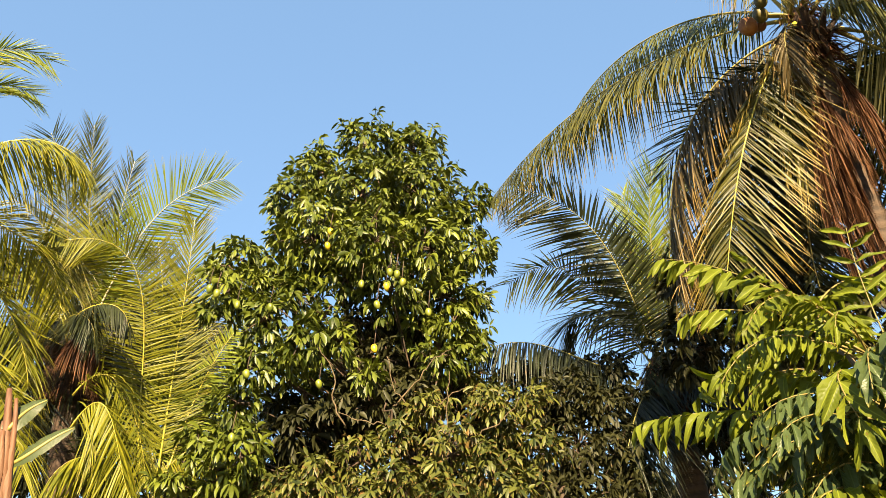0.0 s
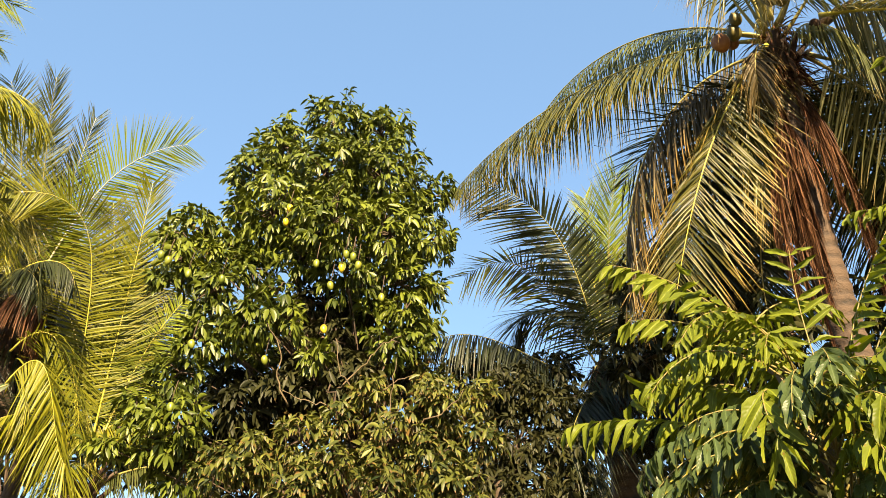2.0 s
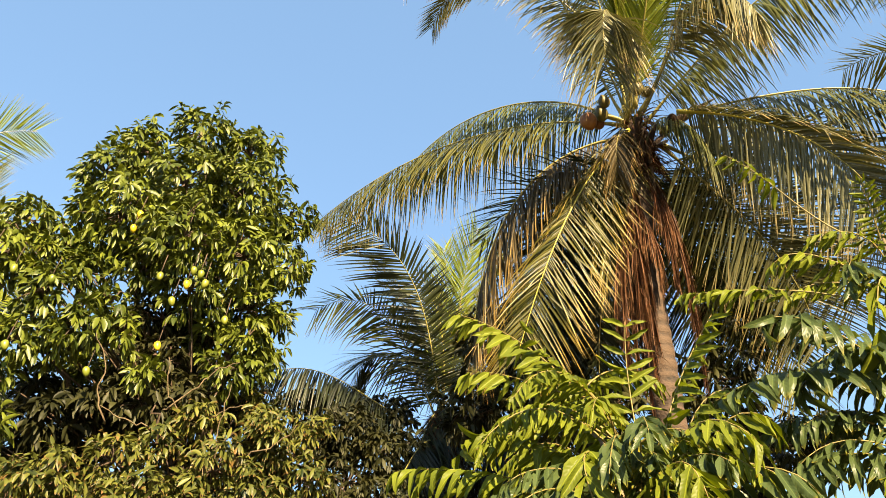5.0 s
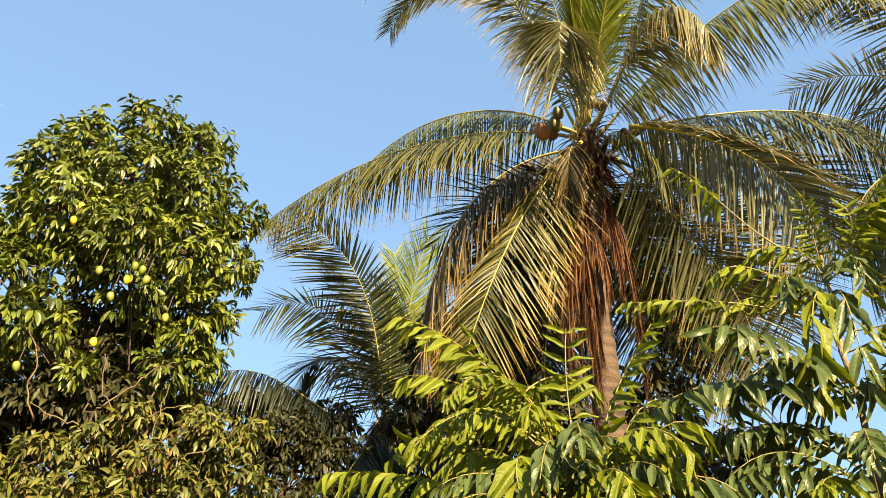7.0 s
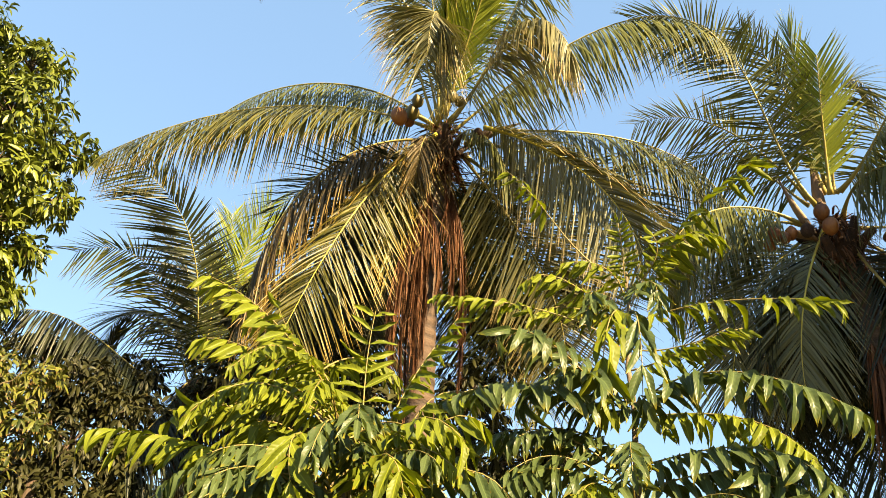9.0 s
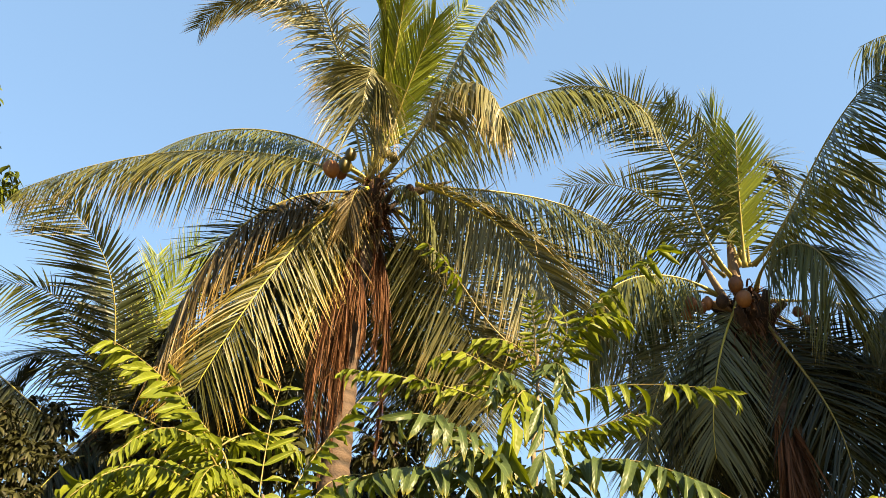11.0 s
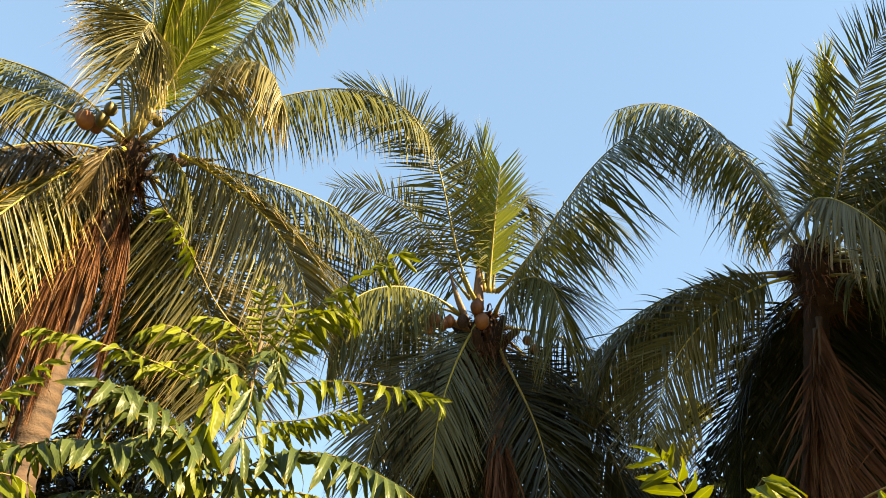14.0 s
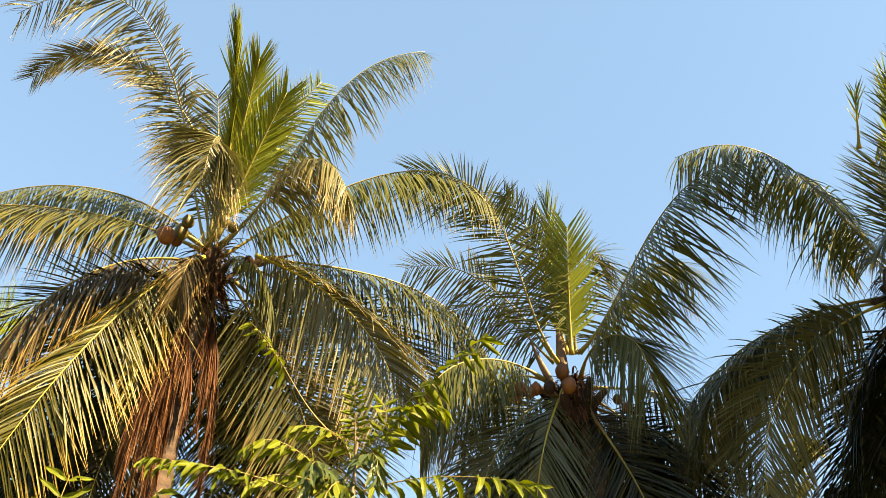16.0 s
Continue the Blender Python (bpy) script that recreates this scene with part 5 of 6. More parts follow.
frond(palm_edge, (-5.24, 6.45, 5.56), (-4.97, 6.95, 5.05), (-4.41, 7.19, 4.49), (-4.38, 7.55, 3.78), leaf=0.6, hang=0.9, mat=LEAF_GOLD, face=0.6)
palm_back = thing("coconut_palm", (2.45, 9.15, 0), "dark coconut palm standing behind the mango tree", "palm tree", "coconut palms")
palm_trunk(palm_back, [(2.45, 9.15, -0.05), (2.45, 9.12, 2.5), (2.44, 9.08, 4.8)], 0.17, 0.15)
fibre_mass(palm_back, (2.44, 9.08, 4.75), 0.26, 0.7)
leaf_bases(palm_back, (2.44, 9.08, 4.9), 0.2, 10)
frond(palm_back, (2.37, 9.10, 4.92), (2.13, 8.85, 5.80), (1.98, 8.28, 6.89), (0.83, 8.24, 7.17), leaf=0.82, hang=0.3, vee=0, mat=LEAF_DARK, face=0.8, bare=0.14, a0=66, a1=40, dense=0.55, w=1.7, ragged=0.7)
frond(palm_back, (2.37, 9.19, 4.96), (2.02, 9.14, 5.47), (1.58, 8.55, 6.78), (0.63, 8.96, 6.19), leaf=0.62, hang=0.6, mat=LEAF_GREEN, face=0.6, bare=0.14, dense=0.7, w=1.4)
frond(palm_back, (2.11, 9.16, 4.93), (1.42, 9.01, 4.97), (0.80, 8.75, 5.68), (0.06, 9.01, 5.21), leaf=0.52, hang=1.7, mat=LEAF_DARK, bare=0.1, vee=-5, dense=0.7, w=1.4)
frond(palm_back, (2.49, 9.34, 5.08), (2.57, 9.05, 5.88), (2.44, 8.83, 6.74), (2.63, 8.37, 7.46), leaf=0.6, hang=0.2, mat=LEAF_YOUNG, a0=42, a1=25, face=0.9)
frond(palm_back, (2.51, 9.33, 5.07), (2.77, 9.04, 5.79), (2.57, 8.78, 6.70), (3.10, 8.34, 7.26), leaf=0.6, hang=0.3, mat=LEAF_TIP, a0=45, a1=25, face=0.9)
frond(palm_back, (2.47, 9.34, 5.08), (2.29, 9.17, 5.81), (2.45, 8.91, 6.54), (2.23, 8.65, 7.24), leaf=0.5, hang=0.2, mat=LEAF_YOUNG, a0=40, a1=25, face=0.9)
frond(palm_back, (2.46, 9.26, 5.01), (2.35, 9.16, 5.66), (2.45, 8.88, 6.39), (1.90, 8.83, 6.90), leaf=0.75, hang=0.4, mat=LEAF_DARK, face=0.9, a0=66)
frond(palm_back, (2.33, 9.11, 4.71), (2.05, 8.64, 4.66), (1.78, 8.24, 4.24), (1.59, 8.15, 3.74), leaf=0.88, hang=1.2, mat=LEAF_DARK, dense=1.2)
frond(palm_back, (2.36, 9.10, 4.70), (2.85, 9.07, 5.68), (3.34, 8.23, 4.54), (3.13, 8.33, 4.04), leaf=1.00, hang=1.2, mat=LEAF_DARK, dense=1.2)
frond(palm_back, (2.36, 9.10, 4.70), (2.86, 9.18, 5.16), (3.14, 9.15, 6.68), (4.14, 8.88, 6.31), leaf=1.00, hang=0.8, mat=LEAF_DARK, dense=1.2)
frond(palm_back, (2.39, 9.19, 4.73), (3.01, 9.41, 5.57), (4.16, 9.50, 4.64), (3.96, 9.62, 3.84), leaf=1.00, hang=1.2, mat=LEAF_DARK, dense=1.2)
frond(palm_back, (2.53, 9.16, 5.43), (2.38, 9.25, 5.76), (1.29, 9.63, 6.48), (1.34, 9.71, 5.52), leaf=0.9, hang=0.7, mat=LEAF_DARK)
frond(palm_back, (2.55, 9.15, 5.43), (2.19, 9.53, 6.21), (2.07, 9.80, 7.30), (1.50, 10.29, 7.94), leaf=0.9, hang=0.5, mat=LEAF_DARK)
frond(palm_back, (2.59, 9.14, 5.44), (2.64, 9.30, 6.13), (3.53, 8.96, 7.76), (4.28, 8.59, 6.60), leaf=0.95, hang=0.9, mat=LEAF_DARK)
frond(palm_back, (2.57, 9.04, 5.40), (2.92, 8.64, 6.13), (3.88, 8.28, 5.47), (3.98, 8.07, 4.83), leaf=0.95, hang=1.0, mat=LEAF_DARK)
frond(palm_back, (2.58, 9.04, 5.33), (2.72, 8.78, 5.05), (2.85, 8.64, 4.72), (2.97, 8.60, 4.33), leaf=0.9, hang=0.9, mat=LEAF_DARK)
frond(palm_back, (2.52, 9.05, 5.32), (2.15, 8.97, 5.03), (2.00, 8.91, 4.65), (2.07, 8.86, 4.18), leaf=0.9, hang=0.9, mat=LEAF_DARK)

# ---- the mango tree ----
mango_tree = thing("mango_tree", (-0.45, 7.7, 0), "dense green mango tree hung with yellow-green fruit", "mango tree")
limb(mango_tree, [(-0.45, 7.75, -0.05), (-0.48, 7.72, 1.2), (-0.42, 7.68, 2.4), (-0.50, 7.65, 3.4)], 0.20, 0.13, "trunk")
limb(mango_tree, [(-0.50, 7.65, 3.3), (-0.75, 7.6, 4.3), (-0.55, 7.6, 5.4), (-0.45, 7.6, 6.6)], 0.066, 0.024)
limb(mango_tree, [(-0.50, 7.65, 3.2), (-1.3, 7.4, 3.9), (-1.9, 7.2, 4.6), (-2.2, 7.1, 5.2)], 0.048, 0.015)
limb(mango_tree, [(-0.48, 7.68, 2.8), (-1.4, 7.3, 3.2), (-2.2, 7.0, 3.5), (-2.6, 6.9, 3.6)], 0.042, 0.012)
limb(mango_tree, [(-0.50, 7.65, 3.1), (0.0, 7.4, 3.5), (0.35, 7.25, 3.7), (0.55, 7.2, 3.85)], 0.048, 0.015)
limb(mango_tree, [(-0.50, 7.65, 3.25), (-0.3, 7.5, 4.4), (-0.2, 7.5, 5.1), (-0.1, 7.6, 5.7)], 0.042, 0.012)
limb(mango_tree, [(-0.65, 7.6, 4.2), (-1.1, 7.4, 4.9), (-1.3, 7.4, 5.6), (-1.4, 7.5, 6.2)], 0.036, 0.012)
limb(mango_tree, [(-0.48, 7.68, 2.9), (-0.6, 7.0, 3.3), (-0.7, 6.7, 3.7), (-0.75, 6.6, 3.9)], 0.036, 0.007)
limb(mango_tree, [(-0.49, 6.96, 3.63), (-0.58, 6.82, 3.89), (-0.69, 6.69, 4.08), (-0.73, 6.59, 4.33)], 0.008, 0.003, name="twig", mat=STALK, crook=0.012)
limb(mango_tree, [(-0.41, 6.98, 3.59), (-0.35, 6.81, 3.82), (-0.21, 6.70, 3.97), (-0.04, 6.64, 4.00)], 0.008, 0.003, name="twig", mat=STALK, crook=0.012)
limb(mango_tree, [(-0.59, 6.84, 3.67), (-0.79, 6.74, 3.78), (-1.00, 6.66, 3.77), (-1.17, 6.61, 3.85)], 0.008, 0.003, name="twig", mat=STALK, crook=0.012)
limb(mango_tree, [(-0.28, 6.93, 3.43), (-0.19, 6.76, 3.63), (-0.25, 6.70, 3.82), (-0.18, 6.63, 4.16)], 0.008, 0.003, name="twig", mat=STALK, crook=0.012)
limb(mango_tree, [(-0.85, 6.80, 3.38), (-0.90, 6.69, 3.54), (-1.04, 6.61, 3.58), (-1.22, 6.59, 3.54)], 0.008, 0.003, name="twig", mat=STALK, crook=0.012)
limb(mango_tree, [(-0.09, 6.90, 3.53), (0.10, 6.80, 3.68), (0.29, 6.73, 3.71), (0.41, 6.67, 3.88)], 0.008, 0.003, name="twig", mat=STALK, crook=0.012)
limb(mango_tree, [(-0.71, 6.84, 3.95), (-0.52, 6.76, 4.08), (-0.38, 6.64, 4.26), (-0.14, 6.60, 4.36)], 0.008, 0.003, name="twig", mat=STALK, crook=0.012)
limb(mango_tree, [(-1.12, 6.76, 3.75), (-1.24, 6.65, 4.01), (-1.18, 6.58, 4.20), (-1.33, 6.51, 4.43)], 0.008, 0.003, name="twig", mat=STALK, crook=0.012)
clump(mango_tree, -0.98, 7.54, 7.51, 0.40)
clump(mango_tree, -0.44, 7.69, 7.49, 0.40)
clump(mango_tree, -1.54, 7.44, 7.07, 0.37)
clump(mango_tree, -1.82, 7.28, 6.62, 0.29)
clump(mango_tree, -1.00, 7.13, 6.56, 0.47)
clump(mango_tree, -0.39, 7.29, 6.58, 0.50)
clump(mango_tree, 0.15, 7.70, 6.61, 0.34)
clump(mango_tree, -1.48, 7.05, 6.00, 0.45)
clump(mango_tree, -0.86, 6.85, 5.72, 0.43)
clump(mango_tree, -0.27, 7.09, 5.75, 0.44)
clump(mango_tree, 0.20, 7.60, 5.97, 0.28)
clump(mango_tree, 0.18, 7.80, 5.47, 0.24)
clump(mango_tree, -0.19, 7.30, 5.28, 0.36)
clump(mango_tree, -0.72, 7.06, 5.27, 0.34)
clump(mango_tree, -1.20, 7.20, 5.51, 0.33)
clump(mango_tree, -1.91, 7.36, 6.15, 0.20, single=True)
clump(mango_tree, -0.78, 8.16, 6.88, 0.56)
clump(mango_tree, -1.40, 8.08, 6.55, 0.48)
clump(mango_tree, -0.19, 8.20, 6.20, 0.41)
clump(mango_tree, -2.27, 6.94, 5.69, 0.25)
clump(mango_tree, -2.04, 6.91, 5.36, 0.21)
clump(mango_tree, -1.89, 6.74, 4.89, 0.27)
clump(mango_tree, -1.96, 6.82, 4.44, 0.25)
clump(mango_tree, -1.50, 6.73, 4.60, 0.27)
clump(mango_tree, -1.33, 6.77, 4.86, 0.16)
clump(mango_tree, -2.14, 6.87, 4.12, 0.25)
clump(mango_tree, -2.44, 6.88, 3.72, 0.23)
clump(mango_tree, -2.06, 6.79, 3.62, 0.29)
clump(mango_tree, -1.36, 6.66, 3.29, 0.29, mat=LEAF_DUSTY, leaf=0.118, dense=1.15)
clump(mango_tree, -0.97, 6.63, 3.44, 0.25, mat=LEAF_DUSTY, leaf=0.118, dense=1.15)
clump(mango_tree, -0.69, 6.76, 3.66, 0.21, mat=LEAF_DUSTY, leaf=0.118, dense=1.15)
clump(mango_tree, -0.39, 6.89, 3.91, 0.23, mat=LEAF_DUSTY, leaf=0.118, dense=1.15)
clump(mango_tree, -0.66, 6.57, 3.19, 0.28, mat=LEAF_DUSTY, leaf=0.118, dense=1.15)
clump(mango_tree, -0.21, 6.70, 3.46, 0.31, mat=LEAF_DUSTY, leaf=0.118, dense=1.15)
clump(mango_tree, 0.23, 7.00, 3.90, 0.29, mat=LEAF_DUSTY, leaf=0.118, dense=1.15)
clump(mango_tree, 0.14, 6.80, 3.24, 0.33, mat=LEAF_DUSTY, leaf=0.118, dense=1.15)
clump(mango_tree, 0.58, 7.08, 3.56, 0.25, mat=LEAF_DUSTY, leaf=0.118, dense=1.15)
clump(mango_tree, -0.91, 6.84, 4.26, 0.16, single=True)
clump(mango_tree, -0.29, 7.19, 4.49, 0.22)
clump(mango_tree, 0.12, 7.50, 4.87, 0.19)
clump(mango_tree, -1.63, 6.60, 3.20, 0.24, mat=LEAF_DUSTY, leaf=0.118, dense=1.15)
clump(mango_tree, -0.23, 6.50, 2.99, 0.28, mat=LEAF_DUSTY, leaf=0.118, dense=1.15)
clump(mango_tree, -0.96, 6.53, 2.98, 0.27, mat=LEAF_DUSTY, leaf=0.118, dense=1.15)
clump(mango_tree, 0.33, 6.79, 3.01, 0.29, mat=LEAF_DUSTY, leaf=0.118, dense=1.15)
clump(mango_tree, 0.58, 7.28, 4.05, 0.23, mat=LEAF_DUSTY, leaf=0.118, dense=1.15)
# LEAF_SHADE clumps among these: the hollow's shade painted as darker leaves
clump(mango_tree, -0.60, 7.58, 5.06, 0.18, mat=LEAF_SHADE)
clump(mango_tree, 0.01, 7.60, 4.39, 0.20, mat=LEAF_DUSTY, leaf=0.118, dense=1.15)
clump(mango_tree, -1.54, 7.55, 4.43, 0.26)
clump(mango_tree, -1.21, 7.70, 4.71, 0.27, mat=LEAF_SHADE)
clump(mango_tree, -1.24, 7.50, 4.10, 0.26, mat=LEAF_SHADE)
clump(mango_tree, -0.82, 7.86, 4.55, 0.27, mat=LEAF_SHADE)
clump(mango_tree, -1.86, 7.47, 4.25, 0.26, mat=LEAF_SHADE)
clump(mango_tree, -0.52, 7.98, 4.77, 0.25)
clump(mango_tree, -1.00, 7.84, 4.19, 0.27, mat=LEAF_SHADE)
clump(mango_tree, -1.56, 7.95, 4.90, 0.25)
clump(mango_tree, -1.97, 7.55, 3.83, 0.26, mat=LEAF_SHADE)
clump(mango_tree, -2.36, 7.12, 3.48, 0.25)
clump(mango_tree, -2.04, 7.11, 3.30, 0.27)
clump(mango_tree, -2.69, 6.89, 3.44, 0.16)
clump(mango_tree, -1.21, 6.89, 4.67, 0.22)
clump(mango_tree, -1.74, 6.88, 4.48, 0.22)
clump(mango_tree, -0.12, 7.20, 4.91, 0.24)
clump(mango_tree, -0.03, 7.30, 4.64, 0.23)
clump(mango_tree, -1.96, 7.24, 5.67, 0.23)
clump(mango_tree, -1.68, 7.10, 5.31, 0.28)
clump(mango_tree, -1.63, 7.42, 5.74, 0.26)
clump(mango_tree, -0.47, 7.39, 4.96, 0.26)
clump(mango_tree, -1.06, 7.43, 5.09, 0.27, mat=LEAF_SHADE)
clump(mango_tree, -2.35, 6.70, 5.47, 0.20)
clump(mango_tree, -2.25, 6.63, 5.14, 0.19)
clump(mango_tree, -2.34, 6.70, 4.94, 0.17)
clump(mango_tree, -2.07, 6.79, 5.05, 0.20)
clump(mango_tree, 0.22, 7.20, 3.72, 0.22, mat=LEAF_DUSTY, leaf=0.118, dense=1.15)
clump(mango_tree, 0.31, 7.29, 3.53, 0.22, mat=LEAF_DUSTY, leaf=0.118, dense=1.15)
clump(mango_tree, 0.16, 7.40, 4.19, 0.23, mat=LEAF_DUSTY, leaf=0.118, dense=1.15)
# dark inner clumps, added to close gaps; crown shade is in their colour
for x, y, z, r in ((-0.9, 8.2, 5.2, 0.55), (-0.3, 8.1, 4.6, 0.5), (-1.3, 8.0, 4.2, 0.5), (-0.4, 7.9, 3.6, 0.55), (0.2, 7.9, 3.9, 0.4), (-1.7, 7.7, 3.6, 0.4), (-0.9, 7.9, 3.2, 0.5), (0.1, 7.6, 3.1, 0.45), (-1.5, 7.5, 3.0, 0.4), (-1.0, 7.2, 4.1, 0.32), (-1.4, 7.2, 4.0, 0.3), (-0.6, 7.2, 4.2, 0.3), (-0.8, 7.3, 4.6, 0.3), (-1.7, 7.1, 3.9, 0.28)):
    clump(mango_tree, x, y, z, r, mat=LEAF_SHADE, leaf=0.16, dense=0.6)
mango(mango_tree, -1.268, 6.681, 5.748, ripe=True)
mango(mango_tree, -1.293, 6.676, 5.583, ripe=True)
mango(mango_tree, -0.938, 6.483, 5.027)
mango(mango_tree, -0.674, 6.515, 5.143)
mango(mango_tree, -0.709, 6.511, 4.993, ripe=True)
mango(mango_tree, -0.796, 6.501, 4.807)
mango(mango_tree, -0.561, 6.526, 5.037)
mango(mango_tree, -0.329, 6.542, 4.714)
mango(mango_tree, -0.856, 6.746, 4.483, ripe=True)
mango(mango_tree, -1.350, 6.665, 4.142)
mango(mango_tree, -2.337, 6.386, 5.038)
mango(mango_tree, -2.088, 6.471, 4.897)
mango(mango_tree, -1.804, 6.556, 4.887)
mango(mango_tree, -1.966, 6.510, 4.226)
mango(mango_tree, -2.051, 6.483, 3.650)
mango(mango_tree, -2.272, 6.409, 4.997)
mango(mango_tree, -0.611, 6.521, 5.123)

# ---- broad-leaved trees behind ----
# this tree's shade is painted through its dark leaf colour
shade_tree = thing("broadleaf_tree", (0.95, 8.45, 0), "broad-leaved tree with shade put into its dark leaf colour", "tree")
limb(shade_tree, [(0.92, 8.4, -0.05), (0.9, 8.3, 1.6), (0.86, 8.2, 2.7), (0.88, 8.22, 3.45)], 0.13, 0.05, "trunk")
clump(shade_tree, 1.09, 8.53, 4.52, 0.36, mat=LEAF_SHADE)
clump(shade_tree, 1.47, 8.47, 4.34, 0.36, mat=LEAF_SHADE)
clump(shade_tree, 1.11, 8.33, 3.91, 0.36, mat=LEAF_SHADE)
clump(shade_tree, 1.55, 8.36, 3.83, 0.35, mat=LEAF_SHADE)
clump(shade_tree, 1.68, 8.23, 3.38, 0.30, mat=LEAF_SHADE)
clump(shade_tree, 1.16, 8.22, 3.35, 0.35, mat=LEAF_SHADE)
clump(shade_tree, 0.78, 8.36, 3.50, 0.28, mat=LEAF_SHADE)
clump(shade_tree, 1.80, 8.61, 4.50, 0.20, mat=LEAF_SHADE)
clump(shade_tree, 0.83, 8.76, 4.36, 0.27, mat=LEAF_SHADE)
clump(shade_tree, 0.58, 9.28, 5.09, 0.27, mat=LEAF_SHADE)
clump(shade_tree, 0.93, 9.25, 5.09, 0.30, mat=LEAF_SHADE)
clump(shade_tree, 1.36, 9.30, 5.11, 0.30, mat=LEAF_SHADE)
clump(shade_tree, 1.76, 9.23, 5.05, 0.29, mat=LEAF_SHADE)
far_tree = thing("broadleaf_tree", (14.0, 3.5, 0), "sunlit yellow-green tree behind the palms", "tree")
limb(far_tree, [(14.0, 3.5, -0.05), (14.0, 3.4, 2.5), (14.0, 3.3, 5.0)], 0.2, 0.08, "trunk")
clump(far_tree, 14.65, 3.23, 8.06, 0.35, mat=LEAF_FAR, leaf=0.25, dense=0.3)
clump(far_tree, 14.53, 3.73, 7.49, 0.40, mat=LEAF_FAR, leaf=0.25, dense=0.3)
clump(far_tree, 14.90, 1.75, 7.21, 0.51, mat=LEAF_FAR, leaf=0.25, dense=0.3)
clump(far_tree, 14.92, 1.51, 8.06, 0.41, mat=LEAF_FAR, leaf=0.25, dense=0.3)
clump(far_tree, 14.89, 1.80, 6.39, 0.56, mat=LEAF_FAR, leaf=0.25, dense=0.3)
clump(far_tree, 15.24, 2.85, 6.46, 0.69, mat=LEAF_FAR, leaf=0.25, dense=0.3)
clump(far_tree, 15.47, 1.03, 6.84, 0.70, mat=LEAF_FAR, leaf=0.25, dense=0.3)
clump(far_tree, 14.89, 4.31, 6.72, 0.64, mat=LEAF_FAR, leaf=0.25, dense=0.3)
# filler clumps added behind the palms; dark colour stands in for shade there
understorey = thing("broadleaf_tree", (3.4, 8.6, 0), "dark leafy backing, shade under the palms put into its colour", "tree")
limb(understorey, [(3.4, 8.6, -0.05), (3.4, 8.6, 1.8), (3.4, 8.6, 3.4)], 0.12, 0.06, "trunk")
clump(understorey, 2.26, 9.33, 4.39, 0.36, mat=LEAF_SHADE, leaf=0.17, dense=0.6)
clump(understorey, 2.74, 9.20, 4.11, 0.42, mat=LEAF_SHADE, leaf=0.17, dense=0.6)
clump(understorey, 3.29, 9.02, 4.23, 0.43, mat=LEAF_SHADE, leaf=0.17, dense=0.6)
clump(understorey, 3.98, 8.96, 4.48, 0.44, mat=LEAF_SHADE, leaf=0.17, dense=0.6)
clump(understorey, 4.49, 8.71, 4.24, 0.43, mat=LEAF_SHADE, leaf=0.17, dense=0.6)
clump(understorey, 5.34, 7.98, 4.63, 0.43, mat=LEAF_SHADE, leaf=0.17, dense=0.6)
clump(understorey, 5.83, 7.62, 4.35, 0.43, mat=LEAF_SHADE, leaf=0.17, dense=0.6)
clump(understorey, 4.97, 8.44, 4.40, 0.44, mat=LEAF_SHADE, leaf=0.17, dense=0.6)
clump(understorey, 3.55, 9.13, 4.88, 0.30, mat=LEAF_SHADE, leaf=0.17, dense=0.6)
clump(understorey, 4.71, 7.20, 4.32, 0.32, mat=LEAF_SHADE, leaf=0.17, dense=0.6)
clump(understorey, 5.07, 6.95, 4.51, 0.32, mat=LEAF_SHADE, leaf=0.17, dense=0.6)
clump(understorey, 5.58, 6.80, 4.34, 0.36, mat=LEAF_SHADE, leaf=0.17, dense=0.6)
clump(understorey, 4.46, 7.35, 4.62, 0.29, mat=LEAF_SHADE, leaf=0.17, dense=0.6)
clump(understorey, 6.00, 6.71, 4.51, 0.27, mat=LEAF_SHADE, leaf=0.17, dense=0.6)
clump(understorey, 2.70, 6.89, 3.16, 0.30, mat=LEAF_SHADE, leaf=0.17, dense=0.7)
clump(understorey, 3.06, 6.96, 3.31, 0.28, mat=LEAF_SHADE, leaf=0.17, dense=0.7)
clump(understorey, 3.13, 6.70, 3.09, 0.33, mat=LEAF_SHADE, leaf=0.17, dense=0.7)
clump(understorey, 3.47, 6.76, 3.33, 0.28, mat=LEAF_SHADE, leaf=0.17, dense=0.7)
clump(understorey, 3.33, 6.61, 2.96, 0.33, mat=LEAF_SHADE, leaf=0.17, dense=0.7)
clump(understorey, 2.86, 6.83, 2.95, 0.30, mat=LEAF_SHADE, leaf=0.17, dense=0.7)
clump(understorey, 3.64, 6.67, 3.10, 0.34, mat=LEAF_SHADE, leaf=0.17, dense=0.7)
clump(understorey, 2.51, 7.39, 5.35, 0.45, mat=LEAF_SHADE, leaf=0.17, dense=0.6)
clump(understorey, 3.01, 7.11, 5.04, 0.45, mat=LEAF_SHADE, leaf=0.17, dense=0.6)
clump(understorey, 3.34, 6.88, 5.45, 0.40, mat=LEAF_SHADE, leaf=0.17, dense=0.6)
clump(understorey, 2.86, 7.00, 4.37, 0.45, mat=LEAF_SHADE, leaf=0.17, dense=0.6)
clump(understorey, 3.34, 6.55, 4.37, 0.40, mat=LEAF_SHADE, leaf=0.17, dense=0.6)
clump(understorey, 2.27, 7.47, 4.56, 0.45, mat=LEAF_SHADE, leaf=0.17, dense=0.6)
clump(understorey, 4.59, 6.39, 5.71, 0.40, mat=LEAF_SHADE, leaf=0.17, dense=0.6)
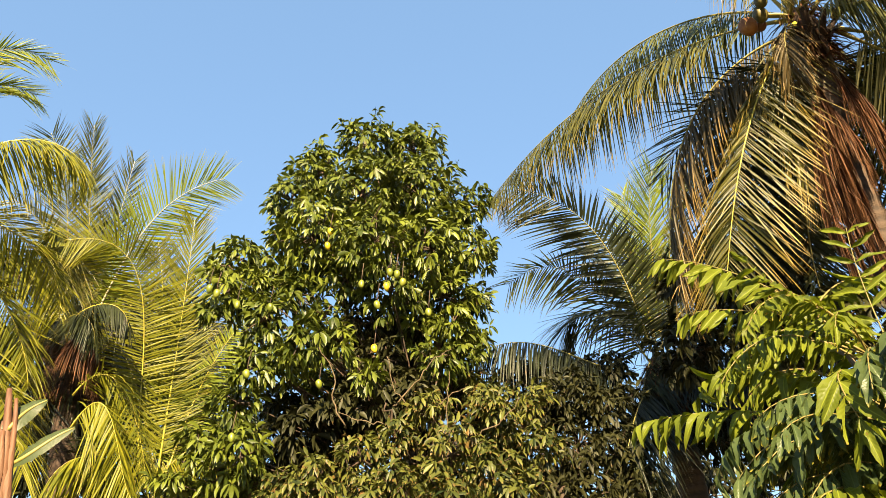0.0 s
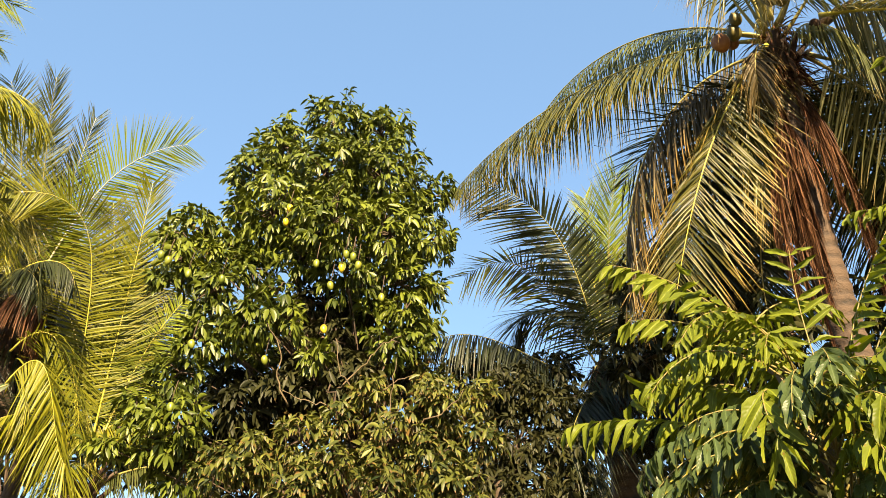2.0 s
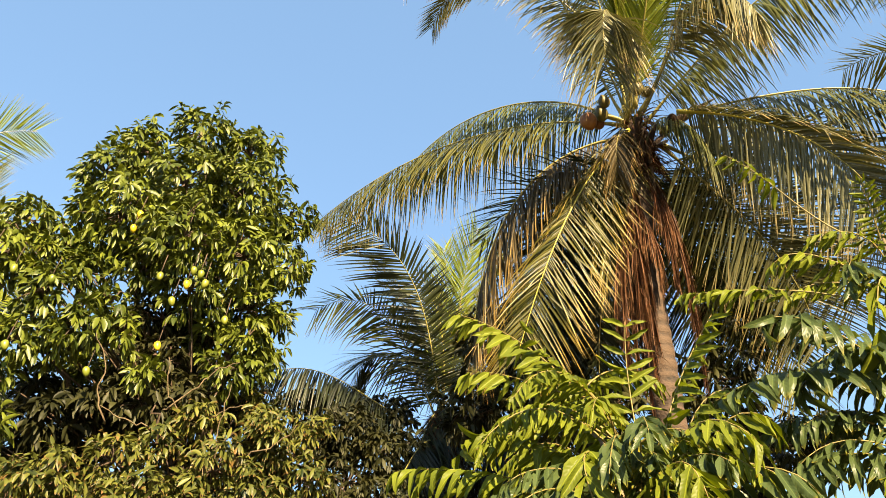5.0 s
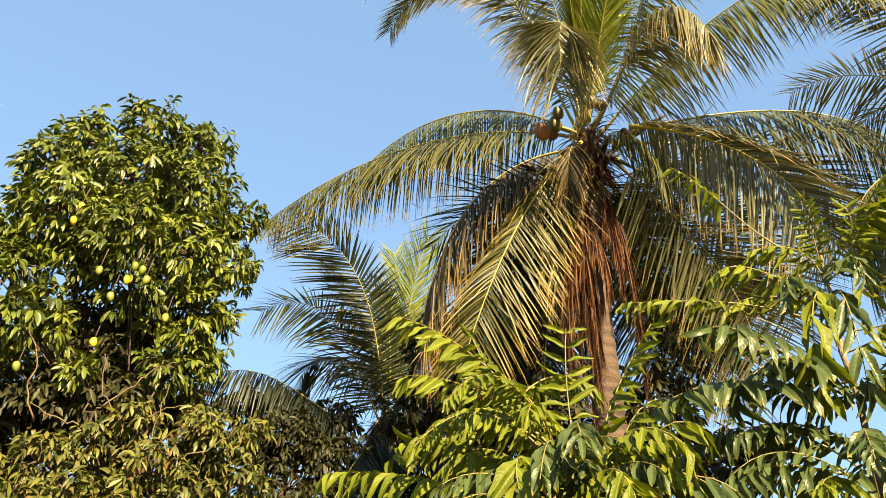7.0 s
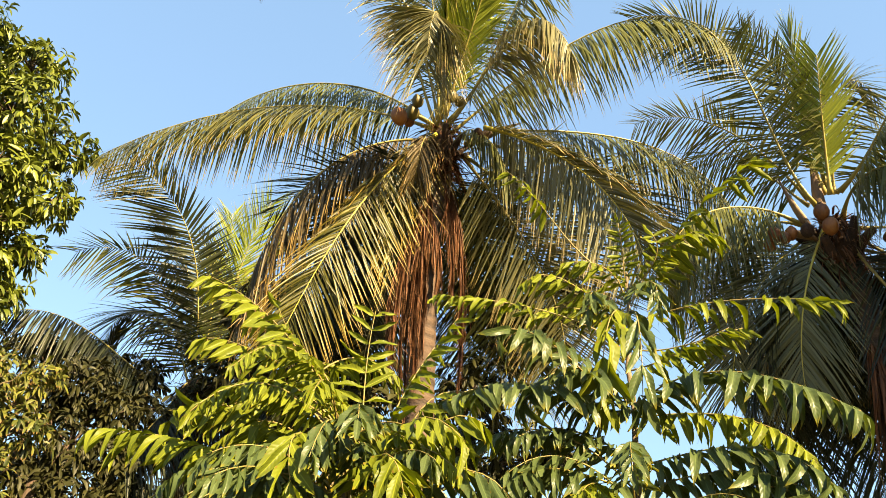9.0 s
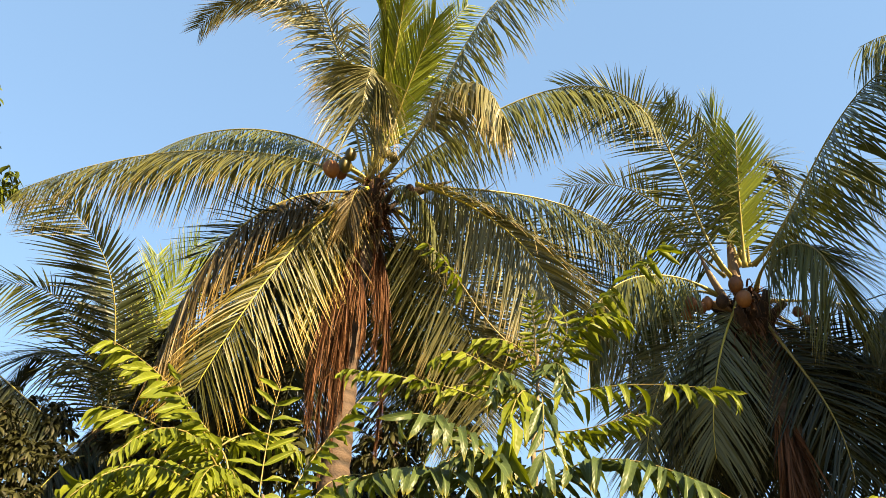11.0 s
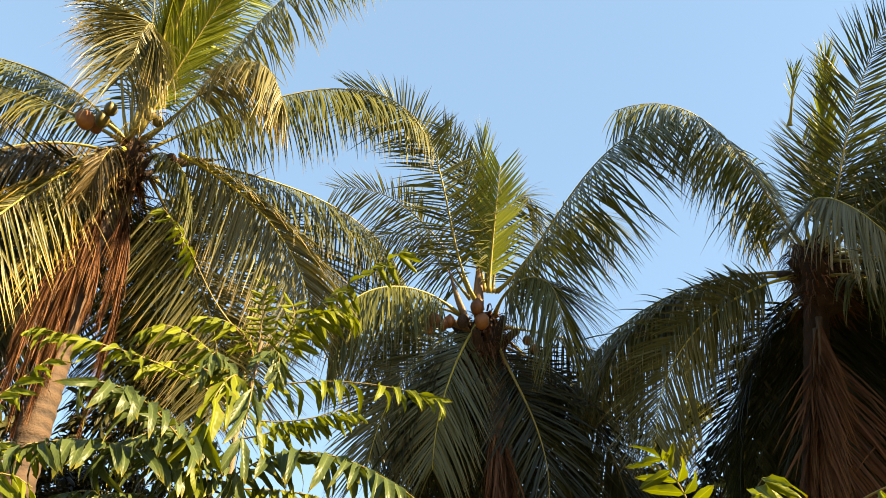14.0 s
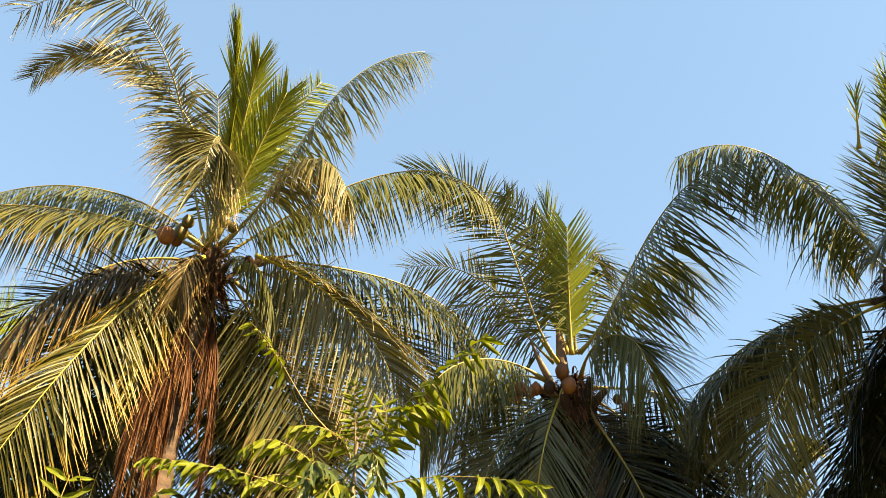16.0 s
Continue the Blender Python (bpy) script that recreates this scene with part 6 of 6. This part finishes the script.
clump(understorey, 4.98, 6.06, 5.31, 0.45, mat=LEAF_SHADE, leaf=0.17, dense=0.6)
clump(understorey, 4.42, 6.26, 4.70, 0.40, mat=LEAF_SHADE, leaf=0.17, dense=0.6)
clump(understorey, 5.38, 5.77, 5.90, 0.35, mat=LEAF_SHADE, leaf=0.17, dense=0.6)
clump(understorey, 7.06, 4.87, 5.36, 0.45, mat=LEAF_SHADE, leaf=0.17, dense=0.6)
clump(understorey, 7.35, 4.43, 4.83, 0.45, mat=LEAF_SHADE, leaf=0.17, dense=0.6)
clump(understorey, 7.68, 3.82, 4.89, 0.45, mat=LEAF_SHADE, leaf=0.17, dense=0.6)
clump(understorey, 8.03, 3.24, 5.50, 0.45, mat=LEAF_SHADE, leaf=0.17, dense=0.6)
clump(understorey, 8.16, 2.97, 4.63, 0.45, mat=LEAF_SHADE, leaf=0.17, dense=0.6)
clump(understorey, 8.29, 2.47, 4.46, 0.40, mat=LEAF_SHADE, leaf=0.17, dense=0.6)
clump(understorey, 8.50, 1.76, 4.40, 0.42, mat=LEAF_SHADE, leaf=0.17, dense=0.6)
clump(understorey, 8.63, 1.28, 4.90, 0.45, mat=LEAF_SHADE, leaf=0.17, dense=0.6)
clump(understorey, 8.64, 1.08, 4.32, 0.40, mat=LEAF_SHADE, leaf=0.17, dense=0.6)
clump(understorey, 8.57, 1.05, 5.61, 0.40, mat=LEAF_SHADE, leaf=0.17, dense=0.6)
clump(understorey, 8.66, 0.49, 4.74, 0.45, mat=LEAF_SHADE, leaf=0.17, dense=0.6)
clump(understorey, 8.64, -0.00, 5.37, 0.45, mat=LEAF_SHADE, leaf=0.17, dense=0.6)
# added dark backing: paints the shaded gaps between the sunlit fronds
grove_tree = thing("broadleaf_tree", (-5.2, 10.8, 0), "dark leafy backing added for shade behind the sunlit palms", "tree")
limb(grove_tree, [(-5.2, 10.8, -0.05), (-5.2, 10.8, 2.2), (-5.2, 10.7, 4.5)], 0.2, 0.08, "trunk")
clump(grove_tree, -6.15, 10.31, 6.40, 0.65, mat=LEAF_SHADE, leaf=0.2, dense=0.35)
clump(grove_tree, -5.47, 10.68, 5.80, 0.73, mat=LEAF_SHADE, leaf=0.2, dense=0.35)
clump(grove_tree, -4.84, 10.98, 6.39, 0.74, mat=LEAF_SHADE, leaf=0.2, dense=0.35)
clump(grove_tree, -4.17, 11.25, 5.73, 0.64, mat=LEAF_SHADE, leaf=0.2, dense=0.35)
clump(grove_tree, -5.03, 10.90, 5.00, 0.71, mat=LEAF_SHADE, leaf=0.2, dense=0.35)
clump(grove_tree, -5.80, 10.51, 4.95, 0.71, mat=LEAF_SHADE, leaf=0.2, dense=0.35)
clump(grove_tree, -3.85, 11.37, 6.48, 0.56, mat=LEAF_SHADE, leaf=0.2, dense=0.35)
clump(grove_tree, -4.73, 11.57, 7.43, 0.59, mat=LEAF_SHADE, leaf=0.2, dense=0.35)
clump(grove_tree, -5.53, 11.21, 7.52, 0.59, mat=LEAF_SHADE, leaf=0.2, dense=0.35)
clump(grove_tree, -6.30, 10.79, 7.78, 0.50, mat=LEAF_SHADE, leaf=0.2, dense=0.35)
clump(grove_tree, -6.80, 10.49, 7.86, 0.50, mat=LEAF_SHADE, leaf=0.2, dense=0.35)
clump(grove_tree, -6.25, 10.24, 5.53, 0.63, mat=LEAF_SHADE, leaf=0.2, dense=0.35)
clump(grove_tree, -4.09, 11.28, 4.80, 0.62, mat=LEAF_SHADE, leaf=0.2, dense=0.35)
# never in view: added only to cast shade on the lower palms
tree_sunward = thing("broadleaf_tree", (5.9, -3.6, 0), "unseen tall dense tree, added to shade the palms", "tree")
limb(tree_sunward, [(5.9, -3.6, -0.05), (5.95, -3.6, 2.0), (5.85, -3.55, 4.2), (5.9, -3.6, 6.6)], 0.22, 0.07, "trunk")
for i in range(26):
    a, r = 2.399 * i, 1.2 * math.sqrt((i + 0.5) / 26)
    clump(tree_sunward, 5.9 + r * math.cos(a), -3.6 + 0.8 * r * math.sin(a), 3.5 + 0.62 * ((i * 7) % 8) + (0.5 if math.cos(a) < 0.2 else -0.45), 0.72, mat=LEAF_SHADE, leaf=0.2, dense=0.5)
back_tree = thing("far_woods", (0.5, 14.8, 0), "row of dark trees far behind the grove", "woods", kind="stuff")
limb(back_tree, [(0.5, 14.8, -0.05), (0.5, 14.8, 2.0), (0.5, 14.7, 4.0)], 0.25, 0.1, "trunk")
clump(back_tree, -4.72, 13.18, 5.06, 0.62, mat=LEAF_SHADE, leaf=0.26, dense=0.25)
clump(back_tree, -3.79, 14.00, 5.09, 0.75, mat=LEAF_SHADE, leaf=0.26, dense=0.25)
clump(back_tree, -2.41, 14.80, 5.08, 0.89, mat=LEAF_SHADE, leaf=0.26, dense=0.25)
clump(back_tree, -0.54, 14.99, 4.88, 0.88, mat=LEAF_SHADE, leaf=0.26, dense=0.25)
clump(back_tree, 1.35, 14.94, 4.84, 0.88, mat=LEAF_SHADE, leaf=0.26, dense=0.25)
clump(back_tree, 2.94, 14.20, 4.56, 0.85, mat=LEAF_SHADE, leaf=0.26, dense=0.25)
clump(back_tree, 3.91, 13.44, 4.41, 0.82, mat=LEAF_SHADE, leaf=0.26, dense=0.25)
clump(back_tree, 5.14, 13.02, 4.31, 0.93, mat=LEAF_SHADE, leaf=0.26, dense=0.25)
clump(back_tree, -6.36, 13.03, 5.05, 0.75, mat=LEAF_SHADE, leaf=0.26, dense=0.25)
clump(back_tree, 5.88, 12.71, 4.18, 0.82, mat=LEAF_SHADE, leaf=0.26, dense=0.25)
clump(back_tree, 6.54, 12.38, 3.97, 0.92, mat=LEAF_SHADE, leaf=0.26, dense=0.25)
clump(back_tree, 7.18, 12.02, 3.92, 0.92, mat=LEAF_SHADE, leaf=0.26, dense=0.25)

# ---- feather-leaved shrubs ----
shrub_low = thing("leafy_shrub", (0.99, 1.98, 0), "bright green shrub with feather leaves and eaten leaflets", "shrub", "feather-leaved shrubs")
limb(shrub_low, [(0.99, 2.02, -0.03), (0.97, 1.99, 0.9), (0.98, 1.97, 1.7), (0.99, 2.03, 2.15)], 0.018, 0.011, "stem", STALK, 0.004)
limb(shrub_low, [(0.99, 2.0, 1.9), (0.99, 2.10, 2.2), (1.0, 2.25, 2.42), (0.99, 2.42, 2.52)], 0.010, 0.006, "stem", STALK, 0.004)
limb(shrub_low, [(0.98, 1.97, 1.85), (1.02, 1.93, 2.05), (1.06, 1.95, 2.2), (1.08, 2.1, 2.4)], 0.010, 0.005, "stem", STALK, 0.004)
# default fill leaves take the darker leaflet: interior shade put into colour
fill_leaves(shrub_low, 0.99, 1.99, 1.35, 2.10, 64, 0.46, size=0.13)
fill_leaves(shrub_low, 0.97, 2.05, 2.02, 2.34, 13, 0.40, shade=0, size=0.10)
fill_leaves(shrub_low, 0.98, 2.08, 2.00, 2.34, 7, 0.36, shade=1, size=0.11)
fill_leaves(shrub_low, 1.0, 2.30, 2.20, 2.60, 4, 0.30, shade=0, size=0.11)
compound_leaf(shrub_low, (1.039, 2.322, 2.511), (0.987, 2.448, 2.711), (0.845, 2.549, 2.900), (0.663, 2.679, 2.994), size=0.165, hang=1.0)
compound_leaf(shrub_low, (1.027, 2.309, 2.552), (0.970, 2.468, 2.606), (0.807, 2.487, 2.711), (0.677, 2.590, 2.711), size=0.145, hang=1.1)
compound_leaf(shrub_low, (1.012, 2.225, 2.492), (1.038, 2.336, 2.618), (0.871, 2.317, 2.652), (0.817, 2.292, 2.758), size=0.12, hang=0.5)
compound_leaf(shrub_low, (0.965, 2.111, 2.239), (0.928, 2.301, 2.300), (0.664, 2.231, 2.488), (0.568, 2.337, 2.305), size=0.15, hang=1.5)
compound_leaf(shrub_low, (0.886, 2.065, 2.136), (0.762, 2.185, 2.218), (0.589, 2.323, 2.296), (0.386, 2.336, 2.253), size=0.155, hang=1.5)
compound_leaf(shrub_low, (0.994, 2.013, 2.144), (0.871, 1.984, 2.266), (0.669, 1.749, 2.234), (0.716, 1.718, 2.030), size=0.165, hang=0.8, n=4)
compound_leaf(shrub_low, (1.013, 2.011, 2.117), (0.872, 2.081, 2.140), (0.625, 2.130, 2.261), (0.536, 2.202, 2.059), size=0.14, hang=1.6, shade=1)
compound_leaf(shrub_low, (1.112, 2.173, 2.183), (1.125, 2.203, 2.393), (1.123, 2.257, 2.604), (1.144, 2.237, 2.818), size=0.13, hang=0.2, n=5)
compound_leaf(shrub_low, (1.095, 2.072, 2.159), (1.113, 2.072, 2.383), (1.228, 2.077, 2.583), (1.338, 2.022, 2.767), size=0.135, hang=0.8)
compound_leaf(shrub_low, (1.049, 1.987, 2.133), (1.032, 1.922, 2.233), (0.983, 1.672, 2.345), (1.106, 1.623, 2.196), size=0.15, hang=1.2)
compound_leaf(shrub_low, (0.951, 1.828, 2.055), (0.918, 1.784, 2.142), (0.864, 1.544, 2.181), (0.912, 1.566, 2.015), size=0.16, hang=1.0, n=4)
compound_leaf(shrub_low, (1.021, 1.900, 2.081), (1.093, 1.853, 2.129), (1.084, 1.753, 2.382), (1.221, 1.697, 2.286), size=0.15, hang=1.1)
compound_leaf(shrub_low, (1.043, 2.105, 2.141), (1.058, 2.213, 2.290), (1.073, 2.273, 2.495), (0.999, 2.413, 2.610), size=0.14, hang=0.8)
compound_leaf(shrub_low, (1.081, 1.977, 2.107), (1.148, 2.035, 2.224), (1.132, 1.955, 2.485), (1.328, 1.926, 2.474), size=0.14, hang=1.0)
compound_leaf(shrub_low, (0.933, 1.947, 2.076), (0.866, 1.870, 2.118), (0.653, 1.846, 2.142), (0.635, 1.920, 2.007), size=0.15, hang=1.2, shade=1)
compound_leaf(shrub_low, (1.059, 1.878, 2.084), (1.049, 1.784, 2.144), (1.128, 1.570, 2.189), (1.227, 1.585, 2.054), size=0.15, hang=1.2, shade=1)
shrub_tall = thing("leafy_shrub", (1.90, 1.84, 0), "tall slender shrub with long drooping feather leaves", "shrub", "feather-leaved shrubs")
limb(shrub_tall, [(1.88, 1.82, -0.03), (1.90, 1.84, 1.0), (1.933, 1.856, 2.23), (1.94, 1.864, 2.40), (1.968, 1.878, 2.584), (2.03, 1.93, 2.78), (2.109, 1.99, 2.976), (2.169, 2.029, 3.244)], 0.016, 0.006, "stem", STALK, 0.004)
# inner leaves in the darker leaflet paint the shade round the stem
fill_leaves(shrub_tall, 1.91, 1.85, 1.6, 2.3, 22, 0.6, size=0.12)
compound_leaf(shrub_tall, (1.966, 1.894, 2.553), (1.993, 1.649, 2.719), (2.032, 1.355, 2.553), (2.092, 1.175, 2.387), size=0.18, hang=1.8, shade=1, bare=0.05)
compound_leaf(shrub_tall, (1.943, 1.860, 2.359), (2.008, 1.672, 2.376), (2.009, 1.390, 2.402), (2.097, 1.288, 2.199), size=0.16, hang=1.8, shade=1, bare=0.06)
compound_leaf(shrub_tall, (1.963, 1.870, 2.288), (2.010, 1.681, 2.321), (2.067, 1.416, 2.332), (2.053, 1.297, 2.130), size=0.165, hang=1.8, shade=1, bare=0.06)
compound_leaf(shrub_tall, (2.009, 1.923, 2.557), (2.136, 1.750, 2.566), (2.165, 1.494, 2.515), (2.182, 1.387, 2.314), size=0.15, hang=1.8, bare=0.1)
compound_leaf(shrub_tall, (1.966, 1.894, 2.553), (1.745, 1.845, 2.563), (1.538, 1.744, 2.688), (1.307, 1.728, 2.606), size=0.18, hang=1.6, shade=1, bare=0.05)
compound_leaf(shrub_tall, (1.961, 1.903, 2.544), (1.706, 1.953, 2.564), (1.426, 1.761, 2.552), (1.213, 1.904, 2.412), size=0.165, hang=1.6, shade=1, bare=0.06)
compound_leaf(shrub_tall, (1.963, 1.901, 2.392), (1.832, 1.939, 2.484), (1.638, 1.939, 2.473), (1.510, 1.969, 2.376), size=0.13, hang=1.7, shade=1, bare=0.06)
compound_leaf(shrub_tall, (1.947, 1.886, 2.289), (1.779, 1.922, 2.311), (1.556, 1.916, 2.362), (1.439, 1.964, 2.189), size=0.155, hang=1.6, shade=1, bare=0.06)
compound_leaf(shrub_tall, (1.967, 1.895, 2.547), (1.859, 1.809, 2.725), (1.583, 1.886, 2.655), (1.522, 1.910, 2.480), size=0.16, hang=1.6, shade=1, bare=0.1)
compound_leaf(shrub_tall, (2.012, 1.917, 2.819), (1.812, 1.998, 2.955), (1.572, 2.093, 2.944), (1.348, 2.183, 2.928), size=0.115, hang=1.5, n=6, bare=0.5)
compound_leaf(shrub_tall, (2.086, 1.988, 2.950), (1.921, 1.839, 2.996), (1.666, 1.707, 2.773), (1.764, 1.808, 2.527), size=0.22, hang=1.4, n=3)
compound_leaf(shrub_tall, (2.086, 1.988, 2.950), (1.950, 1.792, 3.006), (1.781, 1.630, 2.731), (1.853, 1.727, 2.504), size=0.2, hang=1.4, n=3, shade=1)
compound_leaf(shrub_tall, (2.120, 1.984, 3.122), (2.212, 1.845, 3.315), (2.336, 1.743, 3.525), (2.448, 1.550, 3.662), size=0.185, hang=0.8, n=6)
compound_leaf(shrub_tall, (2.130, 2.005, 3.083), (2.196, 1.910, 3.121), (2.123, 1.739, 3.383), (2.278, 1.644, 3.268), size=0.16, hang=1.0, n=5)
compound_leaf(shrub_tall, (2.091, 1.977, 2.959), (2.167, 1.745, 3.004), (2.304, 1.522, 2.974), (2.349, 1.301, 2.861), size=0.15, hang=1.5, n=6, bare=0.15)
compound_leaf(shrub_tall, (2.046, 1.948, 2.840), (2.131, 1.838, 2.790), (2.110, 1.672, 2.798), (2.211, 1.567, 2.828), size=0.12, hang=1.0)
compound_leaf(shrub_tall, (2.034, 1.943, 2.745), (2.043, 1.802, 2.722), (2.139, 1.721, 2.807), (2.183, 1.603, 2.834), size=0.11, hang=1.0)
compound_leaf(shrub_tall, (2.125, 2.010, 3.084), (2.107, 2.000, 3.222), (1.915, 1.949, 3.195), (1.845, 2.051, 3.181), size=0.12, hang=0.8)
compound_leaf(shrub_tall, (2.125, 2.010, 3.084), (2.014, 1.912, 3.059), (2.144, 1.765, 3.162), (2.043, 1.770, 3.257), size=0.11, hang=0.6)
compound_leaf(shrub_tall, (2.177, 2.051, 3.171), (2.142, 2.019, 3.256), (2.108, 1.980, 3.339), (2.059, 1.953, 3.419), size=0.08, hang=0.3)
compound_leaf(shrub_tall, (2.065, 1.975, 2.999), (1.923, 1.961, 2.965), (1.755, 1.995, 3.155), (1.640, 2.046, 3.023), size=0.125, hang=1.0)
compound_leaf(shrub_tall, (2.068, 1.979, 2.989), (1.942, 1.979, 2.940), (1.792, 2.017, 3.013), (1.699, 2.076, 2.914), size=0.11, hang=1.0)
compound_leaf(shrub_tall, (2.099, 1.989, 3.041), (2.001, 1.990, 2.922), (1.788, 1.853, 3.094), (1.786, 1.875, 2.868), size=0.13, hang=1.0, shade=1)
compound_leaf(shrub_tall, (2.087, 1.972, 3.079), (2.034, 1.887, 3.020), (1.945, 1.679, 3.074), (1.943, 1.692, 2.883), size=0.13, hang=1.0, shade=1)
compound_leaf(shrub_tall, (2.101, 2.077, 3.238), (1.888, 2.124, 3.332), (1.917, 2.216, 3.604), (1.739, 2.278, 3.730), size=0.11, hang=0.8, n=4, bare=0.6)
shrub_corner = thing("leafy_shrub", (2.36, 0.46, 0), "low yellow-green shrub with feather leaves in full sun", "shrub", "feather-leaved shrubs")
limb(shrub_corner, [(2.36, 0.46, -0.03), (2.35, 0.47, 1.0), (2.353, 0.474, 2.2)], 0.015, 0.008, "stem", STALK, 0.004)
fill_leaves(shrub_corner, 2.35, 0.47, 1.5, 2.15, 18, 0.42, shade=0, size=0.12)
compound_leaf(shrub_corner, (2.273, 0.469, 2.274), (2.253, 0.479, 2.331), (2.230, 0.490, 2.389), (2.202, 0.517, 2.439), size=0.15, hang=0.4, n=3, bare=0.1)
compound_leaf(shrub_corner, (2.326, 0.628, 2.305), (2.306, 0.645, 2.351), (2.284, 0.693, 2.365), (2.265, 0.737, 2.370), size=0.1, hang=0.8)
compound_leaf(shrub_corner, (2.205, 0.359, 2.232), (2.200, 0.331, 2.266), (2.191, 0.309, 2.307), (2.188, 0.273, 2.334), size=0.17, hang=0.9, n=3, bare=0.1)
compound_leaf(shrub_corner, (2.144, 0.160, 2.186), (2.131, 0.084, 2.236), (2.088, -0.003, 2.246), (2.039, -0.076, 2.229), size=0.14, hang=1.2)
compound_leaf(shrub_corner, (2.349, 0.835, 2.342), (2.329, 0.856, 2.376), (2.302, 0.888, 2.411), (2.282, 0.934, 2.405), size=0.1, hang=0.8)
compound_leaf(shrub_corner, (2.225, 0.297, 2.201), (2.211, 0.284, 2.260), (2.220, 0.195, 2.275), (2.237, 0.167, 2.224), size=0.14, hang=0.9, n=3)

# ---- banana plant ----
def banana_leaf(plant, p0, p1, p2, p3, wide, label):
    """A broad ribbed blade on a thick midrib, edges torn into strips."""
    k = np.array((p0, p1, p2, p3))
    u = np.linspace(0, 1, 16)
    pts, t = bezier(k, u)
    rib = put("banana_leaf", tube_mesh("banana_leaf", pts, 0.006 + 0.012 * (1 - u), STEM_GREEN, 7), plant, label)
    n = 40
    s = np.linspace(0.02, 0.99, n)
    root, tt = bezier(k, s)
    for sign in (1, -1):
        sd = unit(np.cross(tt, UP * 0.5 + np.array((0.45, -0.75, 0)))) * sign
        ln = wide * np.sin(np.pi * np.clip(0.14 + 0.84 * s, 0, 1)) ** 0.55 * (1 - 0.12 * (rng.random(n) < 0.12))
        vv, qq, al = blades(root, sd + tt * 0.22, tt, ln, np.full(n, 1.9 * np.linalg.norm(k[3] - k[0]) / n), np.full(n, 0.35 if sign > 0 else 0.7) + 0.08 * np.sin(s * 30), segs=5, fold=0.03, profile=(1, 1, 1, 1, 1, 0.9), drop=0.2, sag=0.2)
        put("blade", mesh_of("blade", vv, qq, LEAF_BANANA, al), rib)


banana = thing("banana_plant", (-3.60, 5.95, 0), "banana plant with pale green leaves and a dry brown stem", "banana plant")
limb(banana, [(-3.60, 5.92, -0.03), (-3.60, 5.92, 1.5), (-3.58, 5.91, 3.0), (-3.62, 5.90, 3.45), (-3.68, 5.86, 3.98)], 0.13, 0.02, "dry_stem", BANANA_DRY, 0.006)
for i in range(4):
    a = 1.6 * i
    o, q = math.cos(a), math.sin(a)
    limb(banana, [(-3.60 + 0.07 * o, 5.92 + 0.07 * q, 1.2), (-3.59 + 0.07 * o, 5.91 + 0.07 * q, 2.7), (-3.61 + 0.05 * o, 5.90 + 0.05 * q, 3.3), (-3.65 + 0.03 * o, 5.88 + 0.03 * q, 3.9 - 0.09 * i)], 0.07, 0.014, "sheath", BANANA_DRY, 0.006)
banana_leaf(banana, (-3.576, 5.933, 3.389), (-3.411, 5.906, 3.445), (-3.323, 5.964, 3.599), (-3.173, 6.001, 3.665), 0.068, "pale green ribbed banana leaf")
banana_leaf(banana, (-3.629, 5.878, 3.642), (-3.583, 5.892, 3.753), (-3.568, 6.001, 3.866), (-3.439, 6.006, 3.915), 0.085, "pale green ribbed banana leaf")
